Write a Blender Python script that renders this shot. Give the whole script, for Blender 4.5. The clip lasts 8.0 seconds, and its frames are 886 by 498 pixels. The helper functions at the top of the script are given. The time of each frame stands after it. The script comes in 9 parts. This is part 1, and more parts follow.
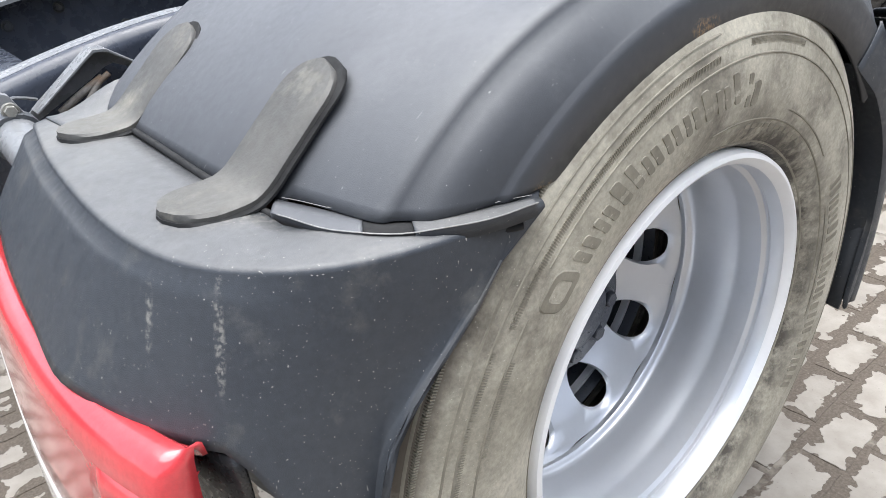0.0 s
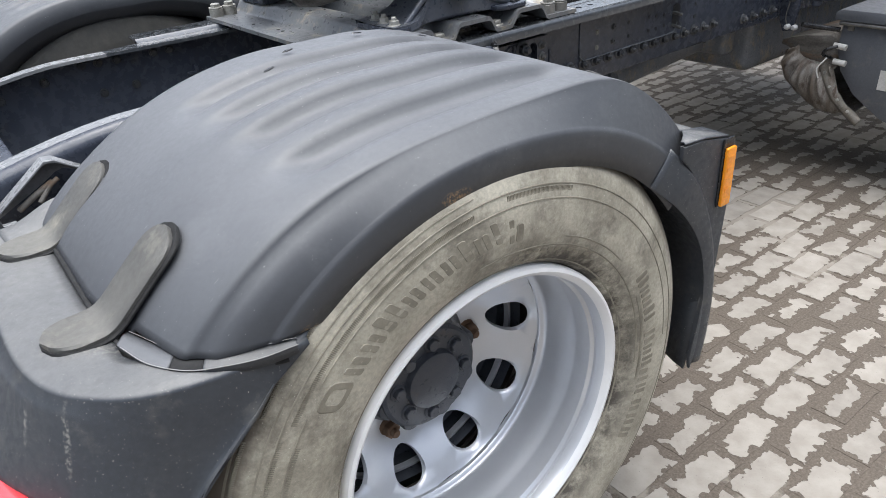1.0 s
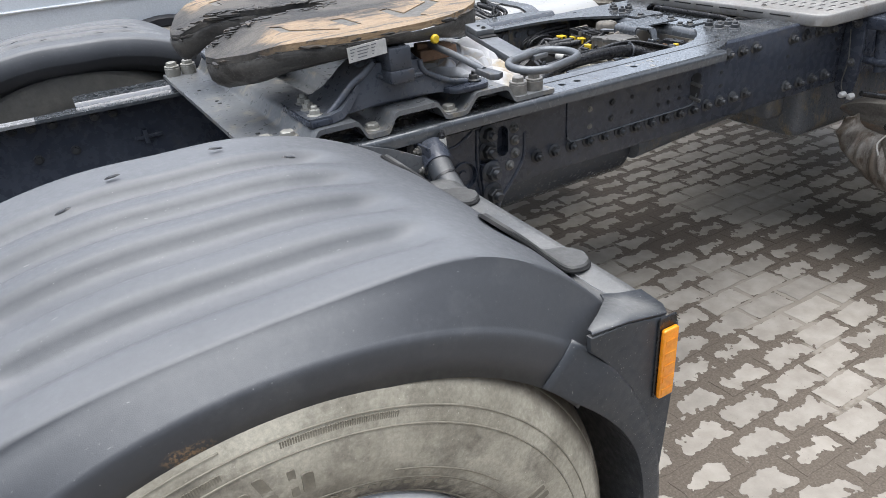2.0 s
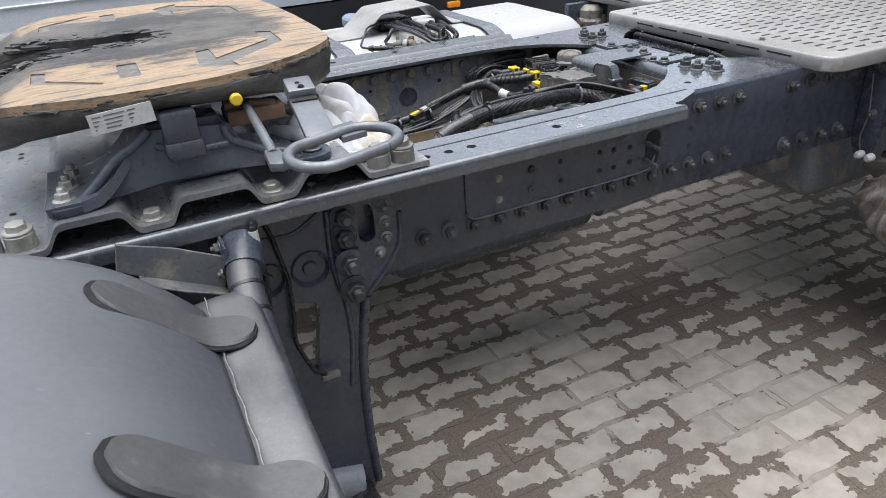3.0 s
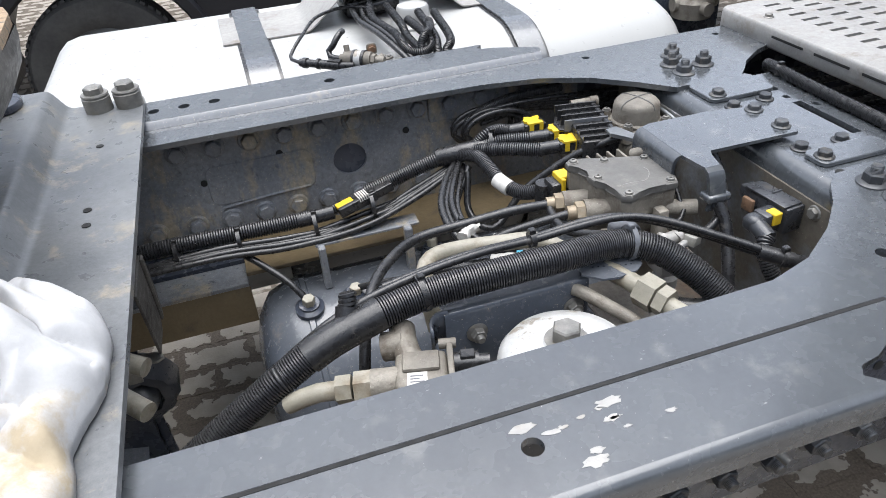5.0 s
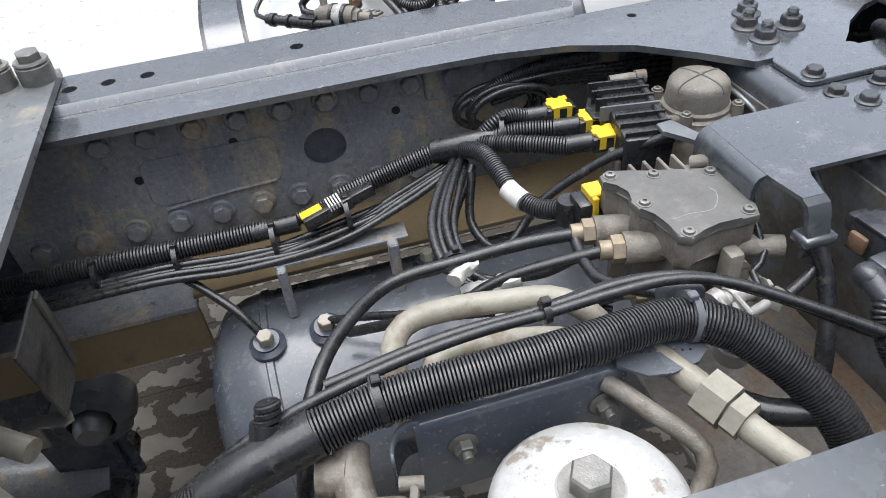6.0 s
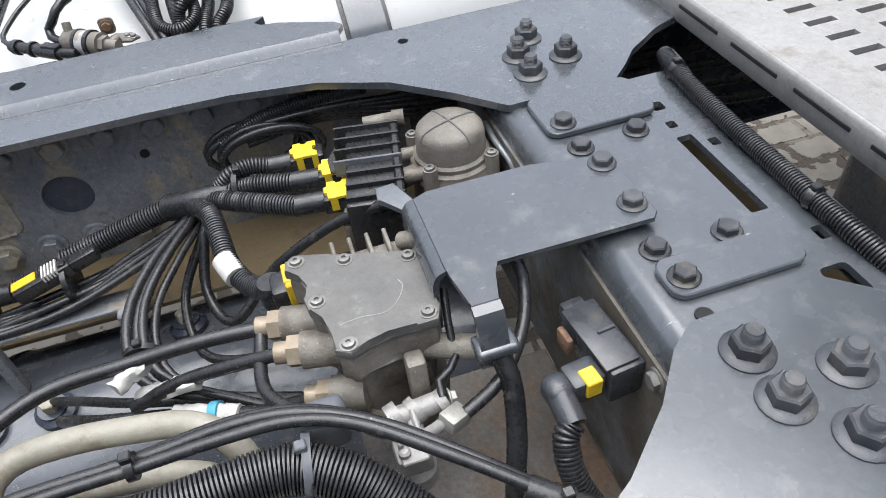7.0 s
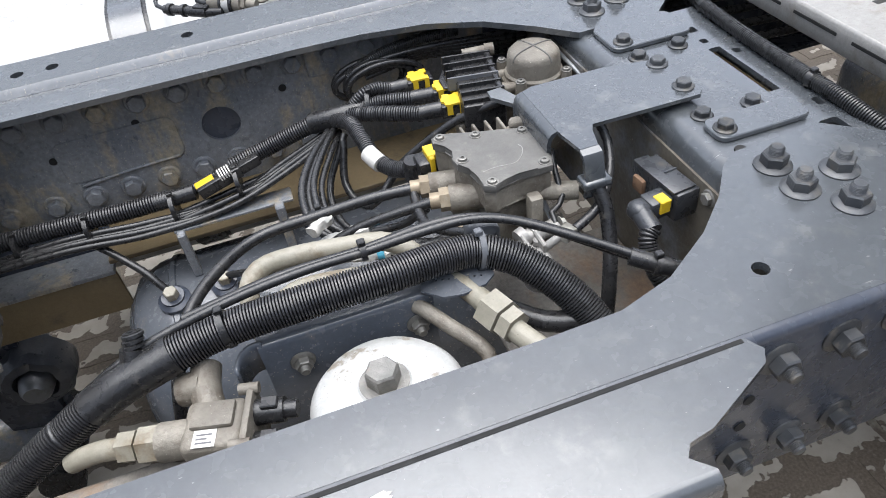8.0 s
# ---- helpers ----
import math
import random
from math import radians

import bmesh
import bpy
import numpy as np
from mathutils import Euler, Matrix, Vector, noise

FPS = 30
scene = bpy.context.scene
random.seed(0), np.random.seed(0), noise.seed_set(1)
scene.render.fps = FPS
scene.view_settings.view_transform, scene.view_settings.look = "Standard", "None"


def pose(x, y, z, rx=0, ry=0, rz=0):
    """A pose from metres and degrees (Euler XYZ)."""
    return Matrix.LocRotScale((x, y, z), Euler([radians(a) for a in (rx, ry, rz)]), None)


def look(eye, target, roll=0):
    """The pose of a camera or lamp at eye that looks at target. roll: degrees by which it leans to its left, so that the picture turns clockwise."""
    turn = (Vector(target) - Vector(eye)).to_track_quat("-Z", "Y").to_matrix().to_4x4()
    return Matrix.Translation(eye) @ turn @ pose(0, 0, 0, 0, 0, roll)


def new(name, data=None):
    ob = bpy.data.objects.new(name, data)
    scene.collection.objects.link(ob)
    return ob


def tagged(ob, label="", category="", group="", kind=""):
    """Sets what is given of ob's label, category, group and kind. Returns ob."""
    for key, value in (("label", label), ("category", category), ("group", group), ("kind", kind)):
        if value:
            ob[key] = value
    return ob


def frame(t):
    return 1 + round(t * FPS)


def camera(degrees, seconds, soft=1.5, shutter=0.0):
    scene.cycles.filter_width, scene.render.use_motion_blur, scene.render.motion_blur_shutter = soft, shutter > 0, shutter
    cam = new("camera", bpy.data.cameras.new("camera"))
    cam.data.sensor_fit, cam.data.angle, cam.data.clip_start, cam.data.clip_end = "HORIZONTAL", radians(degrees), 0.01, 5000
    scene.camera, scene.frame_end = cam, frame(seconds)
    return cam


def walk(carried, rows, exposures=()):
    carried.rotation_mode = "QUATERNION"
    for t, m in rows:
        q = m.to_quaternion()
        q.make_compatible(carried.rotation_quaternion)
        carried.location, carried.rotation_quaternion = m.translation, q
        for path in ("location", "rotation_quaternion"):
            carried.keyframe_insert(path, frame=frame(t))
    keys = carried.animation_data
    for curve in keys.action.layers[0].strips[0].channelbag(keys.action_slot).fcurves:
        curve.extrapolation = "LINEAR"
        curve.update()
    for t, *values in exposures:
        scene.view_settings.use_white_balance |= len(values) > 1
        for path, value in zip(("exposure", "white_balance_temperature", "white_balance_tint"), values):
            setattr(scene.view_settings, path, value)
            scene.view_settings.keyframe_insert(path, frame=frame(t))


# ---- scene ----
import functools

cam = camera(65.0, 8.0, soft=0.7)
PATH = [
    (0, (-0.927, -1.639, 1.142), (0.181, -0.275, 0.188), -3.7),
    (0.5, (-0.904, -1.805, 1.288), (0.168, -0.425, 0.315), -4.8),
    (1, (-0.775, -1.938, 1.392), (0.252, -0.528, 0.413), -4.4),
    (1.5, (-0.548, -1.897, 1.453), (0.411, -0.423, 0.5), -4.6),
    (1.7, (-0.44, -1.868, 1.462), (0.473, -0.36, 0.516), -4.6),
    (2.8, (0.228, -1.68, 1.471), (0.982, -0.092, 0.517), -4.1),
    (3, (0.343, -1.608, 1.452), (1.068, -0.007, 0.498), -4.0),
    (3.5, (0.621, -1.393, 1.463), (1.276, 0.228, 0.491), -4.1),
    (4, (0.82, -1.181, 1.449), (1.417, 0.44, 0.441), -4.3),
    (4.5, (0.961, -0.971, 1.454), (1.495, 0.632, 0.385), -4.1),
    (4.7, (0.983, -0.889, 1.442), (1.48, 0.704, 0.34), -4.1),
    (5.8, (1.059, -0.546, 1.37), (1.405, 0.977, 0.121), -5.7),
    (6, (1.128, -0.514, 1.361), (1.446, 0.981, 0.071), -6.0),
    (6.5, (1.33, -0.455, 1.377), (1.63, 0.988, 0.024), -6.4),
    (7, (1.458, -0.446, 1.366), (1.778, 0.964, -0.015), -6.9),
    (7.5, (1.406, -0.46, 1.373), (1.762, 0.928, -0.022), -7.3),
    (8, (1.243, -0.672, 1.425), (1.59, 0.748, 0.061), -7.8),
]
EXPOSURE, KELVIN, TINT = 1.60, 6300, 10
walk(cam, [(t, look(eye, target, roll)) for t, eye, target, roll in PATH], [(0.0, EXPOSURE + 0.27, KELVIN, TINT), (0.6, EXPOSURE + 0.07, KELVIN, TINT), (1.6, EXPOSURE, KELVIN, TINT), (3.1, EXPOSURE, KELVIN, TINT), (4.0, EXPOSURE + 0.18, KELVIN, TINT), (4.7, EXPOSURE + 0.18, KELVIN, TINT), (6.0, EXPOSURE + 0.08, KELVIN, TINT), (7.2, EXPOSURE + 0.09, KELVIN, TINT), (8.0, EXPOSURE + 0.18, KELVIN, TINT)])

# ---- world, light, exposure ----
SKY_STRENGTH, SUN_STRENGTH = 0.10, 1.5
world = bpy.data.worlds.new("overcast_sky")
scene.world = world
world.use_nodes = True
wn = world.node_tree
sky = wn.nodes.new("ShaderNodeTexSky")
sky.sky_type, sky.sun_disc = "NISHITA", False
sky.sun_elevation, sky.sun_rotation = radians(78), radians(20)
sky.air_density, sky.dust_density, sky.ozone_density = 1.0, 2.5, 1.5
cloud = wn.nodes.new("ShaderNodeHueSaturation")
cloud.inputs["Saturation"].default_value = 0.45
wn.links.new(sky.outputs[0], cloud.inputs["Color"])
wn.links.new(cloud.outputs[0], wn.nodes["Background"].inputs[0])
wn.nodes["Background"].inputs[1].default_value = SKY_STRENGTH
sun = new("sun", bpy.data.lights.new("sun", "SUN"))
sun.data.energy, sun.data.angle, sun.data.color = SUN_STRENGTH, radians(70), (1.0, 0.99, 0.97)
sun.matrix_world = look((0, 0, 8), (0.08, 0.06, 6.3))


# ---- materials ----
def node(nt, kind, **values):
    n = nt.nodes.new(kind)
    for key, value in values.items():
        n.inputs[key].default_value = value
    return n


def ramp(nt, src, lo, hi):
    r = nt.nodes.new("ShaderNodeMapRange")
    r.inputs["From Min"].default_value, r.inputs["From Max"].default_value = lo, hi
    nt.links.new(src, r.inputs["Value"])
    return r.outputs["Result"]


def mix(nt, fac, a, b):
    m = nt.nodes.new("ShaderNodeMix")
    m.data_type = "RGBA"
    if isinstance(fac, (int, float)):
        m.inputs[0].default_value = fac
    else:
        nt.links.new(fac, m.inputs[0])
    for sock, v in ((m.inputs[6], a), (m.inputs[7], b)):
        if isinstance(v, tuple):
            sock.default_value = (*v, 1)
        else:
            nt.links.new(v, sock)
    return m.outputs[2]


def noise_tex(nt, vec, scale, detail=4.0, rough=0.55):
    n = node(nt, "ShaderNodeTexNoise", Scale=scale, Detail=detail, Roughness=rough)
    nt.links.new(vec, n.inputs["Vector"])
    return n.outputs["Fac"]


def surf(name, a, b, rough=0.5, metal=0.0, big=6.0, fine=60.0, bump=0.15, dirt=None, dirt_lo=0.58, dirt_hi=0.75,
         dirt_scale=9.0, speck=None, rough_var=0.12, stretch=(1, 1, 1), coat=0.0, bump_scale=None, per_object=0.0, scratch=None, mottle=0.13, dust_and_sky=None, speck_at=0.79, even=None):
    """A painted, moulded or worn surface: two tones, stains, specks, uneven gloss and fine relief."""
    m = bpy.data.materials.new(name)
    m.use_nodes = True
    nt = m.node_tree
    p = nt.nodes["Principled BSDF"]
    geo = nt.nodes.new("ShaderNodeNewGeometry")
    mp = nt.nodes.new("ShaderNodeMapping")
    mp.inputs["Scale"].default_value = stretch
    nt.links.new(geo.outputs["Position"], mp.inputs["Vector"])
    vec = mp.outputs[0]
    n1, n2 = noise_tex(nt, vec, big), noise_tex(nt, vec, fine, 3.0)
    col = mix(nt, ramp(nt, n1, 0.35, 0.68), a, b)
    if per_object:
        info = nt.nodes.new("ShaderNodeObjectInfo")
        hv = nt.nodes.new("ShaderNodeHueSaturation")
        nt.links.new(ramp(nt, info.outputs["Random"], 0, 1), hv.inputs["Value"])
        hv.inputs["Value"].default_value = 1
        mr = [n for n in nt.nodes if n.type == "MAP_RANGE"][-1]
        mr.inputs["To Min"].default_value, mr.inputs["To Max"].default_value = 1 - per_object, 1 + per_object
        nt.links.new(col, hv.inputs["Color"])
        col = hv.outputs[0]
    if dirt:
        d = noise_tex(nt, vec, dirt_scale, 8.0, 0.68)
        col = mix(nt, ramp(nt, d, dirt_lo, dirt_hi), col, dirt)
    if speck:
        s = noise_tex(nt, vec, 420.0, 1.0)
        col = mix(nt, ramp(nt, s, speck_at, speck_at + 0.03), col, speck)
    if scratch:
        tint, along = scratch
        mp2 = nt.nodes.new("ShaderNodeMapping")
        mp2.inputs["Scale"].default_value = along
        mp2.inputs["Rotation"].default_value = (0.2, 0.15, 0.3)
        nt.links.new(geo.outputs["Position"], mp2.inputs["Vector"])
        col = mix(nt, ramp(nt, noise_tex(nt, mp2.outputs[0], 55.0, 2.0), 0.745, 0.775), col, tint)
    if dust_and_sky:
        # dust on what faces up; for mudguards and hose, skylight put into colour
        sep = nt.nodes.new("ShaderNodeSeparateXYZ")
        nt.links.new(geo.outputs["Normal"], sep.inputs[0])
        up_share = nt.nodes.new("ShaderNodeMath")
        up_share.operation = "MULTIPLY"
        nt.links.new(ramp(nt, sep.outputs[2], 0.6, 0.97), up_share.inputs[0])
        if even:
            # an almost even blend, without blotches
            nt.links.new(ramp(nt, noise_tex(nt, geo.outputs["Position"], 4.0, 3.0, 0.5), 0.5 - 2 * even, 0.5 + 2 * even), up_share.inputs[1])
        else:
            nt.links.new(ramp(nt, noise_tex(nt, geo.outputs["Position"], 70.0, 8.0, 0.8), 0.40, 0.78), up_share.inputs[1])
        col = mix(nt, up_share.outputs[0], col, dust_and_sky)
    # fine mottling of dust
    dust = nt.nodes.new("ShaderNodeHueSaturation")
    mott = nt.nodes.new("ShaderNodeMapRange")
    mott.inputs["From Min"].default_value, mott.inputs["From Max"].default_value = 0.3, 0.7
    mott.inputs["To Min"].default_value, mott.inputs["To Max"].default_value = 1 - mottle, 1 + mottle
    nt.links.new(noise_tex(nt, geo.outputs["Position"], 130.0, 5.0, 0.75), mott.inputs["Value"])
    nt.links.new(mott.outputs[0], dust.inputs["Value"])
    nt.links.new(col, dust.inputs["Color"])
    col = dust.outputs[0]
    nt.links.new(col, p.inputs["Base Color"])
    r = ramp(nt, n2, 0.3, 0.7)
    rr = [n for n in nt.nodes if n.type == "MAP_RANGE"][-1]
    rr.inputs["To Min"].default_value, rr.inputs["To Max"].default_value = max(0.03, rough - rough_var), min(1, rough + rough_var)
    nt.links.new(r, p.inputs["Roughness"])
    p.inputs["Metallic"].default_value = metal
    p.inputs["Coat Weight"].default_value = coat
    p.inputs["Coat Roughness"].default_value = 0.15
    if bump:
        bp = node(nt, "ShaderNodeBump", Strength=bump, Distance=0.002)
        nt.links.new(noise_tex(nt, vec, bump_scale or fine * 4, 3.0), bp.inputs["Height"])
        nt.links.new(bp.outputs[0], p.inputs["Normal"])
    return m


M = {}
M["frame"] = surf("chassis_paint", (0.034, 0.040, 0.055), (0.050, 0.057, 0.074), 0.27, 0.0, 5, 40, 0.08,
                  dirt=(0.13, 0.12, 0.105), dirt_lo=0.60, dirt_hi=0.85, dirt_scale=14, speck=(0.2, 0.19, 0.17))
M["frame_dirty"] = surf("chassis_paint_dirty", (0.130, 0.140, 0.160), (0.190, 0.197, 0.207), 0.36, 0.0, 7, 60, 0.2,
                        stretch=(1.5, 1.5, 0.7), speck_at=0.70, dirt=(0.27, 0.235, 0.175), dirt_lo=0.52, dirt_hi=0.62, dirt_scale=11, speck=(0.36, 0.33, 0.27), mottle=0.3)
M["flange"] = surf("chassis_flange_paint", (0.048, 0.053, 0.059), (0.066, 0.072, 0.078), 0.25, 0.0, 5, 45, 0.06, coat=1.0,
                   dirt=(0.125, 0.127, 0.123), dirt_lo=0.56, dirt_hi=0.76, dirt_scale=24, speck=(0.33, 0.32, 0.30), scratch=((0.26, 0.26, 0.255), (1.2, 3.4, 1.0)), rough_var=0.08)
M["tank_paint"] = surf("reservoir_paint", (0.068, 0.078, 0.096), (0.092, 0.102, 0.120), 0.20, 0.0, 6, 60, 0.1,
                       dirt=(0.19, 0.175, 0.150), dirt_lo=0.60, dirt_hi=0.76, dirt_scale=19, speck=(0.36, 0.32, 0.25), dust_and_sky=(0.105, 0.110, 0.118), even=0.5, speck_at=0.715)
M["mount_plate"] = surf("dusty_plate_paint", (0.100, 0.106, 0.112), (0.160, 0.164, 0.166), 0.34, 0.0, 7, 45, 0.15, coat=0.1,
                        dirt=(0.25, 0.225, 0.18), dirt_lo=0.55, dirt_hi=0.66, dirt_scale=17, speck=(0.06, 0.055, 0.05), speck_at=0.76, rough_var=0.1, mottle=0.2)
M["trestle"] = surf("worn_trestle_paint", (0.066, 0.076, 0.096), (0.098, 0.107, 0.125), 0.34, 0.0, 7, 60, 0.15,
                    dirt=(0.20, 0.185, 0.16), dirt_lo=0.58, dirt_hi=0.78, dirt_scale=22, speck=(0.03, 0.03, 0.032), speck_at=0.74, dust_and_sky=(0.17, 0.17, 0.168))
M["yard"] = surf("blocker_wall_paint", (0.10, 0.105, 0.11), (0.14, 0.145, 0.15), 0.7, 0.0, 0.5, 8, 0.1)
M["bolt"] = surf("painted_bolt", (0.040, 0.043, 0.048), (0.070, 0.072, 0.074), 0.40, 0.25, 30, 120, 0.2,
                 dirt=(0.125, 0.112, 0.094), dirt_lo=0.54, dirt_hi=0.72, dirt_scale=60, per_object=0.35)
M["bolt_pale"] = surf("galvanised_bolt", (0.30, 0.29, 0.26), (0.42, 0.41, 0.37), 0.45, 0.4, 40, 120, 0.2,
                      dirt=(0.12, 0.10, 0.08), dirt_scale=50, per_object=0.2)
M["bolt_grey"] = surf("weathered_steel_bolt", (0.155, 0.152, 0.142), (0.25, 0.24, 0.22), 0.45, 0.5, 40, 120, 0.25,
                      dirt=(0.22, 0.19, 0.15), dirt_scale=50, per_object=0.2)
# crown paler than the flanks: skylight put into the upward faces' colour
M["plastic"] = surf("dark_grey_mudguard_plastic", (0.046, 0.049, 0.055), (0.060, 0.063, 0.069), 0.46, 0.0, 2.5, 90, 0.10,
                    dirt=(0.125, 0.128, 0.131), dirt_lo=0.56, dirt_hi=0.9, dirt_scale=5, speck=(0.34, 0.33, 0.32), speck_at=0.775, mottle=0.06, rough_var=0.06, bump_scale=900, scratch=((0.19, 0.19, 0.19), (1.0, 5.0, 1.0)), dust_and_sky=(0.172, 0.177, 0.184), even=0.35)
# real dust; pale shelf and dark walls also carry light and shade
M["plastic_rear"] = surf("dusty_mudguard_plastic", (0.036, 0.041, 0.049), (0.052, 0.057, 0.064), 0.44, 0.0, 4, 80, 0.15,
                         dirt=(0.14, 0.135, 0.122), dirt_lo=0.56, dirt_hi=0.85, dirt_scale=12, speck=(0.4, 0.38, 0.34), bump_scale=900, scratch=((0.24, 0.235, 0.22), (4.0, 4.0, 0.5)), dust_and_sky=(0.215, 0.210, 0.197), speck_at=0.738, even=0.2)
# flange paint made lighter: the sky's grazing reflection is put into its colour
M["flange_tail"] = surf("sky_pale_tail_flange_paint", (0.185, 0.19, 0.195), (0.25, 0.253, 0.255), 0.27, 0.0, 5, 45, 0.05,
                        dirt=(0.13, 0.125, 0.115), dirt_lo=0.62, dirt_hi=0.8, dirt_scale=18, speck=(0.10, 0.09, 0.08), rough_var=0.06)
M["rubber_strap"] = surf("rubber_strap", (0.046, 0.046, 0.046), (0.070, 0.069, 0.066), 0.6, 0.0, 10, 90, 0.2,
                         dirt=(0.14, 0.135, 0.122), dirt_lo=0.56, dirt_hi=0.8, dirt_scale=20, dust_and_sky=(0.088, 0.088, 0.086), even=0.3)
M["strap_dusty"] = surf("dusty_rubber_strap", (0.058, 0.057, 0.053), (0.088, 0.085, 0.078), 0.55, 0.0, 10, 90, 0.2,
                        dirt=(0.25, 0.235, 0.19), dirt_lo=0.54, dirt_hi=0.72, dirt_scale=14, dust_and_sky=(0.145, 0.139, 0.120), even=0.12)
M["black"] = surf("black_plastic", (0.012, 0.012, 0.013), (0.022, 0.022, 0.023), 0.30, 0.0, 20, 120, 0.1,
                  dirt=(0.11, 0.10, 0.088), dirt_lo=0.60, dirt_hi=0.80, dirt_scale=45, dust_and_sky=(0.030, 0.029, 0.028), speck=(0.22, 0.205, 0.18), speck_at=0.765)
# upward faces paler in place of the highlights on the ribs
M["hose"] = surf("ribbed_hose_plastic", (0.017, 0.017, 0.019), (0.028, 0.028, 0.030), 0.30, 0.0, 20, 120, 0.1,
                 dirt=(0.11, 0.10, 0.085), dirt_lo=0.62, dirt_hi=0.80, dirt_scale=40, dust_and_sky=(0.056, 0.055, 0.054), even=0.3)
M["gap"] = surf("dark_gap", (0.006, 0.006, 0.006), (0.01, 0.01, 0.01), 0.8, bump=0)
M["tyre"] = surf("dusty_tyre_rubber", (0.30, 0.275, 0.215), (0.50, 0.465, 0.375), 0.75, 0.0, 9, 60, 0.25,
                 dirt=(0.115, 0.100, 0.078), dirt_lo=0.51, dirt_hi=0.70, dirt_scale=7, mottle=0.24, speck=(0.58, 0.54, 0.45), speck_at=0.74)
M["tread"] = surf("tread_rubber", (0.045, 0.044, 0.040), (0.085, 0.080, 0.068), 0.8, 0.0, 12, 60, 0.25)
M["letter"] = surf("raised_sidewall_marks", (0.19, 0.172, 0.132), (0.30, 0.275, 0.215), 0.7, 0.0, 20, 60, 0.2)
M["rim"] = surf("silver_wheel_paint", (0.64, 0.655, 0.68), (0.70, 0.715, 0.74), 0.30, 0.50, 6, 60, 0.0,
                dirt=(0.50, 0.50, 0.49), dirt_lo=0.58, dirt_hi=0.95, dirt_scale=4, rough_var=0.015, mottle=0.01)
M["rim_edge"] = surf("worn_rim_edge", (0.84, 0.84, 0.84), (0.90, 0.90, 0.89), 0.30, 0.1, 12, 60, 0.0,
                     dirt=(0.50, 0.47, 0.44), dirt_lo=0.70, dirt_hi=0.95, dirt_scale=14, mottle=0.015, rough_var=0.02)
M["hub"] = surf("dark_hub_paint", (0.042, 0.047, 0.058), (0.070, 0.076, 0.088), 0.36, 0.0, 15, 80, 0.3,
                dirt=(0.10, 0.080, 0.060), dirt_lo=0.60, dirt_hi=0.8, dirt_scale=25)
M["steel"] = surf("bare_grey_steel", (0.125, 0.133, 0.142), (0.185, 0.193, 0.20), 0.42, 0.5, 8, 60, 0.2,
                  dirt=(0.10, 0.085, 0.07), dirt_scale=15)
M["alu"] = surf("aluminium_walkway", (0.26, 0.252, 0.240), (0.335, 0.325, 0.308), 0.50, 0.25, 5, 80, 0.2,
                dirt=(0.20, 0.175, 0.145), dirt_lo=0.54, dirt_hi=0.72, dirt_scale=18, speck=(0.12, 0.10, 0.085), speck_at=0.75)
M["cast"] = surf("dusty_cast_alloy", (0.135, 0.122, 0.102), (0.235, 0.215, 0.180), 0.58, 0.15, 14, 70, 0.45, speck=(0.36, 0.34, 0.30), speck_at=0.74,
                 dirt=(0.075, 0.058, 0.042), dirt_lo=0.5, dirt_hi=0.7, dirt_scale=22)
M["cast_lid"] = surf("dark_valve_lid", (0.095, 0.092, 0.086), (0.135, 0.130, 0.120), 0.55, 0.1, 14, 70, 0.25,
                     dirt=(0.24, 0.23, 0.20), dirt_lo=0.58, dirt_hi=0.8, dirt_scale=40)
M["white"] = surf("white_tank_paint", (0.365, 0.365, 0.355), (0.405, 0.405, 0.395), 0.38, 0.0, 3, 50, 0.05,
                  mottle=0.02, dirt=(0.44, 0.425, 0.385), dirt_lo=0.62, dirt_hi=0.9, dirt_scale=7)
M["cap"] = surf("dirty_white_cap", (0.37, 0.37, 0.36), (0.43, 0.43, 0.42), 0.40, 0.0, 9, 60, 0.15,
                dirt=(0.23, 0.205, 0.17), dirt_lo=0.555, dirt_hi=0.60, dirt_scale=24, speck=(0.12, 0.10, 0.08), speck_at=0.75)
M["cloth"] = surf("white_towel", (0.47, 0.47, 0.475), (0.52, 0.52, 0.525), 0.9, 0.0, 6, 90, 0.15,
                  dirt=(0.42, 0.35, 0.245), dirt_lo=0.52, dirt_hi=0.64, dirt_scale=7.5, bump_scale=700, mottle=0.05)
M["beige_pipe"] = surf("dusty_cream_pipe", (0.215, 0.200, 0.158), (0.295, 0.275, 0.225), 0.5, 0.0, 12, 70, 0.2, speck=(0.10, 0.08, 0.06), dirt=(0.15, 0.115, 0.075), dirt_lo=0.52, dirt_hi=0.68, dirt_scale=25)
M["yellow"] = surf("yellow_plastic", (0.56, 0.37, 0.014), (0.64, 0.44, 0.022), 0.45, 0.0, 20, 90, 0.1, dirt=(0.35, 0.26, 0.06), dirt_lo=0.62, dirt_hi=0.8, dirt_scale=50)
M["tag"] = surf("white_tape", (0.43, 0.42, 0.39), (0.52, 0.505, 0.475), 0.6, 0.0, 30, 90, 0.1, dirt=(0.4, 0.36, 0.3), dirt_scale=60)
M["blue_tape"] = surf("blue_tape", (0.06, 0.30, 0.42), (0.10, 0.36, 0.5), 0.5)
M["blue_cap"] = surf("blue_grey_cap", (0.13, 0.17, 0.22), (0.18, 0.22, 0.27), 0.5)
M["print"] = surf("label_print", (0.10, 0.10, 0.11), (0.16, 0.16, 0.16), 0.6)
M["brass"] = surf("brass_fitting", (0.22, 0.175, 0.12), (0.32, 0.265, 0.19), 0.5, 0.3, 30, 90, 0.2, dirt=(0.30, 0.27, 0.22), dirt_scale=60)
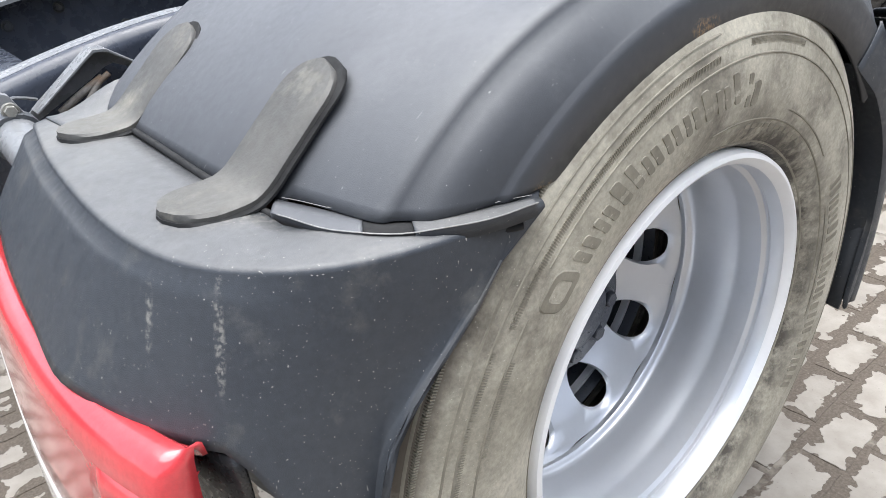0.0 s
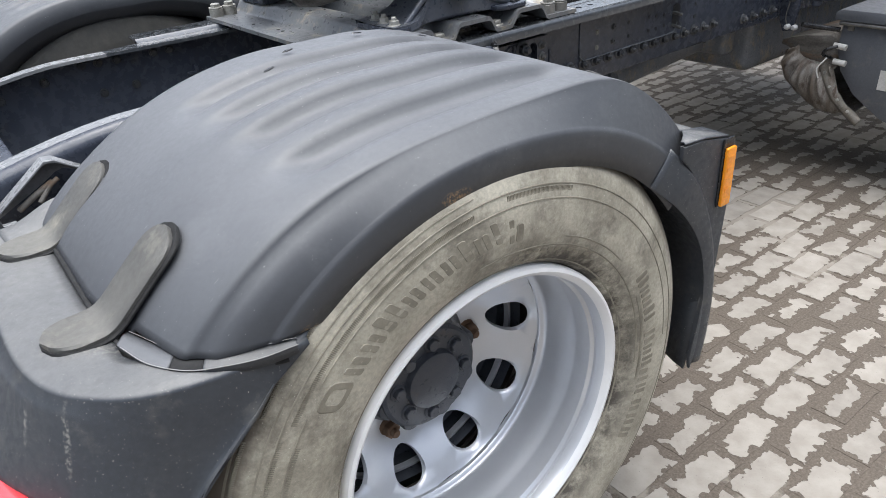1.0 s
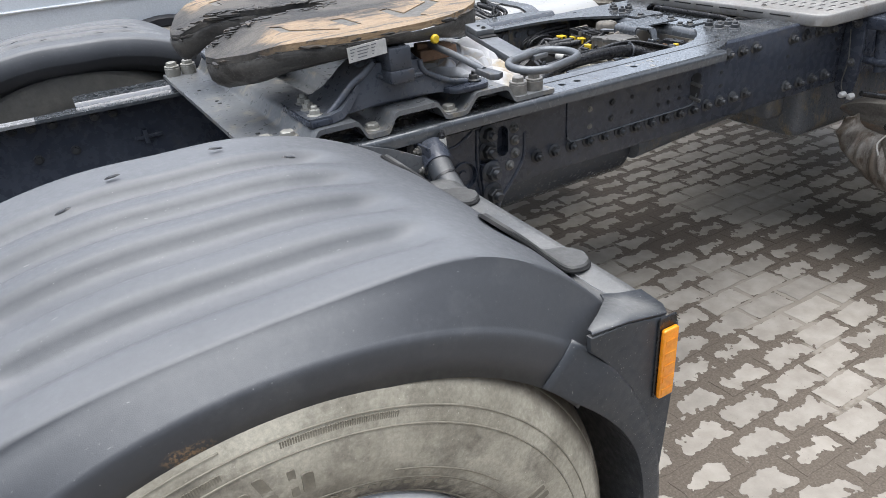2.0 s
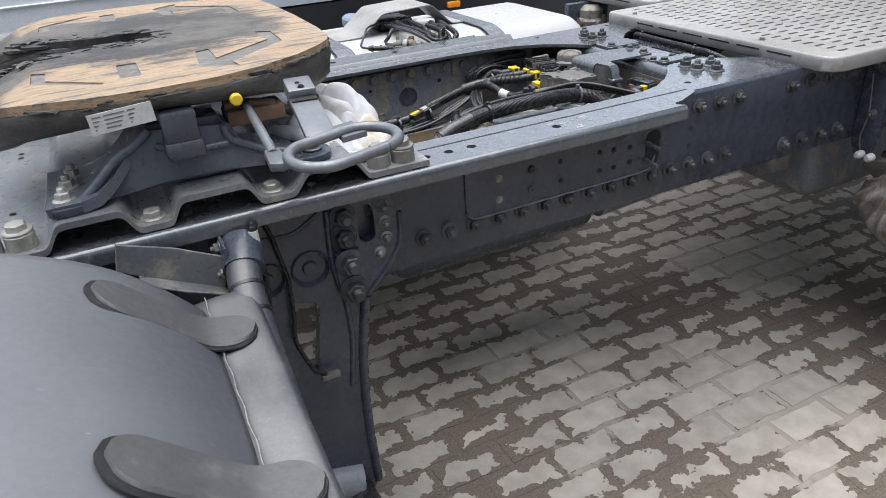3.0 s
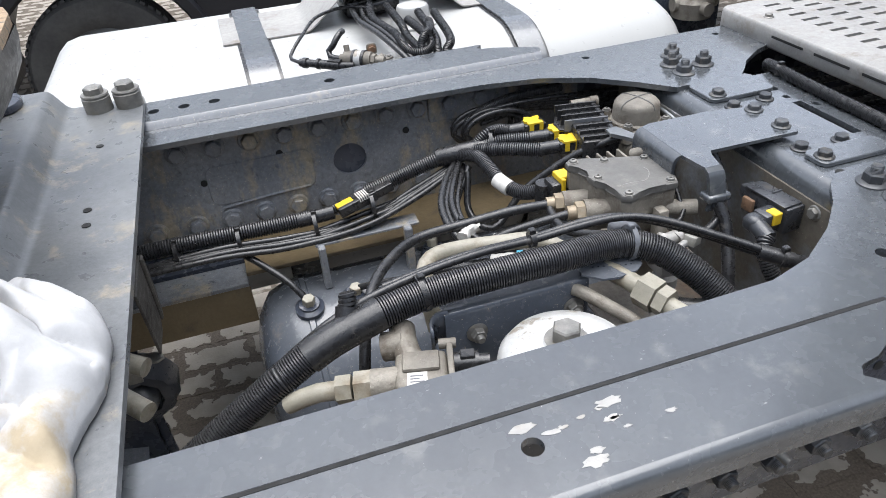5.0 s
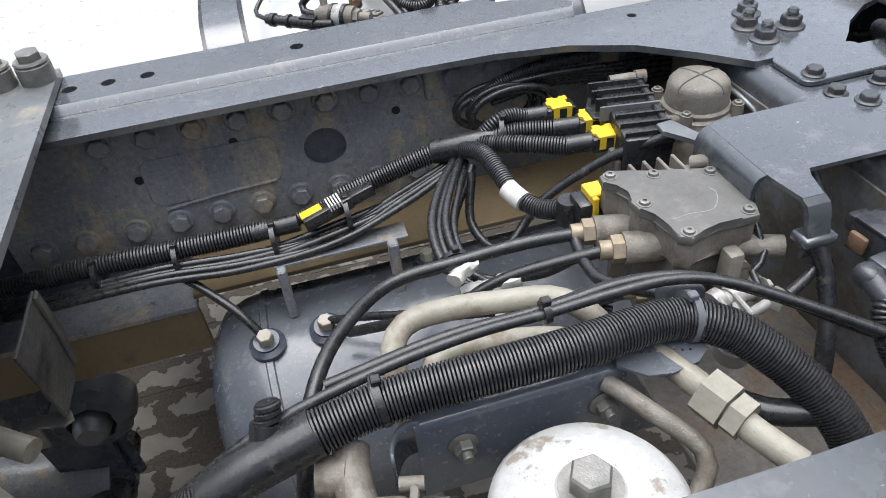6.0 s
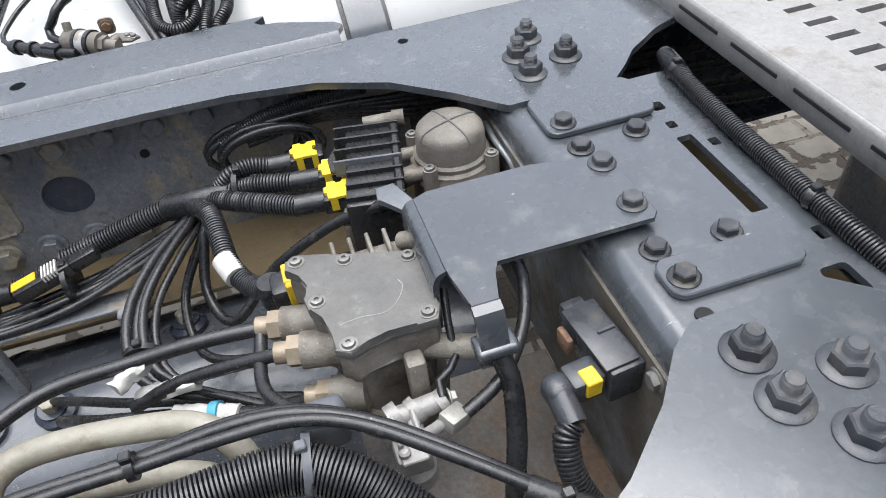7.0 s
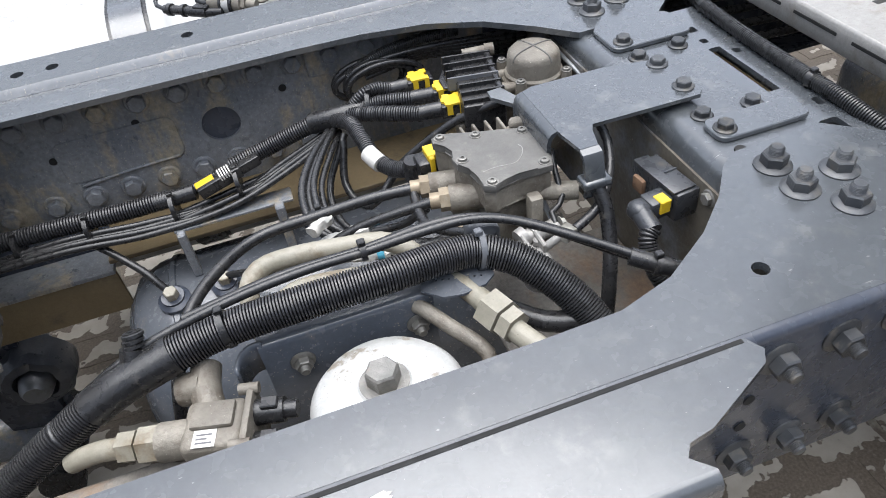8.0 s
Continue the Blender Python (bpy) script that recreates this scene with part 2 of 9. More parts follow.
M["rust"] = surf("rusty_nut", (0.13, 0.075, 0.045), (0.20, 0.12, 0.07), 0.8, 0.0, 30, 90, 0.4, dirt=(0.06, 0.05, 0.045), dirt_scale=50)
M["amber"] = surf("amber_lens", (0.85, 0.27, 0.01), (0.9, 0.33, 0.015), 0.18, 0.0, 60, 90, 0.05, coat=0.5, rough_var=0.05)
M["red"] = surf("red_lamp_lens", (0.56, 0.040, 0.048), (0.64, 0.06, 0.068), 0.18, 0.0, 8, 90, 0.02, coat=1.0, rough_var=0.05)
M["clear_lens"] = surf("clear_lamp_lens", (0.62, 0.60, 0.56), (0.70, 0.67, 0.62), 0.2, 0.0, 8, 90, 0.02, coat=0.6, rough_var=0.05)
M["shell_mud"] = surf("streaked_mud_on_shell", (0.13, 0.105, 0.08), (0.27, 0.255, 0.235), 0.6, 0.0, 13, 60, 0.5, dirt=(0.085, 0.062, 0.045), dirt_lo=0.5, dirt_hi=0.62, dirt_scale=16, mottle=0.25, stretch=(1, 2.2, 0.5), speck=(0.33, 0.29, 0.24))
M["mud"] = surf("mud_caked_steel", (0.06, 0.052, 0.043), (0.20, 0.185, 0.165), 0.7, 0.0, 6, 40, 0.6, dirt=(0.17, 0.115, 0.075), dirt_lo=0.52, dirt_hi=0.62, dirt_scale=7, mottle=0.3, stretch=(1, 0.6, 2.2))
M["sensor"] = surf("dark_sensor_plastic", (0.030, 0.032, 0.037), (0.046, 0.049, 0.054), 0.30, 0.0, 10, 80, 0.06, dirt=(0.12, 0.105, 0.085), dirt_lo=0.60, dirt_hi=0.80, dirt_scale=30)
M["web_mud"] = surf("mud_stained_paint", (0.085, 0.073, 0.057), (0.135, 0.120, 0.096), 0.5, 0.0, 6, 40, 0.3, dirt=(0.17, 0.18, 0.195), dirt_lo=0.52, dirt_hi=0.64, dirt_scale=8, speck=(0.25, 0.22, 0.17), speck_at=0.74, mottle=0.25)
M["box_plastic"] = surf("grey_box_plastic", (0.085, 0.09, 0.10), (0.11, 0.115, 0.125), 0.5, 0.0, 6, 60, 0.1, dirt=(0.16, 0.15, 0.14), dirt_scale=9)
M["van_white"] = surf("pale_van_paint", (0.60, 0.63, 0.66), (0.64, 0.67, 0.70), 0.22, 0.0, 2, 40, 0.0, coat=0.5, rough_var=0.04)
M["van_black"] = surf("black_van_cladding", (0.012, 0.012, 0.015), (0.018, 0.018, 0.021), 0.38, 0.0, 3, 60, 0.05, rough_var=0.06)
M["car_tyre"] = surf("van_tyre_rubber", (0.03, 0.03, 0.03), (0.05, 0.05, 0.048), 0.75, 0.0, 12, 60, 0.2)
M["brown_beam"] = surf("brown_undercoat", (0.135, 0.100, 0.052), (0.175, 0.132, 0.075), 0.42, 0.0, 6, 60, 0.25, dirt=(0.05, 0.043, 0.035), dirt_scale=12)


def fifth_wheel_material():
    """Steel plate worn to bare tan metal, with black grease and streaks."""
    m = bpy.data.materials.new("greasy_worn_plate")
    m.use_nodes = True
    nt = m.node_tree
    p = nt.nodes["Principled BSDF"]
    geo = nt.nodes.new("ShaderNodeNewGeometry")
    mp = nt.nodes.new("ShaderNodeMapping")
    mp.inputs["Scale"].default_value = (1.0, 7.0, 7.0)
    mp.inputs["Rotation"].default_value = (0, 0, 0.35)
    nt.links.new(geo.outputs["Position"], mp.inputs["Vector"])
    streak = noise_tex(nt, mp.outputs[0], 7.0, 8.0, 0.7)
    blot = noise_tex(nt, geo.outputs["Position"], 6.0, 9.0, 0.72)
    metal = mix(nt, ramp(nt, streak, 0.35, 0.62), (0.235, 0.160, 0.092), (0.43, 0.305, 0.18))
    metal = mix(nt, ramp(nt, streak, 0.535, 0.575), metal, (0.125, 0.105, 0.084))
    fine = nt.nodes.new("ShaderNodeMapping")
    fine.inputs["Scale"].default_value = (2.0, 30.0, 30.0)
    fine.inputs["Rotation"].default_value = (0, 0, 0.35)
    nt.links.new(geo.outputs["Position"], fine.inputs["Vector"])
    metal = mix(nt, ramp(nt, noise_tex(nt, fine.outputs[0], 9.0, 6.0, 0.7), 0.54, 0.64), metal, (0.17, 0.125, 0.085))
    # grease gathers round the throat and at the rim
    sep = nt.nodes.new("ShaderNodeSeparateXYZ")
    nt.links.new(geo.outputs["Position"], sep.inputs[0])
    dist = node(nt, "ShaderNodeVectorMath")
    dist.operation = "DISTANCE"
    dist.inputs[1].default_value = (0.40, 0.02, 1.19)
    nt.links.new(geo.outputs["Position"], dist.inputs[0])
    near = ramp(nt, dist.outputs["Value"], 0.36, 0.16)
    add = node(nt, "ShaderNodeMath")
    add.operation = "MULTIPLY_ADD"
    add.inputs[1].default_value = 0.40
    nt.links.new(near, add.inputs[0])
    nt.links.new(blot, add.inputs[2])
    rear = ramp(nt, sep.outputs[0], 0.22, 0.12)
    add2 = node(nt, "ShaderNodeMath")
    add2.operation = "MULTIPLY_ADD"
    add2.inputs[1].default_value = 0.32
    nt.links.new(rear, add2.inputs[0])
    nt.links.new(add.outputs[0], add2.inputs[2])
    smear = node(nt, "ShaderNodeMath")
    smear.operation = "MULTIPLY_ADD"
    smear.inputs[1].default_value = 0.45
    nt.links.new(streak, smear.inputs[0])
    nt.links.new(add2.outputs[0], smear.inputs[2])
    grease = ramp(nt, smear.outputs[0], 0.76, 0.92)
    col = mix(nt, grease, metal, mix(nt, ramp(nt, blot, 0.45, 0.6), (0.030, 0.028, 0.026), (0.095, 0.085, 0.072)))
    nt.links.new(col, p.inputs["Base Color"])
    rg = nt.nodes.new("ShaderNodeMapRange")
    rg.inputs["To Min"].default_value, rg.inputs["To Max"].default_value = 0.50, 0.62
    nt.links.new(grease, rg.inputs["Value"])
    nt.links.new(rg.outputs[0], p.inputs["Roughness"])
    p.inputs["Metallic"].default_value = 0.15
    bp = node(nt, "ShaderNodeBump", Strength=0.8, Distance=0.008)
    nt.links.new(smear.outputs[0], bp.inputs["Height"])
    nt.links.new(bp.outputs[0], p.inputs["Normal"])
    return m


M["groove"] = surf("greasy_groove", (0.085, 0.080, 0.070), (0.135, 0.125, 0.105), 0.5, 0.0, 14, 60, 0.4, dirt=(0.24, 0.185, 0.125), dirt_lo=0.60, dirt_hi=0.72, dirt_scale=18)
M["cast_side"] = surf("scuffed_coupling_side", (0.050, 0.047, 0.043), (0.090, 0.084, 0.075), 0.5, 0.1, 9, 60, 0.5, dirt=(0.028, 0.025, 0.022), dirt_lo=0.50, dirt_hi=0.62, dirt_scale=12, speck=(0.26, 0.24, 0.20), speck_at=0.72, mottle=0.25, stretch=(1, 1, 2.0), bump_scale=120)
M["plate"] = fifth_wheel_material()
M["grease"] = surf("black_grease", (0.022, 0.021, 0.020), (0.06, 0.053, 0.045), 0.5, 0.0, 12, 50, 0.9, dirt=(0.15, 0.11, 0.075), dirt_lo=0.55, dirt_hi=0.75, dirt_scale=14, bump_scale=60)


STONE_X, STONE_Y = 0.1005, 0.0505


def maths(nt, op, a, b=None):
    n = nt.nodes.new("ShaderNodeMath")
    n.operation = op
    for sock, v in zip(n.inputs, (a, b)):
        if v is None:
            continue
        if isinstance(v, (int, float)):
            sock.default_value = v
        else:
            nt.links.new(v, sock)
    return n.outputs[0]


def tyre_stains_and_shade(m, cx, cz):
    """Dark smears where the bead meets the rim, and the shoulder's shade as a brown tint, on top of the dusty rubber.
    """
    nt = m.node_tree
    p = nt.nodes["Principled BSDF"]
    src = p.inputs["Base Color"].links[0].from_socket
    geo = nt.nodes.new("ShaderNodeNewGeometry")
    sep = nt.nodes.new("ShaderNodeSeparateXYZ")
    nt.links.new(geo.outputs["Position"], sep.inputs[0])
    dx, dz = maths(nt, "ADD", sep.outputs[0], -cx), maths(nt, "ADD", sep.outputs[2], -cz)
    r = maths(nt, "SQRT", maths(nt, "ADD", maths(nt, "MULTIPLY", dx, dx), maths(nt, "MULTIPLY", dz, dz)))
    blot = noise_tex(nt, geo.outputs["Position"], 16.0, 7.0, 0.72)
    bead = maths(nt, "MULTIPLY", ramp(nt, r, 0.392, 0.335), ramp(nt, dx, -0.12, 0.06))
    bead = maths(nt, "MULTIPLY", bead, ramp(nt, blot, 0.36, 0.56))
    col = mix(nt, bead, src, (0.075, 0.066, 0.054))
    # shade on the shoulder, put into the colour
    shoulder = maths(nt, "MULTIPLY", ramp(nt, r, 0.484, 0.500), ramp(nt, blot, 0.2, 0.5))
    col = mix(nt, shoulder, col, (0.115, 0.096, 0.074))
    nt.links.new(col, p.inputs["Base Color"])


tyre_stains_and_shade(M["tyre"], -0.178, 0.503)


def guard_stains(m, spots, tint):
    """Splashes and dried runs of dirt: (x, y, z, reach along x, y and z)."""
    nt = m.node_tree
    p = nt.nodes["Principled BSDF"]
    col = p.inputs["Base Color"].links[0].from_socket
    geo = nt.nodes.new("ShaderNodeNewGeometry")
    sep = nt.nodes.new("ShaderNodeSeparateXYZ")
    nt.links.new(geo.outputs["Position"], sep.inputs[0])
    blot = noise_tex(nt, geo.outputs["Position"], 150.0, 5.0, 0.75)
    for x, y, z, ru, rw, rz, turn in spots:
        dx, dy, dz = (maths(nt, "ADD", sep.outputs[k], -v) for k, v in enumerate((x, y, z)))
        u = maths(nt, "ADD", maths(nt, "MULTIPLY", dx, math.cos(turn)), maths(nt, "MULTIPLY", dy, math.sin(turn)))
        w = maths(nt, "ADD", maths(nt, "MULTIPLY", dx, -math.sin(turn)), maths(nt, "MULTIPLY", dy, math.cos(turn)))
        far = None
        for d, reach in ((u, ru), (w, rw), (dz, rz)):
            q = maths(nt, "MULTIPLY", d, 1.0 / reach)
            q = maths(nt, "MULTIPLY", q, q)
            far = q if far is None else maths(nt, "ADD", far, q)
        near = maths(nt, "MULTIPLY", ramp(nt, far, 1.0, 0.25), ramp(nt, blot, 0.47, 0.60))
        col = mix(nt, near, col, tint)
    nt.links.new(col, p.inputs["Base Color"])


guard_stains(M["plastic_rear"], [(-0.775, -1.168, 0.825, 0.0055, 0.05, 0.060, -0.90), (-0.800, -1.10, 0.82, 0.006, 0.04, 0.05, -0.9), (-0.70, -1.09, 0.884, 0.10, 0.035, 0.02, -0.6)], (0.20, 0.195, 0.178))
guard_stains(M["plastic"], [(-0.492, -1.252, 0.883, 0.016, 0.02, 0.012, 0.0), (-0.245, -1.252, 0.985, 0.03, 0.02, 0.014, 0.0)], (0.34, 0.22, 0.12))


def damp_map(nt, pos, spots):
    """How damp and silted the yard is, by place."""
    damp = noise_tex(nt, pos, 2.6, 7.0, 0.62)
    for centre, size, amount in spots:
        near = node(nt, "ShaderNodeVectorMath")
        near.operation = "DISTANCE"
        near.inputs[1].default_value = centre
        nt.links.new(pos, near.inputs[0])
        damp = maths(nt, "ADD", damp, maths(nt, "MULTIPLY", ramp(nt, near.outputs["Value"], size, size * 0.25), amount))
    return damp


def paving_material(name, dry_a, dry_b, wet, spots, stones):
    """Concrete stones whose borders are silted over, and the sand between them; dried patches are pale all over."""
    m = bpy.data.materials.new(name)
    m.use_nodes = True
    nt = m.node_tree
    p = nt.nodes["Principled BSDF"]
    pos = nt.nodes.new("ShaderNodeNewGeometry").outputs["Position"]
    damp = damp_map(nt, pos, spots)
    grain = noise_tex(nt, pos, 160.0, 3.0)
    blot = noise_tex(nt, pos, 14.0, 5.0)
    dry = mix(nt, ramp(nt, blot, 0.35, 0.65), dry_a, dry_b)
    if stones:
        info = nt.nodes.new("ShaderNodeObjectInfo")
        isl = nt.nodes.new("ShaderNodeHueSaturation")
        vary = nt.nodes.new("ShaderNodeMapRange")
        vary.inputs["To Min"].default_value, vary.inputs["To Max"].default_value = 0.90, 1.1
        nt.links.new(info.outputs["Random"], vary.inputs["Value"])
        nt.links.new(vary.outputs[0], isl.inputs["Value"])
        nt.links.new(dry, isl.inputs["Color"])
        dry = isl.outputs[0]
        uv = nt.nodes.new("ShaderNodeUVMap")
        uv.uv_map = "stone"
        sep = nt.nodes.new("ShaderNodeSeparateXYZ")
        nt.links.new(uv.outputs[0], sep.inputs[0])
        ex = maths(nt, "SUBTRACT", STONE_X, maths(nt, "MULTIPLY", maths(nt, "ABSOLUTE", sep.outputs[0]), STONE_X))
        ey = maths(nt, "SUBTRACT", STONE_Y, maths(nt, "MULTIPLY", maths(nt, "ABSOLUTE", sep.outputs[1]), STONE_Y))
        edge = maths(nt, "MINIMUM", ex, ey)
        rag = maths(nt, "MULTIPLY", maths(nt, "SUBTRACT", noise_tex(nt, pos, 27.0, 2.5, 0.5), 0.5), 0.085)
        spread = nt.nodes.new("ShaderNodeMapRange")
        spread.inputs["From Min"].default_value, spread.inputs["From Max"].default_value = 0.36, 0.74
        spread.inputs["To Min"].default_value, spread.inputs["To Max"].default_value = -0.003, 0.052
        nt.links.new(damp, spread.inputs["Value"])
        silt = ramp(nt, maths(nt, "SUBTRACT", maths(nt, "ADD", spread.outputs[0], rag), edge), -0.0012, 0.0012)
    else:
        silt = ramp(nt, damp, 0.37, 0.42)
    mud = mix(nt, ramp(nt, grain, 0.35, 0.7), wet, tuple(c * 1.7 for c in wet))
    col = mix(nt, silt, dry, mud)
    col = mix(nt, ramp(nt, grain, 0.66, 0.78), col, mix(nt, 0.5, wet, dry_a))
    nt.links.new(col, p.inputs["Base Color"])
    rg = nt.nodes.new("ShaderNodeMapRange")
    rg.inputs["To Min"].default_value, rg.inputs["To Max"].default_value = 0.85, 0.78
    nt.links.new(silt, rg.inputs["Value"])
    nt.links.new(rg.outputs[0], p.inputs["Roughness"])
    bp = node(nt, "ShaderNodeBump", Strength=0.6, Distance=0.003)
    nt.links.new(maths(nt, "SUBTRACT", maths(nt, "MULTIPLY", grain, 0.5), silt), bp.inputs["Height"])
    nt.links.new(bp.outputs[0], p.inputs["Normal"])
    return m


# water lies in a hollow by the frame; swept sand has dried pale in front of it
SPOTS = [((1.98, -0.05, 0), 0.44, 0.16), ((2.5, -0.45, 0), 0.5, 0.10), ((1.95, 0.95, 0), 0.5, 0.08),
         ((1.42, -0.02, 0), 0.42, -0.15), ((1.85, -0.50, 0), 0.42, -0.22), ((2.40, 0.05, 0), 0.44, -0.26)]
M["paver"] = paving_material("concrete_paver", (0.232, 0.210, 0.180), (0.30, 0.274, 0.237), (0.072, 0.058, 0.044), SPOTS, True)
M["joint"] = paving_material("wet_joint_sand", (0.24, 0.215, 0.18), (0.20, 0.175, 0.145), (0.072, 0.058, 0.044), SPOTS, False)


# ---- mesh helpers ----
def part(name, bm, material, parent=None, label="", smooth=True, flat_angle=35):
    bmesh.ops.recalc_face_normals(bm, faces=bm.faces)
    me = bpy.data.meshes.new(name)
    if smooth:
        for f in bm.faces:
            f.smooth = True
        lim = radians(flat_angle)
        for e in bm.edges:
            if len(e.link_faces) == 2 and e.calc_face_angle(0.0) > lim:
                e.smooth = False
    bm.to_mesh(me)
    bm.free()
    me.materials.append(material)
    ob = new(name, me)
    if parent:
        ob.parent = parent
        ob.matrix_parent_inverse = base_of(parent).inverted()
    return tagged(ob, label)


BASES = {}


def base_of(ob):
    return BASES.get(ob.name, Matrix())


def thing(name, base, label, category, group="", kind=""):
    e = new(name)
    e.empty_display_size = 0.05
    e.matrix_world = Matrix.Translation(base)
    BASES[e.name] = Matrix.Translation(base)
    return tagged(e, label, category, group, kind)


def shared(name, me, m, parent, label=""):
    """An object of its own on a mesh that alike pieces share, at the world pose m."""
    ob = new(name, me)
    ob.parent = parent
    ob.matrix_parent_inverse = base_of(parent).inverted()
    ob.matrix_basis = m
    return tagged(ob, label)


def cuboid(bm, x0, x1, y0, y1, z0, z1, bevel=0.0, segs=2, m=None):
    vs = [bm.verts.new((x, y, z)) for x in (x0, x1) for y in (y0, y1) for z in (z0, z1)]
    idx = ((0, 1, 3, 2), (4, 6, 7, 5), (0, 4, 5, 1), (2, 3, 7, 6), (0, 2, 6, 4), (1, 5, 7, 3))
    fs = [bm.faces.new([vs[i] for i in f]) for f in idx]
    es = list({e for f in fs for e in f.edges})
    if m is not None:
        bmesh.ops.transform(bm, matrix=m, verts=vs)
    if bevel:
        bmesh.ops.bevel(bm, geom=es, offset=bevel, segments=segs, affect="EDGES", profile=0.5)


def prism(bm, pts, axis, a, b, bevel=0.0, segs=2):
    """A flat outline of 2D points, drawn out from a to b along an axis."""
    put = {"x": lambda u, v, w: (w, u, v), "y": lambda u, v, w: (u, w, v), "z": lambda u, v, w: (u, v, w)}[axis]
    lo = [bm.verts.new(put(u, v, a)) for u, v in pts]
    hi = [bm.verts.new(put(u, v, b)) for u, v in pts]
    fs = [bm.faces.new(lo[::-1]), bm.faces.new(hi)]
    n = len(pts)
    for i in range(n):
        fs.append(bm.faces.new((lo[i], lo[(i + 1) % n], hi[(i + 1) % n], hi[i])))
    if bevel:
        es = list(fs[0].edges) + list(fs[1].edges)
        bmesh.ops.bevel(bm, geom=es, offset=bevel, segments=segs, affect="EDGES", profile=0.5)
    return fs


def lathe(bm, profile, m, segs=48, close=False):
    """Turns (radius, height) round the local z axis, then moves it by m."""
    rings = []
    for r, h in profile:
        if r < 1e-6:
            rings.append([bm.verts.new(m @ Vector((0, 0, h)))])
        else:
            rings.append([bm.verts.new(m @ Vector((r * math.cos(2 * math.pi * i / segs), r * math.sin(2 * math.pi * i / segs), h))) for i in range(segs)])
    pairs = list(zip(rings, rings[1:])) + ([(rings[-1], rings[0])] if close else [])
    for a, b in pairs:
        for i in range(segs):
            j = (i + 1) % segs
            if len(a) == 1 and len(b) > 1:
                bm.faces.new((a[0], b[i], b[j]))
            elif len(b) == 1 and len(a) > 1:
                bm.faces.new((a[i], b[0], a[j]))
            elif len(a) > 1:
                bm.faces.new((a[i], b[i], b[j], a[j]))


def spline(points, n):
    """Catmull-Rom through points, n samples, evenly spaced by length."""
    p = [Vector(q) for q in points]
    p = [p[0] * 2 - p[1]] + p + [p[-1] * 2 - p[-2]]
    raw = []
    for i in range(1, len(p) - 2):
        for k in range(12):
            t = k / 12
            a, b, c, d = p[i - 1:i + 3]
            raw.append(0.5 * ((2 * b) + (c - a) * t + (2 * a - 5 * b + 4 * c - d) * t * t + (3 * b - a - 3 * c + d) * t ** 3))
    raw.append(p[-2])
    cum = [0.0]
    for a, b in zip(raw, raw[1:]):
        cum.append(cum[-1] + (b - a).length)
    out, k = [], 0
    for i in range(n):
        s = cum[-1] * i / (n - 1)
        while k < len(cum) - 2 and cum[k + 1] < s:
            k += 1
        f = (s - cum[k]) / max(1e-9, cum[k + 1] - cum[k])
        out.append(raw[k].lerp(raw[k + 1], f))
    return out, cum[-1]


def tube(bm, points, r, segs=10, ridge=0.0, pitch=0.0, step=0.012, caps=True, straight=False):
    """A tube along a curve; ridge and pitch make it corrugated."""
    ridge, pitch = ridge * 0.78, pitch * 0.68
    segs = segs if segs <= 6 else max(segs, 14)
    _, length = spline(points, 8)
    n = max(4, int(length / (pitch / 4 if pitch else step)))
    if straight:
        path = [Vector(q) for q in points]
    else:
        path, _ = spline(points, n)
    up = Vector((0, 0, 1))
    t0 = (path[1] - path[0]).normalized()
    side = t0.cross(up)
    side = side.normalized() if side.length > 0.05 else Vector((1, 0, 0))
    rings = []
    for i, q in enumerate(path):
        t = (path[min(i + 1, len(path) - 1)] - path[max(i - 1, 0)]).normalized()
        side = (side - t * side.dot(t)).normalized()
        v = t.cross(side)
        rad = r + ((ridge if i % 4 else -1.3 * ridge) if pitch else 0.0)
        rings.append([bm.verts.new(q + (side * math.cos(2 * math.pi * k / segs) + v * math.sin(2 * math.pi * k / segs)) * rad) for k in range(segs)])
    for a, b in zip(rings, rings[1:]):
        for k in range(segs):
            bm.faces.new((a[k], b[k], b[(k + 1) % segs], a[(k + 1) % segs]))
    if caps:
        bm.faces.new(rings[0][::-1])
        bm.faces.new(rings[-1])


def hexa(bm, r, h0, h1, m, chamfer=0.12):
    profile = [(0, h0), (r, h0), (r, h1 - r * chamfer), (r * (1 - chamfer), h1), (0, h1)]
    lathe(bm, profile, m, 6)


AXIS = {"z": Matrix(), "-z": Matrix.Rotation(math.pi, 4, "X"), "-y": Matrix.Rotation(math.pi / 2, 4, "X"),
        "y": Matrix.Rotation(-math.pi / 2, 4, "X"), "x": Matrix.Rotation(math.pi / 2, 4, "Y"), "-x": Matrix.Rotation(-math.pi / 2, 4, "Y")}
BOLTS = {}


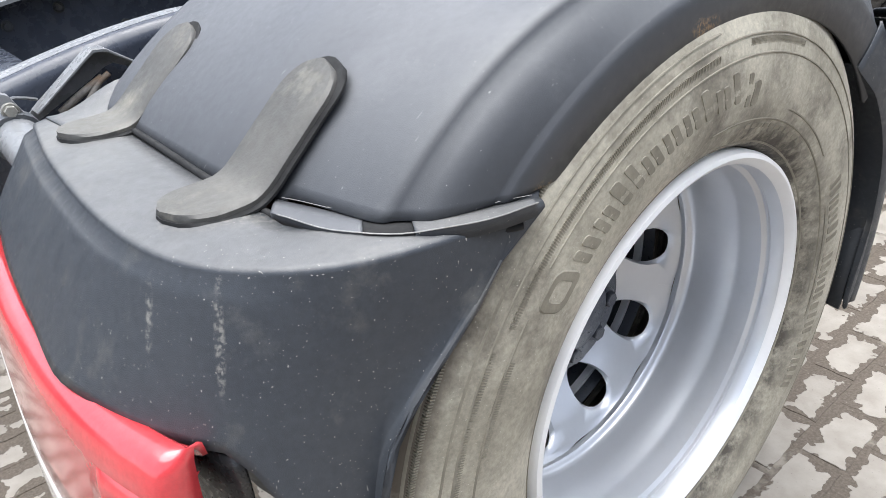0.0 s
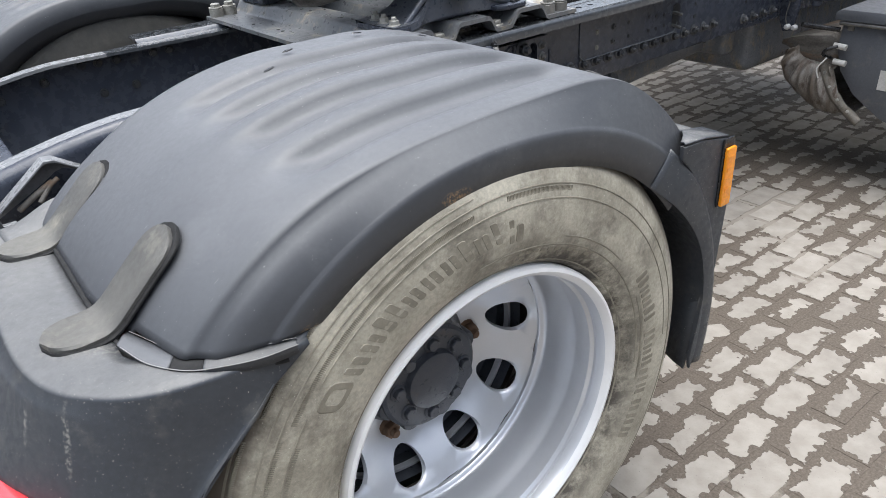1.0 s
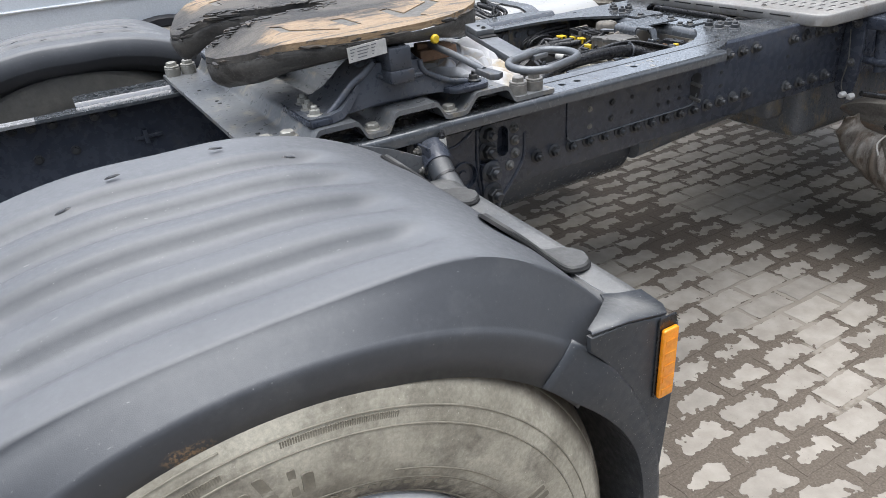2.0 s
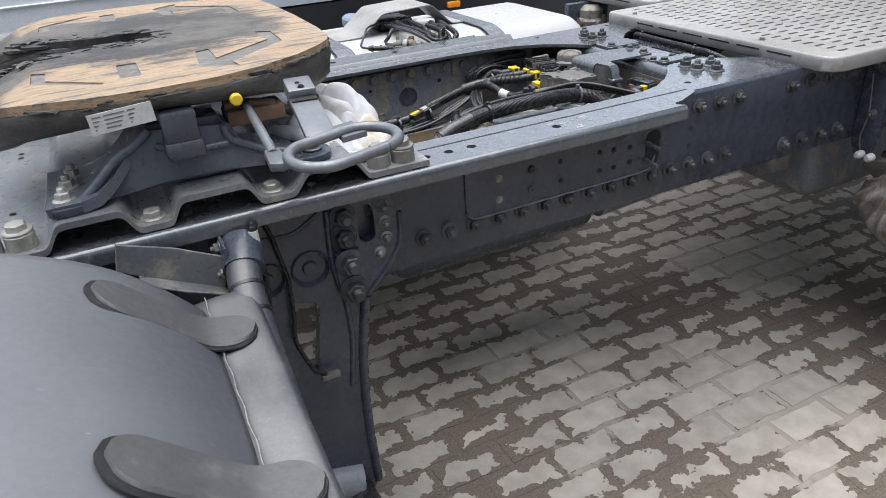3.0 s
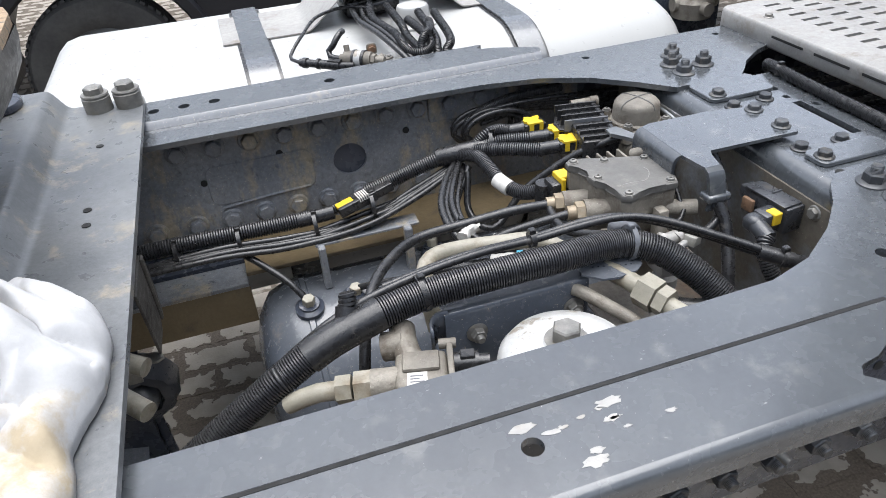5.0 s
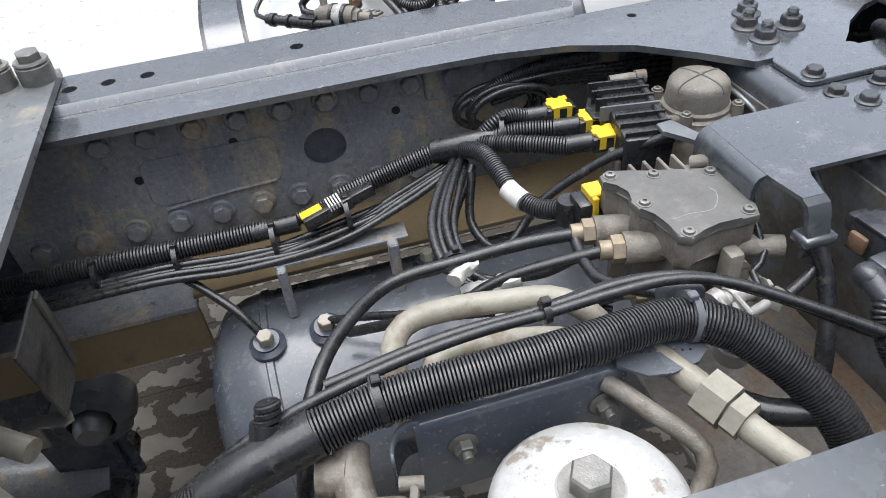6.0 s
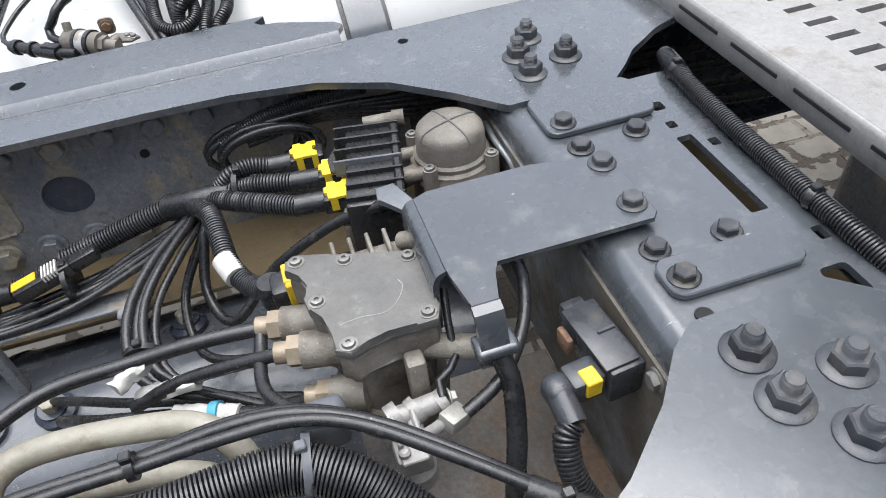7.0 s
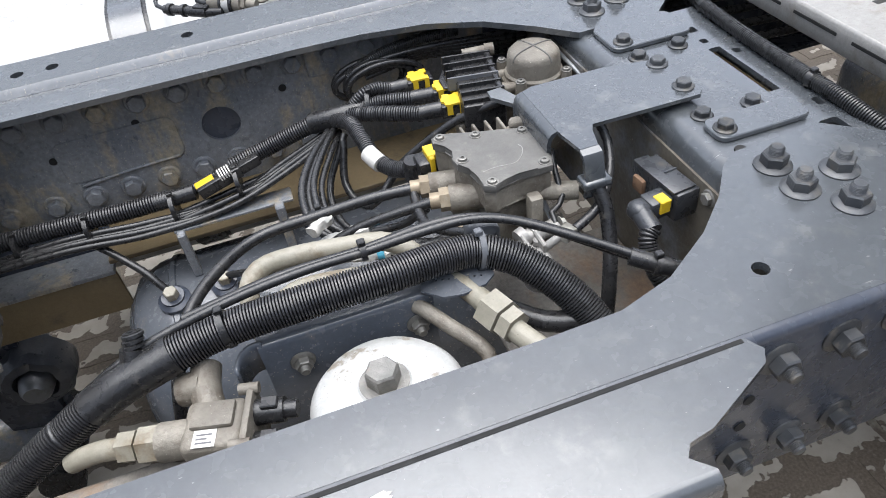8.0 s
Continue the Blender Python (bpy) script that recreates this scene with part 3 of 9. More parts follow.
def bolt_mesh(kind, mat):
    """Shared bolt meshes: a head on a washer, a nut with the thread showing, a tall collar."""
    key = (kind, mat)
    if key not in BOLTS:
        bm = bmesh.new()
        i = Matrix()
        if kind == "head":
            lathe(bm, [(0, 0), (1.38, 0), (1.38, 0.12), (1.18, 0.26), (0, 0.26)], i, 20)
            hexa(bm, 1.0, 0.24, 0.95, i)
        elif kind == "nut":
            lathe(bm, [(0, 0), (1.42, 0), (1.42, 0.12), (1.15, 0.30), (0, 0.30)], i, 20)
            hexa(bm, 1.0, 0.28, 1.15, i)
            prof = [(0, 1.1)]
            for k in range(5):
                prof += [(0.56, 1.15 + k * 0.12), (0.50, 1.21 + k * 0.12)]
            lathe(bm, prof + [(0.44, 1.80), (0, 1.80)], i, 12)
        elif kind == "stud":
            lathe(bm, [(0, 0), (1.5, 0), (1.5, 0.15), (1.0, 0.5), (0.95, 0.9), (0.4, 1.5), (0, 1.5)], i, 16)
        elif kind == "collar":
            lathe(bm, [(0, 0), (1.5, 0), (1.5, 1.55), (1.36, 1.66), (1.36, 1.80), (1.5, 1.85), (1.42, 2.0), (0, 2.0)], i, 24)
            hexa(bm, 1.05, 1.98, 2.75, i)
        elif kind == "screw":
            lathe(bm, [(0, 0), (1.25, 0), (1.25, 0.1), (0.95, 0.12), (0.85, 0.55), (0.6, 0.62), (0.35, 0.62), (0.3, 0.35), (0, 0.35)], i, 14)
        bmesh.ops.recalc_face_normals(bm, faces=bm.faces)
        me = bpy.data.meshes.new("bolt_" + kind)
        for f in bm.faces:
            f.smooth = True
        for e in bm.edges:
            if len(e.link_faces) == 2 and e.calc_face_angle(0.0) > 0.6:
                e.smooth = False
        bm.to_mesh(me)
        bm.free()
        me.materials.append(M[mat])
        BOLTS[key] = me
    return BOLTS[key]


def bolt(parent, at, axis, size, kind="head", mat="bolt", name="bolt"):
    spin = Matrix.Rotation(random.uniform(0, 1.05), 4, "Z")
    return shared(name, bolt_mesh(kind, mat), Matrix.Translation(at) @ AXIS[axis] @ spin @ Matrix.Scale(size, 4), parent)


def arc(cx, cy, r, a0, a1, n):
    return [(cx + r * math.cos(radians(a0 + (a1 - a0) * i / n)), cy + r * math.sin(radians(a0 + (a1 - a0) * i / n))) for i in range(n + 1)]


def rounded(x0, x1, y0, y1, r, n=4):
    return arc(x1 - r, y1 - r, r, 0, 90, n) + arc(x0 + r, y1 - r, r, 90, 180, n) + arc(x0 + r, y0 + r, r, 180, 270, n) + arc(x1 - r, y0 + r, r, 270, 360, n)


def smoothstep(a, b, x):
    t = min(1.0, max(0.0, (x - a) / (b - a)))
    return t * t * (3 - 2 * t)


def interp(x, xs, ys):
    return float(np.interp(x, xs, ys))


def pierced(bm, outline, holes, axis, a, b):
    """A plate of any outline with holes through it."""
    put = {"x": lambda u, v, w: (w, u, v), "y": lambda u, v, w: (u, w, v), "z": lambda u, v, w: (u, v, w)}[axis]
    loops = [outline] + holes
    sides = []
    for w in (a, b):
        made = []
        edges = []
        for lp in loops:
            vs = [bm.verts.new(put(u, v, w)) for u, v in lp]
            made.append(vs)
            edges += [bm.edges.new((vs[i], vs[(i + 1) % len(vs)])) for i in range(len(vs))]
        bmesh.ops.triangle_fill(bm, use_beauty=True, use_dissolve=False, edges=edges)
        sides.append(made)
    for lo, hi in zip(*sides):
        n = len(lo)
        for i in range(n):
            bm.faces.new((lo[i], lo[(i + 1) % n], hi[(i + 1) % n], hi[i]))


def circle(cx, cy, r, n=16):
    return [(cx + r * math.cos(2 * math.pi * i / n), cy + r * math.sin(2 * math.pi * i / n)) for i in range(n)]


# ---- ground ----
bm = bmesh.new()
for i in range(2):
    for j in range(2):
        bm.verts.new(((-1, 1)[i] * 400, (-1, 1)[j] * 400, -0.0014))
bm.verts.ensure_lookup_table()
bm.faces.new([bm.verts[k] for k in (0, 2, 3, 1)])
ground = tagged(part("ground", bm, M["joint"], None, smooth=False), "yard ground with sand between grey concrete pavers", "ground", kind="structure")


# ---- unseen walls round the truck, added to block light; the east one as cab ----
for name, args in (("blocker_south", (-14, 16, -8.3, -8.0, 0, 4.0)), ("blocker_cab", (3.50, 3.70, -1.25, 1.25, 0.30, 3.85)), ("blocker_north", (-14, 16, 8.0, 8.3, 0, 3.5))):
    bm = bmesh.new()
    cuboid(bm, *args)
    tagged(part(name, bm, M["yard"], None, smooth=False), "unseen plain grey wall added to block light", "wall", kind="structure")

# ---- chassis frame ----
chassis = thing("chassis_frame", (1.0, 0, 0.70), "dark slate-grey painted steel truck ladder frame with bolted rails", "truck frame")
TOP = 0.955
NEAR_IN = [(x, -0.326) for x in (-1.1, -1.0, -0.92, -0.84, -0.76, -0.70, -0.64, -0.58, -0.52, -0.46, -0.40)] + [(1.40, -0.326), (1.48, -0.324), (1.54, -0.306), (1.60, -0.268), (1.645, -0.228), (1.676, -0.190), (1.70, -0.172),
           (1.815, -0.168), (1.85, -0.200), (1.90, -0.24), (1.98, -0.275), (2.08, -0.30), (2.2, -0.312), (4.6, -0.312)]
FAR_IN = [(x, 0.322) for x in (-1.1, -1.0, -0.92, -0.84, -0.76, -0.70, -0.64, -0.58, -0.52, -0.46, -0.40)] + [(1.30, 0.322), (1.40, 0.318), (1.50, 0.300), (1.58, 0.262), (1.64, 0.208), (1.686, 0.158), (1.813, 0.159),
          (1.835, 0.180), (1.86, 0.208), (1.91, 0.243), (1.98, 0.271), (2.08, 0.30), (2.2, 0.322), (4.6, 0.322)]


TAIL = (-1.1, -1.0, -0.92, -0.84, -0.76, -0.70, -0.64, -0.58, -0.52, -0.46, -0.40)


def tail_drop(x):
    """The rails dip towards their rear end."""
    return -0.33 * max(0.0, -0.42 - x) ** 1.6


def shell(bm, rows):
    grid = [[bm.verts.new(p) for p in row] for row in rows]
    for a, b in zip(grid, grid[1:]):
        for i in range(len(a) - 1):
            bm.faces.new((a[i], b[i], b[i + 1], a[i + 1]))


def rail(name, s, inner):
    """One C-shaped rail: web, top flange with the flared gussets, bottom flange, rounded outer bend."""
    bm = bmesh.new()
    web_o = 0.397
    xs = (-1.1, 4.6)
    def bend(x):
        return 0.028 if x < -0.25 else 0.010

    def section(r):
        """Outline of the web: the bend into the flange is softer towards the rear end."""
        top = [(web_o - r + r * math.sin(radians(a)), TOP - r + r * math.cos(radians(a)) - 0.0005) for a in (0, 18, 36, 54, 72, 90)]
        return top + [(web_o, 0.716), (web_o - 0.004, 0.708), (web_o - 0.012, 0.704), (0.318, 0.704), (0.318, 0.712), (web_o - 0.012, 0.712), (web_o - 0.008, 0.718),
                      (web_o - 0.008, TOP - r), (web_o - r, TOP - 0.009)]
    rows = []
    for x in [-1.1, -1.0, -0.92, -0.84, -0.76, -0.70, -0.64, -0.58, -0.52, -0.46, -0.40, -0.3, -0.2, 1.0, 4.6]:
        ring = [(x, s * u, v + (tail_drop(x) if v > 0.85 else 0.0)) for u, v in section(bend(x))]
        rows.append(ring + [ring[0]])
    shell(bm, rows)
    bmesh.ops.remove_doubles(bm, verts=bm.verts, dist=0.00002)
    part("rail_web", bm, M["frame"], name)
    bm = bmesh.new()
    y_in = inner[0][1]
    outline = [(x, y_in) for x in TAIL + (-0.3,)] + [(-0.3, s * (web_o - 0.028))] + [(x, s * (web_o - 0.028)) for x in TAIL[::-1]]
    pierced(bm, outline, [], "z", TOP - 0.009, TOP)
    for v in bm.verts:
        v.co.z += tail_drop(v.co.x)
    part("tail_flange", bm, M["flange_tail"], name, "flange at the rear end of the rail, sky reflection in its colour")
    bm = bmesh.new()
    outline = [(-0.3, y_in)] + [p for p in inner if p[0] > 0] + [(4.6, s * (web_o - 0.010)), (-0.2, s * (web_o - 0.010)), (-0.3, s * (web_o - 0.028))]
    holes = [circle(x, s * 0.352, 0.007, 10) for x in (1.62, 1.90)]
    if s < 0:
        holes += [circle(1.617, -0.330, 0.0085, 12)]
        holes = holes[2:]
    pierced(bm, outline, holes, "z", TOP - 0.009, TOP)
    part("top_flange", bm, M["flange"], name, "grey top flange with flared gussets")


rail(chassis, -1, NEAR_IN)
rail(chassis, 1, FAR_IN)

# outer angle profiles that carry the coupling, with holes and a notched front end
for s in (-1, 1):
    bm = bmesh.new()
    zt = 0.966
    outline = [(-0.19, s * 0.3976), (1.548, s * 0.3976), (1.556, s * 0.412), (1.548, s * 0.424), (1.478, s * 0.458), (1.456, s * 0.462), (1.448, s * 0.472), (1.462, s * 0.486), (-0.17, s * 0.486), (-0.19, s * 0.47)]
    holes = [circle(x, s * 0.439, 0.0098, 16) for x in (0.849, 0.899, 0.950, 1.153)] + [circle(x, s * 0.439, 0.0098, 12) for x in (-0.13, -0.08, -0.03, 0.02, 0.40, 0.62)]
    pierced(bm, outline, holes, "z", zt - 0.008, zt)
    sec = [(0.486, zt), (0.4915, zt - 0.0015), (0.4955, zt - 0.006), (0.497, zt - 0.013), (0.497, zt - 0.030), (0.489, zt - 0.030), (0.489, zt - 0.008), (0.486, zt - 0.008)]
    prism(bm, [(s * u, v) for u, v in sec], "x", -0.17, 1.462)
    part("outer_angle", bm, M["flange"], chassis, "grey angle profile with round holes and a notched end")
    # open joint along the inner border of the angle; on the far rail a rounded filler
    bm = bmesh.new()
    if s > 0:
        prism(bm, [(0.3855, 0.9553), (0.390, 0.9600), (0.394, 0.9640), (0.3976, 0.9658), (0.3976, 0.948), (0.3855, 0.948)], "x", -0.19, 1.548)
        part("filler_strip", bm, M["tank_paint"], chassis)
        continue
    cuboid(bm, 0.84, 1.545, min(s * 0.3972, s * 0.4012), max(s * 0.3972, s * 0.4012), zt - 0.004, zt + 0.0005)
    part("open_joint", bm, M["gap"], chassis, "dark open joint")
    # weld seam between angle and rail
    bm = bmesh.new()
    tube(bm, [(-0.19, s * 0.4, TOP - 0.001), (0.8, s * 0.4, TOP - 0.001), (1.54, s * 0.4, TOP - 0.001)], 0.0032, 6, step=0.05)
    part("seam", bm, M["gap"], chassis)

# reinforcing plate on the near web, with a rounded lower edge
bm = bmesh.new()
prism(bm, rounded(0.95, 1.465, 0.784, 0.93, 0.028), "y", -0.401, -0.396, 0.0015, 1)
part("web_plate", bm, M["frame"], chassis)
# pale bead in place of the light caught by the plate's lower edge
bm = bmesh.new()
tube(bm, [(0.951, -0.402, 0.800), (0.962, -0.402, 0.788), (0.99, -0.402, 0.783), (1.2, -0.402, 0.784), (1.42, -0.402, 0.786), (1.452, -0.402, 0.797), (1.464, -0.402, 0.820)], 0.0026, 6)
part("edge_highlight", bm, M["steel"], chassis, "pale bead for the lit edge of the web plate")
bm = bmesh.new()
prism(bm, rounded(1.435, 1.478, 0.80, 0.885, 0.018), "y", -0.402, -0.3965)
part("slot", bm, M["gap"], chassis)
for z in (0.858, 0.814):
    bm = bmesh.new()
    tube(bm, [(1.438, -0.398, z), (1.440, -0.42, z - 0.004), (1.445, -0.435, z - 0.008)], 0.0055, 8)
    part("stud", bm, M["bolt_grey"], chassis)

# nuts and holes of the near web
for i in range(15):
    bolt(chassis, (0.848 + i * 0.0609, -0.397, 0.7705), "-y", 0.0138, "nut", "bolt", "nut")
for x in (1.535, 1.594, 1.659, 1.722):
    bolt(chassis, (x, -0.397, 0.915), "-y", 0.0138, "nut", "bolt", "nut")
for i in range(4):
    bolt(chassis, (1.910 + i * 0.070, -0.397, 0.911), "-y", 0.0138, "nut", "bolt", "nut")
    bolt(chassis, (1.912 + i * 0.070, -0.397, 0.752), "-y", 0.0138, "nut", "bolt", "nut")
hole_spots = [(1.192, 0.866), (1.194, 0.82), (1.300, 0.864), (1.341, 0.861), (1.387, 0.856), (1.302, 0.818), (1.343, 0.817), (1.389, 0.82),
              (1.900, 0.855), (1.919, 0.816), (1.576, 0.863), (1.576, 0.819), (2.16, 0.87), (2.18, 0.83)]
hm = bpy.data.meshes.new("hole")
bm = bmesh.new()
lathe(bm, [(0, 0), (0.0062, 0), (0.0062, 0.0012), (0, 0.0012)], Matrix(), 12)
bm.to_mesh(hm)
bm.free()
hm.materials.append(M["gap"])
for x, z in hole_spots:
    y = -0.4012 if 0.95 < x < 1.46 else -0.3972
    shared("hole", hm, Matrix.Translation((x, y, z)) @ AXIS["-y"], chassis)
for x, z in ((1.115, 0.866), (1.114, 0.819)):
    bolt(chassis, (x, -0.401, z), "-y", 0.009, "screw", "bolt", "rivet")
for x, z in ((1.033, 0.863), (1.033, 0.813)):
    bolt(chassis, (x, -0.401, z), "-y", 0.007, "screw", "bolt_pale", "rivet")

# far web seen from inside: reinforcing plate, bolt heads, round opening
bm = bmesh.new()
pierced(bm, rounded(0.70, 1.62, 0.715, 0.925, 0.02), [circle(1.160, 0.835, 0.031, 28)], "y", 0.379, 0.388)
part("web_plate", bm, M["frame_dirty"], chassis, "grime-stained inner plate of the frame rail")
bm = bmesh.new()
lathe(bm, [(0, 0), (0.031, 0), (0.031, 0.001), (0, 0.001)], Matrix.Translation((1.16, 0.3868, 0.835)) @ AXIS["-y"], 28)
part("hole", bm, M["frame"], chassis)
for i in range(13):
    bolt(chassis, (0.870 + i * 0.0606, 0.379 if i < 12 else 0.388, 0.909), "-y", 0.0145, "head", "frame_dirty", "bolt")
for x in (0.74, 0.80, 0.870, 0.931, 0.992, 1.052, 1.109, 1.169, 1.229, 1.29):
    bolt(chassis, (x, 0.379, 0.766), "-y", 0.0145, "head", "frame_dirty", "bolt")
for x, z in ((1.037, 0.874), (1.036, 0.816), (0.90, 0.845), (1.27, 0.87)):
    shared("hole", hm, Matrix.Translation((x, 0.3788, z)) @ AXIS["-y"], chassis)
bm = bmesh.new()
prism(bm, rounded(1.315, 1.50, 0.876, 0.932, 0.006), "y", 0.374, 0.379, 0.001, 1)
part("web_patch", bm, M["frame_dirty"], chassis)
bm = bmesh.new()
tube(bm, [(0.92, 0.377, 0.79), (1.0, 0.377, 0.797), (1.08, 0.377, 0.80)], 0.003, 6)
part("weld_bead", bm, M["frame_dirty"], chassis)
bm = bmesh.new()
prism(bm, rounded(0.905, 1.092, 0.797, 0.873, 0.016), "y", 0.3768, 0.3792, 0.001, 1)
part("web_patch", bm, M["frame_dirty"], chassis)
# far web behind the coupling
for x, z in ((-0.475, 0.896), (-0.365, 0.924), (-0.317, 0.922), (-0.262, 0.921), (-0.324, 0.831), (-0.225, 0.836), (-0.60, 0.87), (-0.15, 0.92), (-0.10, 0.92)):
    bolt(chassis, (x, 0.387, z), "-y", 0.010, "head", "bolt", "bolt")
bm = bmesh.new()
cuboid(bm, -0.06, 0.02, 0.378, 0.388, 0.826, 0.838, 0.002, 1)
cuboid(bm, -0.035, -0.022, 0.374, 0.387, 0.812, 0.855, 0.002, 1)
part("cable_clip", bm, M["frame"], chassis)

# crossmember with folded rear face
XM0, XM1 = 1.678, 1.816
bm = bmesh.new()
sec = [(XM0, 0.70), (XM0, 0.928), (XM0 + 0.004, 0.940), (XM0 + 0.013, 0.947), (XM0 + 0.02, 0.948), (XM1, 0.948), (XM1, 0.86), (XM1 - 0.008, 0.86),
       (XM1 - 0.008, 0.940), (XM0 + 0.02, 0.940), (XM0 + 0.011, 0.932), (XM0 + 0.008, 0.925), (XM0 + 0.008, 0.70)]
prism(bm, sec, "y", -0.387, 0.387)
part("crossmember", bm, M["flange"], chassis, "grey folded steel crossmember between the rails")
bm = bmesh.new()
cuboid(bm, XM0 - 0.003, XM0, -0.385, 0.385, 0.70, 0.918)
part("crossmember_web", bm, M["web_mud"], chassis, "mud-stained rear face of the crossmember", smooth=False)
for y0, y1 in ((0.087, 0.160), (-0.149, -0.106)):
    bm = bmesh.new()
    prism(bm, rounded(1.704, 1.824, y0, y1, 0.012), "z", 0.9484, 0.9555, 0.0012, 1)
    part("pad_plate", bm, M["flange"], chassis)
# second, slotted channel in front of it
bm = bmesh.new()
holes = [rounded(1.8205, 1.8375, -0.078, 0.046, 0.002, 2), rounded(1.826, 1.840, 0.096, 0.112, 0.003, 2), rounded(1.824, 1.834, 0.062, 0.074, 0.002, 2), rounded(1.826, 1.852, -0.190, -0.155, 0.005, 2),
         rounded(1.846, 1.856, 0.020, 0.032, 0.002, 2), rounded(1.852, 1.862, -0.128, -0.112, 0.002, 2)]
pierced(bm, [(1.817, -0.30), (1.895, -0.30), (1.895, 0.165), (1.817, 0.165)], holes, "z", 0.938, 0.945)
cuboid(bm, 1.891, 1.895, -0.30, 0.165, 0.89, 0.9385)
part("slotted_channel", bm, M["flange"], chassis, "grey slotted channel in front of the crossmember")

# muddy shield that hangs behind the coupling plate
bm = bmesh.new()
prism(bm, [(0.165, 0.86), (0.168, 0.800), (0.160, 0.755), (0.135, 0.738), (0.075, 0.742), (0.060, 0.86)], "x", 0.797, 0.801, 0.001, 1)
prism(bm, [(0.165, 0.86), (0.168, 0.800), (0.160, 0.755), (0.148, 0.748), (0.153, 0.800), (0.150, 0.86)], "x", 0.8005, 0.806, 0.002, 1)
part("splash_shield", bm, M["cast_side"], chassis, "mud-stained sheet shield")

# bolt groups on the gussets and the crossmember
for x, y in ((1.763, 0.287), (1.738, 0.250), (1.788, 0.228), (1.736, 0.208)):
    bolt(chassis, (x - 0.004, y, TOP), "z", 0.0135, "nut", "bolt", "nut")
for x, y in ((1.722, -0.210), (1.776, -0.244), (1.721, -0.253), (1.750, -0.292)):
    bolt(chassis, (x, y, TOP), "z", 0.0140, "nut", "bolt", "nut")
for x, y, z in ((1.724, 0.103, 0.9556), (1.726, 0.065, 0.9485), (1.789, 0.070, 0.9485), (1.724, 0.018, 0.9627), (1.722, -0.043, 0.9627), (1.719, -0.090, 0.9485), (1.785, -0.093, 0.9485), (1.720, -0.131, 0.9556)):
    bolt(chassis, (x, y, z), "z", 0.0098, "head", "bolt", "bolt")
shared("hole", hm, Matrix.Translation((1.717, -0.166, 0.9485)) @ Matrix.Scale(1.2, 4), chassis)
# bare and scuffed patches of paint on the near angle
chips = random.Random(11)
for k in range(16):
    x, y, r = chips.gauss(1.215, 0.05), chips.uniform(-0.470, -0.415), chips.choice((0.003, 0.004, 0.006, 0.009))
    if k > 11:
        x, y, r = chips.gauss(0.99, 0.015), chips.uniform(-0.468, -0.45), 0.003
    bm = bmesh.new()
    n = 16
    pts = [(x + r * (1.6 * math.cos(2 * math.pi * i / n)) * chips.uniform(0.5, 1.2), y + 0.6 * r * math.sin(2 * math.pi * i / n) * chips.uniform(0.5, 1.2)) for i in range(n)]
    prism(bm, pts, "z", 0.9660, 0.9664)
    part("paint_chip", bm, M["alu"], chassis, "chipped pale paint")

# deep crossmembers and undercoated beams below
bm = bmesh.new()
cuboid(bm, -0.75, -0.65, -0.386, 0.386, 0.72, 0.85, 0.006)
part("lower_beam", bm, M["frame"], chassis)
bm = bmesh.new()
cuboid(bm, 0.60, 0.935, 0.262, 0.268, 0.612, 0.6945, 0.001, 1)
cuboid(bm, 0.935, 1.676, 0.255, 0.3785, 0.716, 0.724, 0.001, 1)
part("side_beam", bm, M["brown_beam"], chassis, "brown undercoated side beam")
bm = bmesh.new()
cuboid(bm, 0.60, 0.935, 0.255, 0.384, 0.695, 0.7035, 0.001, 1)
part("side_ledge", bm, M["frame_dirty"], chassis, "grimy ledge over the side beam")
bm = bmesh.new()
cuboid(bm, 1.44, 1.672, -0.31, 0.02, 0.700, 0.708, 0.002, 1)
part("lower_plate", bm, M["mud"], chassis, "brown muddy plate below the crossmember")


# ---- coupling mounting plate (corrugated) ----
mount = thing("coupling_mounting_plate", (0.45, 0, 0.967), "grey corrugated steel mounting plate bolted over the frame", "mounting plate")
LOW, HIGH, TH = 0.968, 1.004, 0.011
prof = [(0.078, LOW), (0.186, LOW), (0.208, HIGH), (0.300, HIGH), (0.320, LOW), (0.372, LOW), (0.392, HIGH), (0.500, HIGH), (0.520, LOW), (0.578, LOW),
        (0.606, HIGH), (0.694, HIGH), (0.716, LOW), (0.836, LOW)]


def fillet(pts, r, n=3):
    out = [pts[0]]
    for a, b, c in zip(pts, pts[1:], pts[2:]):
        a, b, c = Vector(a), Vector(b), Vector(c)
        p, q = b + (a - b).normalized() * r, b + (c - b).normalized() * r
        out += [tuple(p.lerp(b, i / n).lerp(b.lerp(q, i / n), i / n)) for i in range(n + 1)]
    return out + [pts[-1]]


top_line = fillet([(x, z + TH) for x, z in prof], 0.009)
bot_line = fillet(prof, 0.009)
bm = bmesh.new()
prism(bm, top_line + bot_line[::-1], "y", -0.486, 0.486)
part("corrugated_plate", bm, M["mount_plate"], mount)
for s in (-1, 1):
    for x in ((0.746, 0.795) if s < 0 else (0.766, 0.815)):
        bolt(mount, (x, s * 0.456, LOW + TH), "z", 0.0150, "collar", "bolt_grey", "collar_bolt")
    for x in (0.104, 0.152):
        bolt(mount, (x, s * 0.452, LOW + TH), "z", 0.0150, "collar", "bolt_pale", "collar_bolt")
    for x in (0.345, 0.545):
        bolt(mount, (x, s * 0.455, LOW + TH), "z", 0.0150, "head", "bolt_pale", "flange_bolt")
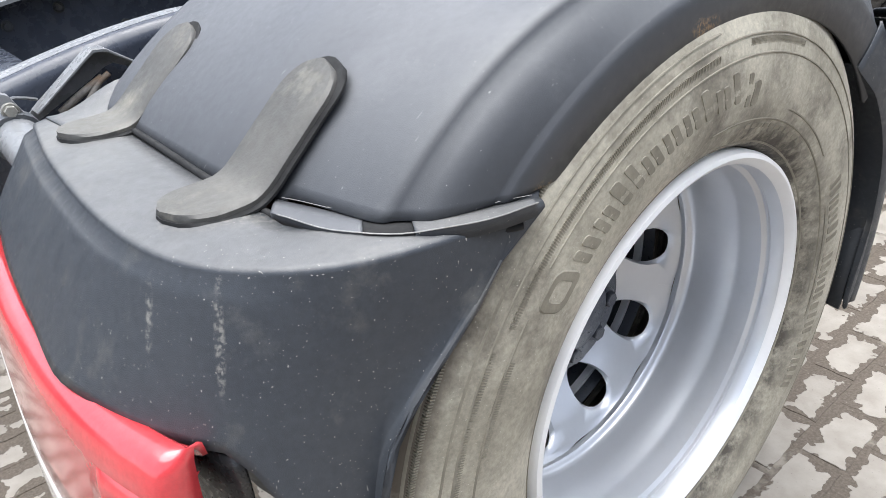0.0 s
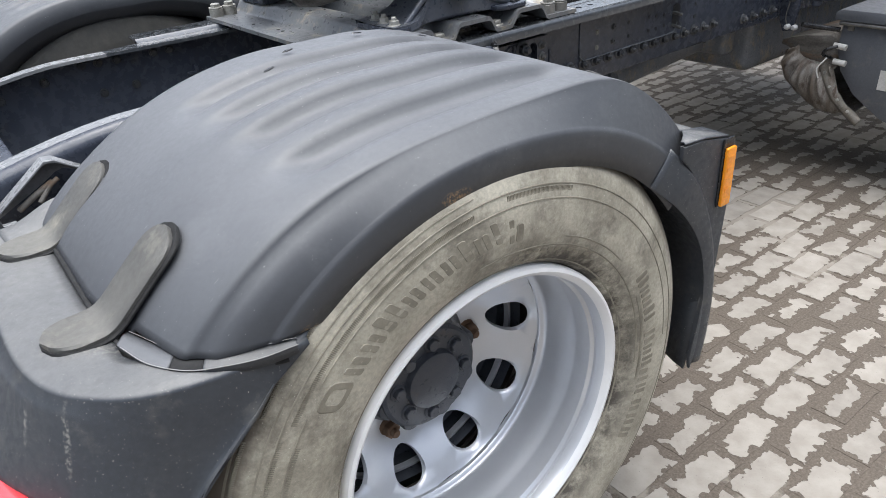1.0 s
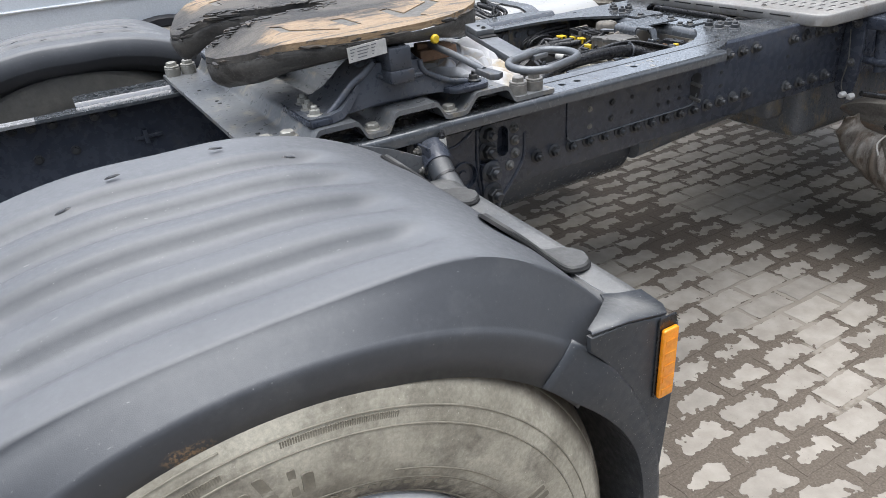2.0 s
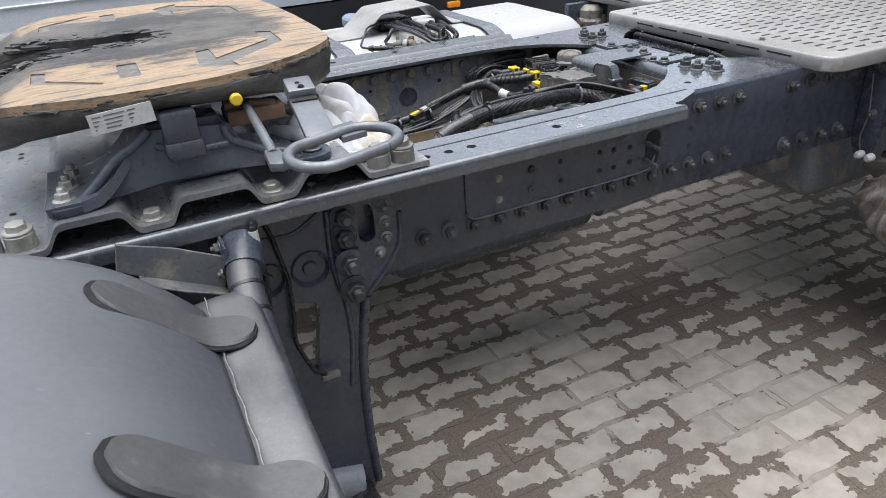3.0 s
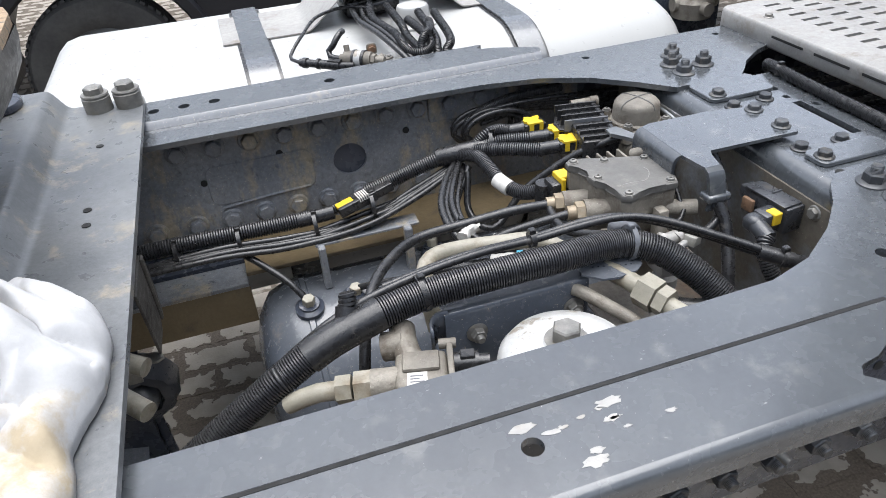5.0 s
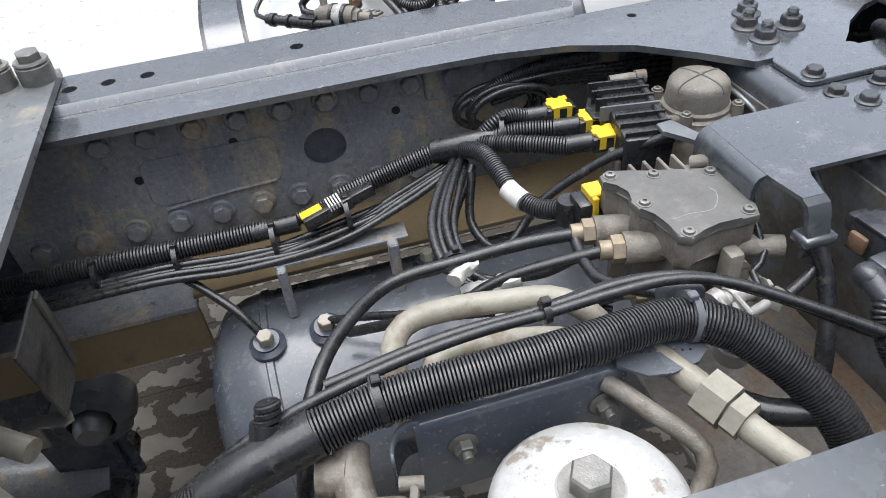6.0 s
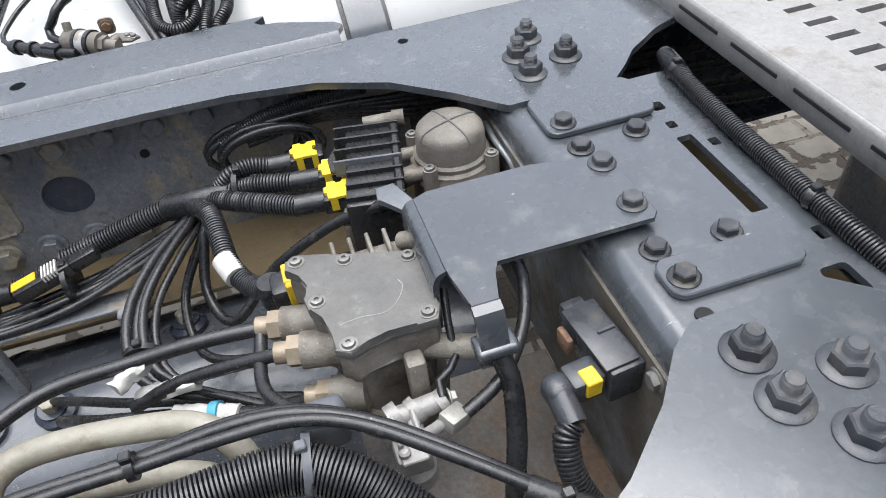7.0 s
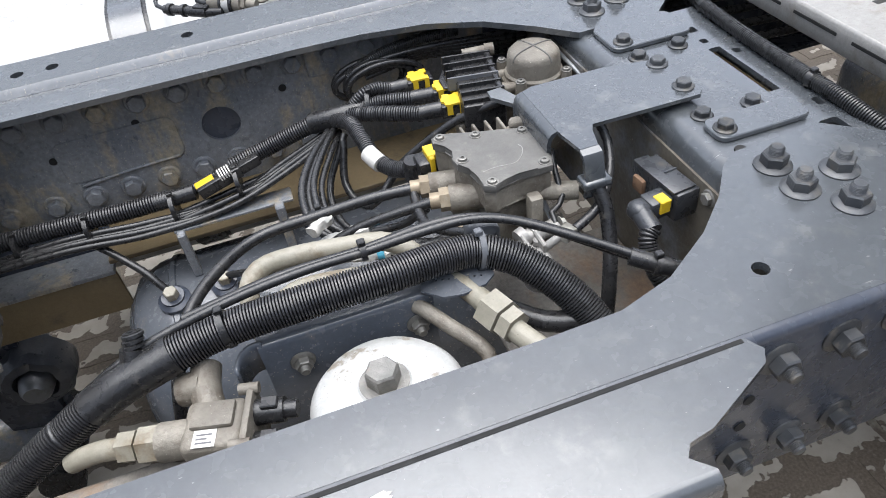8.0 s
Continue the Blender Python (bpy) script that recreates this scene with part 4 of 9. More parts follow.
for x, y in ((0.776, 0.10), (0.778, 0.06), (0.777, 0.30), (0.795, -0.12), (0.12, 0.2), (0.13, 0.05), (0.13, 0.02), (0.13, -0.3)):
    shared("hole", hm, Matrix.Translation((x, y, LOW + TH + 0.0002)) @ Matrix.Scale(0.9, 4), mount)


# ---- fifth wheel ----
fifth = thing("fifth_wheel", (0.42, 0, 0.98), "worn greasy fifth wheel coupling with tan bare-metal top plate", "fifth wheel")
PZ = 1.190


def plate_outline():
    half = [(0.745, 0.0), (0.742, 0.18), (0.735, 0.275), (0.722, 0.315), (0.690, 0.355), (0.640, 0.400), (0.570, 0.442), (0.490, 0.468), (0.400, 0.476), (0.310, 0.470),
            (0.245, 0.452), (0.180, 0.410), (0.130, 0.345), (0.088, 0.240), (0.080, 0.175), (0.092, 0.130), (0.150, 0.112), (0.230, 0.082), (0.290, 0.060), (0.340, 0.050)]
    throat = arc(0.385, 0.0, 0.058, 118, 0, 7)
    far_side = [(x, y) for x, y in half] + [(x, y) for x, y in throat]
    near_side = [(x, -y) for x, y in far_side[::-1] if y > 1e-6]
    return far_side + near_side


def plate_z(x, y):
    d = max(0.0, 0.20 - x)
    return PZ - 0.9 * d * d - 0.30 * d


outline = plate_outline()
bm = bmesh.new()
grooves = []
for s in (-1, 1):
    g = [(0.492, s * 0.245), (0.517, s * 0.235), (0.516, s * 0.325), (0.630, s * 0.228), (0.626, s * 0.135), (0.654, s * 0.150), (0.650, s * 0.262), (0.535, s * 0.372), (0.540, s * 0.410), (0.480, s * 0.372)]
    grooves.append(g[::-1] if s > 0 else g)
    g = [(0.221, s * 0.225), (0.244, s * 0.240), (0.244, s * 0.300), (0.330, s * 0.380), (0.326, s * 0.392), (0.222, s * 0.312)]
    grooves.append(g[::-1] if s > 0 else g)
    grooves.append(rounded(0.355, 0.388, s * 0.315 - 0.055, s * 0.315 + 0.055, 0.004, 2))
pierced(bm, outline, grooves, "z", PZ - 0.014, PZ)
for v in bm.verts:
    v.co.z += plate_z(v.co.x, v.co.y) - PZ
part("top_plate", bm, M["plate"], fifth, "tan worn steel top plate smeared with black grease")
# grease lies in the grooves
for g in grooves:
    bm = bmesh.new()
    prism(bm, g, "z", PZ - 0.008, PZ - 0.0022)
    part("grease_groove", bm, M["groove"], fifth, "grease groove in the plate")
# thick cast body below the plate, drawn in and rounded
bm = bmesh.new()
rings = []
for dz, inset in ((-0.0145, 0.0), (-0.026, -0.003), (-0.055, 0.004), (-0.068, 0.016), (-0.070, 0.05)):
    ring = []
    n = len(outline)
    for i, (x, y) in enumerate(outline):
        a, b = Vector(outline[i - 1]), Vector(outline[(i + 1) % n])
        t = (b - a).normalized()
        nrm = Vector((t.y, -t.x))
        lump = 0.007 * noise.noise((x * 22, y * 22, dz * 40)) if inset < 0.01 else 0
        q = Vector((x, y)) - nrm * (inset + lump)
        deep = 0.0145 + (-dz - 0.0145) * interp(x, [0.10, 0.24, 0.40, 0.56, 0.68], [1.0, 0.75, 0.42, 0.62, 1.15])
        ring.append(bm.verts.new((q.x, q.y, plate_z(x, y) - deep)))
    rings.append(ring)
for a, b in zip(rings, rings[1:]):
    for i in range(len(a)):
        bm.faces.new((a[i], a[(i + 1) % len(a)], b[(i + 1) % len(a)], b[i]))
part("cast_body", bm, M["cast_side"], fifth, "black greasy cast side of the coupling", flat_angle=60)
# ragged grease squeezed out along the rim
bm = bmesh.new()
for i, (x, y) in enumerate(outline):
    if y < -0.05 or x < 0.2:
        a = Vector(outline[(i + 1) % len(outline)])
        way = a - Vector((x, y))
        for k in range(6):
            if random.random() < 0.45:
                continue
            q = Vector((x, y)).lerp(a, random.random())
            r = random.choice((0.003, 0.004, 0.005, 0.009))
            m = Matrix.Translation((q.x, q.y, plate_z(q.x, q.y) - random.uniform(0.006, 0.02))) @ Matrix.Rotation(math.atan2(way.y, way.x), 4, "Z") @ Matrix.Diagonal((random.uniform(1.5, 4.0), 0.8, random.uniform(0.4, 0.9), 1))
            bmesh.ops.create_icosphere(bm, subdivisions=1, radius=r, matrix=m)
tagged(part("grease_rim", bm, M["grease"], fifth, "lumps of black grease on the rim"), kind="stuff")
# torn ridges of grease round the throat
bm = bmesh.new()
for k in range(150):
    x = random.uniform(0.11, 0.47)
    edge = interp(x, [0.09, 0.15, 0.23, 0.30, 0.34, 0.39, 0.445, 0.47], [0.130, 0.112, 0.082, 0.060, 0.052, 0.058, 0.02, 0.0])
    y = random.choice((-1, 1)) * (edge + abs(random.gauss(0.004, 0.022)))
    r = random.choice((0.002, 0.003, 0.004, 0.006))
    m = Matrix.Translation((x, y, plate_z(x, y) + 0.0005)) @ Matrix.Rotation(random.gauss(0.0, 0.5), 4, "Z") @ Matrix.Diagonal((random.uniform(1.5, 5.0), random.uniform(0.6, 1.3), random.uniform(0.35, 0.8), 1))
    bmesh.ops.create_icosphere(bm, subdivisions=1, radius=r, matrix=m)
for v in bm.verts:
    v.co += noise.noise_vector(v.co * 160) * 0.0012
tagged(part("throat_grease", bm, M["grease"], fifth, "torn lumps of black grease round the throat"), kind="stuff")
for s in (-1, 1):
    # trestle: girder, pedestal and a leg that flares to a bolted foot
    bm = bmesh.new()
    prism(bm, [(0.300, 1.0165), (0.330, 1.034), (0.352, 1.056), (0.41, 1.059), (0.51, 1.053), (0.56, 1.042), (0.595, 1.030), (0.612, 1.024), (0.612, 1.0165)], "y", s * 0.425, s * 0.32, 0.004)
    prism(bm, [(0.345, 1.052), (0.350, 1.062), (0.41, 1.065), (0.512, 1.058), (0.540, 1.048), (0.51, 1.049), (0.41, 1.055)], "y", s * 0.434, s * 0.42, 0.002)
    prism(bm, [(0.346, 1.055), (0.354, 1.105), (0.370, 1.120), (0.485, 1.116), (0.500, 1.100), (0.520, 1.052)], "y", s * 0.412, s * 0.335, 0.006)
    prism(bm, [(0.350, 1.060), (0.358, 1.108), (0.372, 1.112), (0.368, 1.062)], "y", s * 0.424, s * 0.41, 0.003)
    prism(bm, [(0.486, 1.110), (0.500, 1.100), (0.520, 1.056), (0.502, 1.058)], "y", s * 0.424, s * 0.41, 0.003)
    # outer face of the casting: a saddle with a raised border
    saddle = [(0.240, 1.018), (0.276, 1.046), (0.314, 1.080), (0.345, 1.097), (0.373, 1.118), (0.488, 1.104), (0.493, 1.080), (0.525, 1.060), (0.557, 1.044), (0.610, 1.032), (0.612, 1.017), (0.566, 1.0165), (0.484, 1.026), (0.371, 1.027), (0.314, 1.020), (0.268, 1.0165)]
    prism(bm, saddle, "y", s * 0.436, s * 0.426, 0.003)
    ridge, _ = spline([(x, s * 0.437, z) for x, z in saddle[:5]], 20)
    tube(bm, [tuple(q) for q in ridge], 0.0075, 8)
    ridge, _ = spline([(x, s * 0.437, z) for x, z in saddle[5:10]], 20)
    tube(bm, [tuple(q) for q in ridge], 0.0065, 8)
    tube(bm, [(0.378, s * 0.437, 1.090), (0.43, s * 0.439, 1.074), (0.49, s * 0.437, 1.072)], 0.006, 8)
    way = [(0.200, 1.031, 0.090), (0.250, 1.032, 0.092), (0.275, 1.036, 0.088), (0.298, 1.050, 0.076), (0.320, 1.070, 0.066), (0.340, 1.092, 0.058), (0.356, 1.106, 0.050), (0.372, 1.112, 0.046)]
    up, down = [], []
    for x, z, w in way:
        up.append([(x, s * (0.375 + w * k), z + 0.003 * abs(k) ** 3) for k in (-1, -0.85, -0.4, 0, 0.4, 0.85, 1)])
        down.append([(x + 0.004, s * (0.375 + w * k), z - 0.015) for k in (-1, -0.85, -0.4, 0, 0.4, 0.85, 1)])
    lattice = [up[i] + down[i][::-1] + [up[i][0]] for i in range(len(way))]
    shell(bm, lattice)
    part("trestle", bm, M["trestle"], fifth, "dark painted cast trestle")
    bm = bmesh.new()
    prism(bm, rounded(0.197, 0.262, s * 0.375 - 0.095, s * 0.375 + 0.095, 0.022), "z", 1.0155, 1.030, 0.003)
    part("foot_plate", bm, M["frame"], fifth)
    bm = bmesh.new()
    prism(bm, rounded(0.545, 0.664, s * 0.432 - 0.042, s * 0.432 + 0.042, 0.036), "z", 1.0155, 1.029, 0.004)
    part("foot_plate", bm, M["frame"], fifth)
    # bearing block
    bm = bmesh.new()
    cuboid(bm, 0.392, 0.446, s * 0.425 - 0.056, s * 0.425 + 0.056, 1.100, 1.150, 0.005)
    cuboid(bm, 0.390, 0.450, s * 0.425 - 0.060, s * 0.425 + 0.060, 1.072, 1.102, 0.006)
    part("bearing_block", bm, M["hub"], fifth)
    for x, dy in ((0.226, -0.055), (0.232, 0.0), (0.240, 0.052), (0.631, -0.062)):
        bolt(fifth, (x, s * (0.375 - dy), 1.031), "z", 0.0125, "nut", "bolt_pale" if s < 0 and x < 0.5 else "bolt", "nut")
# type plate: bars in place of writing
bm = bmesh.new()
m = Matrix.Translation((0.341, -0.4845, 1.157)) @ Matrix.Rotation(radians(4), 4, "Z") @ Matrix.Rotation(radians(-3), 4, "Y")
cuboid(bm, -0.046, 0.046, -0.0015, 0.0, -0.0155, 0.0155, 0, 1, m)
part("type_plate", bm, M["tag"], fifth, "white type plate with smudged print")
bm = bmesh.new()
for k in range(4):
    z = 0.0100 - k * 0.0062
    for x0, x1 in ((-0.040, -0.028), (-0.024, 0.006), (0.010, 0.022)):
        cuboid(bm, x0, x1 - 0.003 * k, -0.0022, -0.0015, z - 0.0009, z + 0.0009, 0, 1, m)
part("print_bars", bm, M["print"], fifth)
# yellow wear indicator
bm = bmesh.new()
lathe(bm, [(0, 0), (0.0105, 0), (0.0105, 0.004), (0.008, 0.008), (0, 0.009)], Matrix.Translation((0.513, -0.467, 1.150)) @ AXIS["-y"], 16)
part("indicator", bm, M["yellow"], fifth, "round yellow indicator cap")
# release handle: flat bar with a raised catch, a flared foot and a bent loop
bm = bmesh.new()
m = Matrix.Translation((0.600, -0.585, 1.138)) @ Matrix.Rotation(radians(-7), 4, "Z") @ Matrix.Rotation(radians(6), 4, "X")
cuboid(bm, -0.022, 0.022, -0.090, 0.118, -0.006, 0.006, 0.003, 2, m)
cuboid(bm, -0.022, 0.022, 0.056, 0.118, 0.0055, 0.020, 0.003, 2, m)
prism(bm, [(0.615, -0.640), (0.650, -0.632), (0.652, -0.690), (0.612, -0.698)], "z", 1.122, 1.1315, 0.002)
handle_bar = part("handle_bar", bm, M["steel"], fifth, "grey steel release bar")
# black strip put in for the shade at the foot of the catch
bm = bmesh.new()
cuboid(bm, -0.020, 0.020, 0.040, 0.0555, 0.0062, 0.0085, 0, 1, m)
part("catch_shade", bm, M["gap"], fifth)
for dy in (0.07, 0.09):
    bolt(fifth, (0.608, -0.590 + dy, 1.166), "z", 0.0045, "screw", "gap", "rivet")
bm = bmesh.new()
loop = []
for x, y in arc(0.645, -0.737, 0.050, -90, 90, 8) + arc(0.565, -0.737, 0.050, 90, 270, 8):
    k = Matrix.Rotation(radians(16), 2) @ Vector((x - 0.605, y + 0.737))
    loop.append((0.602 + k.x * 0.90, -0.737 + k.y * 0.98, 1.133 + 0.02 * k.y))
tube(bm, loop + [loop[0]], 0.0078, 14, step=0.006)
part("handle_loop", bm, M["steel"], fifth, "bent round-bar pull handle")
bm = bmesh.new()
tube(bm, [(0.535, -0.40, 1.125), (0.530, -0.50, 1.122), (0.525, -0.60, 1.115), (0.522, -0.645, 1.110)], 0.0075, 10)
prism(bm, [(0.512, -0.63), (0.534, -0.63), (0.538, -0.69), (0.522, -0.70), (0.506, -0.69)], "z", 1.100, 1.114, 0.004)
part("lock_lever", bm, M["steel"], fifth, "bare steel lock lever")
bm = bmesh.new()
tube(bm, [(0.50, -0.40, 1.125), (0.54, -0.40, 1.122), (0.585, -0.41, 1.115)], 0.009, 8)
cuboid(bm, 0.50, 0.60, -0.42, -0.36, 1.09, 1.118, 0.006)
part("lock_rod", bm, M["rust"], fifth, "rusty lock rod under the plate")


# ---- rear wheels ----
WX, WZ, TR = -0.178, 0.503, 0.535
TREAD = {}


def wheel(side, label):
    """Outer wheel of a twin pair: tyre, deep-dish rim with hand holes, hub and nuts. Built for the near side; side 1 mirrors it."""
    s = side
    th = thing("truck_wheelset", (WX, s * 1.08, 0), label, "wheel", "rear wheels")
    ax = Matrix.Translation((WX, 0, WZ)) @ AXIS["-y" if s < 0 else "y"]
    # heights run outward from the middle of the truck
    prof = [(0.312, 1.222), (0.322, 1.240), (0.338, 1.251), (0.365, 1.261), (0.400, 1.266), (0.435, 1.2640), (0.462, 1.2590), (0.482, 1.2515), (0.498, 1.242),
            (0.513, 1.226), (0.522, 1.211), (0.529, 1.190), (0.533, 1.165), (TR, 1.10), (0.533, 1.02), (0.525, 0.985), (0.49, 0.965), (0.43, 0.955), (0.335, 0.975), (0.312, 1.0)]

    def wall_h(r):
        return interp(r, [p[0] for p in prof[:10]], [p[1] for p in prof[:10]])

    def rest(bm):
        # the tyre is flattened where it stands
        for v in bm.verts:
            v.co.z = max(v.co.z, 0.004)
    bm = bmesh.new()
    lathe(bm, prof, ax, 120)
    rest(bm)
    tyre = part("tyre", bm, M["tyre"], th, "dusty brown-grey truck tyre with worn sidewall")
    # moulded rings on the sidewall
    for r, a0, a1 in ((0.326, 0, 360), (0.358, -5, 96), (0.374, 40, 68), (0.4345, 143, 200), (0.4385, 0, 136), (0.461, 0, 360), (0.473, 95, 200), (0.505, 0, 360)):
        bm = bmesh.new()
        rows = []
        n = max(8, int((a1 - a0) / 3))
        for k in range(n + 1):
            a = radians(a0 + (a1 - a0) * k / n)
            a = a if s < 0 else math.pi - a
            rows.append([tuple(ax @ Vector(((r + d) * math.cos(a), (r + d) * math.sin(a), wall_h(r + d) + u))) for d, u in ((-0.0018, -0.001), (-0.0007, 0.0012), (0.0007, 0.0012), (0.0018, -0.001))])
        shell(bm, rows)
        rest(bm)
        part("moulded_ring", bm, M["letter"], tyre)
    # tread blocks round the shoulder
    if "near" not in TREAD:
        for key, args in (("near", (0.515, 0.5355, -0.0185, 0.0165, 1.118, 1.166)), ("mid", (0.518, 0.5375, -0.012, 0.020, 1.03, 1.108))):
            bm = bmesh.new()
            cuboid(bm, *args, 0.003, 1)
            me = bpy.data.meshes.new("tread_block")
            bm.to_mesh(me)
            bm.free()
            me.materials.append(M["tread"])
            TREAD[key] = me
    for i in range(66):
        if math.sin(2 * math.pi * i / 66) > -0.9:
            for key in ("near", "mid"):
                shared("tread_block", TREAD[key], ax @ Matrix.Rotation(2 * math.pi * i / 66, 4, "Z"), tyre)
    # fine hatching bands on the sidewall, stepped behind the marks
    bm = bmesh.new()
    for a0, a1, r in ((96, 145, 0.447), (148, 170, 0.456), (112, 145, 0.487), (149, 172, 0.497), (149, 163, 0.431), (70, 88, 0.452), (-12, 22, 0.372)):
        n = int((a1 - a0) * 2.8)
        for i in range(n):
            a = radians(a0 + (a1 - a0) * i / n)
            h = wall_h(r)
            cuboid(bm, r - 0.0052, r + 0.0052, -0.0007, 0.0007, h - 0.006, h + 0.0006, 0, 1, ax @ Matrix.Rotation(a if s < 0 else math.pi - a, 4, "Z"))
    tagged(part("hatching", bm, M["letter"], tyre), kind="stuff")

    # plain slanted strokes where the maker's marks stand, moulded a little proud of the rubber
    def marks(a_from, widths, r0, r1, gap, lean):
        a = a_from
        for w, tall in widths:
            split = w >= 3.0 and tall < 2
            top = r1 if tall else r0 + (r1 - r0) * 0.74
            mid = radians(a - w / 2)
            half = radians(w) * (r0 + r1) / 4
            turn = ax @ Matrix.Rotation(mid if s < 0 else math.pi - mid, 4, "Z") @ Matrix(((1, 0, 0, 0), (lean, 1, 0, -lean * (r0 + r1) / 2), (0, 0, 1, 0), (0, 0, 0, 1)))
            bm = bmesh.new()
            mid_u = (r0 + top) / 2
            for v0, v1 in ([(-half, -0.12 * half), (0.20 * half, half)] if split else [(-half, half)]):
                mid_v = (v0 + v1) / 2
                ring = rounded(r0, top, v0, v1, min(v1 - v0, top - r0) * 0.30, 4)
                n = len(ring)
                loops = []
                for su, sv, up in ((1, 1, -0.001), (0.96, 0.88, 0.0013)) + (((0.60, 0.50, 0.0013), (0.56, 0.42, -0.001)) if w >= 3.0 and not split else ()):
                    loops.append([bm.verts.new(turn @ Vector((mid_u + (u - mid_u) * su, mid_v + (v - mid_v) * sv, wall_h(u) + up))) for u, v in ring])
                for one, two in zip(loops, loops[1:]):
                    for i in range(n):
                        j = (i + 1) % n
                        bm.faces.new((one[i], one[j], two[j], two[i]))
                if len(loops) == 2:
                    bm.faces.new(loops[-1])
            part("raised_mark", bm, M["letter"], tyre, flat_angle=20)
            a -= w + gap
    marks(141.5, [(7.2, 2), (4.2, 0), (4.0, 0), (2.4, 1), (1.9, 1), (4.0, 0), (3.9, 0), (4.0, 0), (2.4, 1), (3.9, 0), (1.9, 1)], 0.387, 0.427, 1.15, 0.32)
    marks(87.5, [(1.4, 1), (2.2, 0)], 0.378, 0.420, 0.5, 0.1)
    marks(28, [(4.2, 1), (3.4, 0), (3.4, 0), (2.4, 1), (1.6, 1)], 0.378, 0.408, 0.9, 0.1)
    marks(5, [(4.2, 1), (3.4, 0), (3.4, 1), (2.2, 0), (1.6, 1), (3.4, 1)], 0.378, 0.408, 0.9, 0.1)
    marks(-20, [(4.0, 1), (3.8, 1), (3.6, 1)], 0.378, 0.408, 1.0, 0.1)
    marks(83, [(1.9, 0)] * 11, 0.346, 0.3545, 0.8, 0.1)
    # rim
    bm = bmesh.new()
    rim = [(0.2935, 1.2345), (0.298, 1.2425), (0.305, 1.2475), (0.311, 1.2455), (0.314, 1.238), (0.314, 1.222), (0.307, 1.216)]
    lathe(bm, rim, ax, 96)
    part("rim_flange", bm, M["rim_edge"], th, "worn bright rim edge")
    bm = bmesh.new()
    barrel = [(0.2945, 1.2355), (0.2915, 1.226), (0.2905, 1.214), (0.2935, 1.210), (0.2935, 1.206), (0.2875, 1.200), (0.2870, 1.176), (0.2890, 1.166), (0.2890, 1.156), (0.2855, 1.146), (0.2850, 1.115), (0.2865, 1.098),
              (0.2870, 1.085), (0.2860, 1.078), (0.2825, 1.073), (0.2790, 1.071), (0.2770, 1.067), (0.2785, 1.0635), (0.2835, 1.062), (0.2850, 1.058), (0.2850, 1.053)]
    lathe(bm, barrel, ax, 96)
    part("rim_barrel", bm, M["rim"], th, "silver painted deep-dish steel rim")
    # disc with ten hand holes
    bm = bmesh.new()
    K, RH, HR = 10, 0.2400, 0.0388
    R0, R1 = 0.150, 0.2850

    def disc_h(r):
        return interp(r, [0.10, 0.150, 0.186, 0.200, 0.240, 0.270, 0.280, 0.286], [0.957, 0.958, 0.962, 0.976, 1.018, 1.042, 1.046, 1.056])
    for k in range(K):
        am = 2 * math.pi * (k + (0.11 if s < 0 else 0.39)) / K
        w = math.pi / K
        n = 24
        inner, outer = [], []
        for i in range(n):
            b = 2 * math.pi * i / n
            inner.append((RH + HR * math.cos(b), HR * math.sin(b) / RH))
            ca, sa = math.cos(b), math.sin(b)
            # ray from the hole to the border of its sector
            tr = ((R1 - RH) / ca) if ca > 1e-6 else ((R0 - RH) / ca if ca < -1e-6 else 1e9)
            ta = (w * RH / abs(sa)) if abs(sa) > 1e-6 else 1e9
            t = min(tr, ta)
            outer.append((RH + ca * t, sa * t / RH))
        def P(r, a, dh=0.0):
            return bm.verts.new(ax @ Vector((r * math.cos(am + a), r * math.sin(am + a), disc_h(r) + dh)))
        vi = [P(r, a, 0.0) for r, a in inner]
        vl = [P(r + (r - RH) * -0.10, a * 0.90, -0.010) for r, a in inner]
        vm = [P(*(Vector(inner[i]).lerp(Vector(outer[i]), 0.5))) for i in range(n)]
        vo = [P(r, a) for r, a in outer]
        for i in range(n):
            j = (i + 1) % n
            bm.faces.new((vl[i], vl[j], vi[j], vi[i]))
            bm.faces.new((vi[i], vi[j], vm[j], vm[i]))
            bm.faces.new((vm[i], vm[j], vo[j], vo[i]))
        # corners of the sector
        for r, a in ((R0, -w), (R0, w), (R1, -w), (R1, w)):
            near_v = sorted(range(n), key=lambda i: (outer[i][0] - r) ** 2 + (RH * (outer[i][1] - a)) ** 2)[:2]
            bm.faces.new((P(r, a), vo[near_v[0]], vo[near_v[1]]))
    bmesh.ops.remove_doubles(bm, verts=bm.verts, dist=0.0006)
    lathe(bm, [(0.1505, 0.958), (0.10, 0.957)], ax, 60)
    part("wheel_disc", bm, M["rim"], th, "silver wheel disc with ten round hand holes", flat_angle=50)
    # dark drum behind the holes
    bm = bmesh.new()
    lathe(bm, [(0.285, 1.0), (0.28, 0.93), (0.255, 0.90), (0.20, 0.90), (0.20, 0.60)], ax, 48)
    part("brake_drum", bm, M["hub"], th)
    # pale edge of the inner wheel, glimpsed through the hand holes
    bm = bmesh.new()
    lathe(bm, [(0.2620, 0.972), (0.2620, 0.986), (0.2690, 0.986), (0.2690, 0.972)], ax, 72)
    part("inner_rim_edge", bm, M["rim"], th)
    # hub with a bolted cover, nuts round it
    bm = bmesh.new()
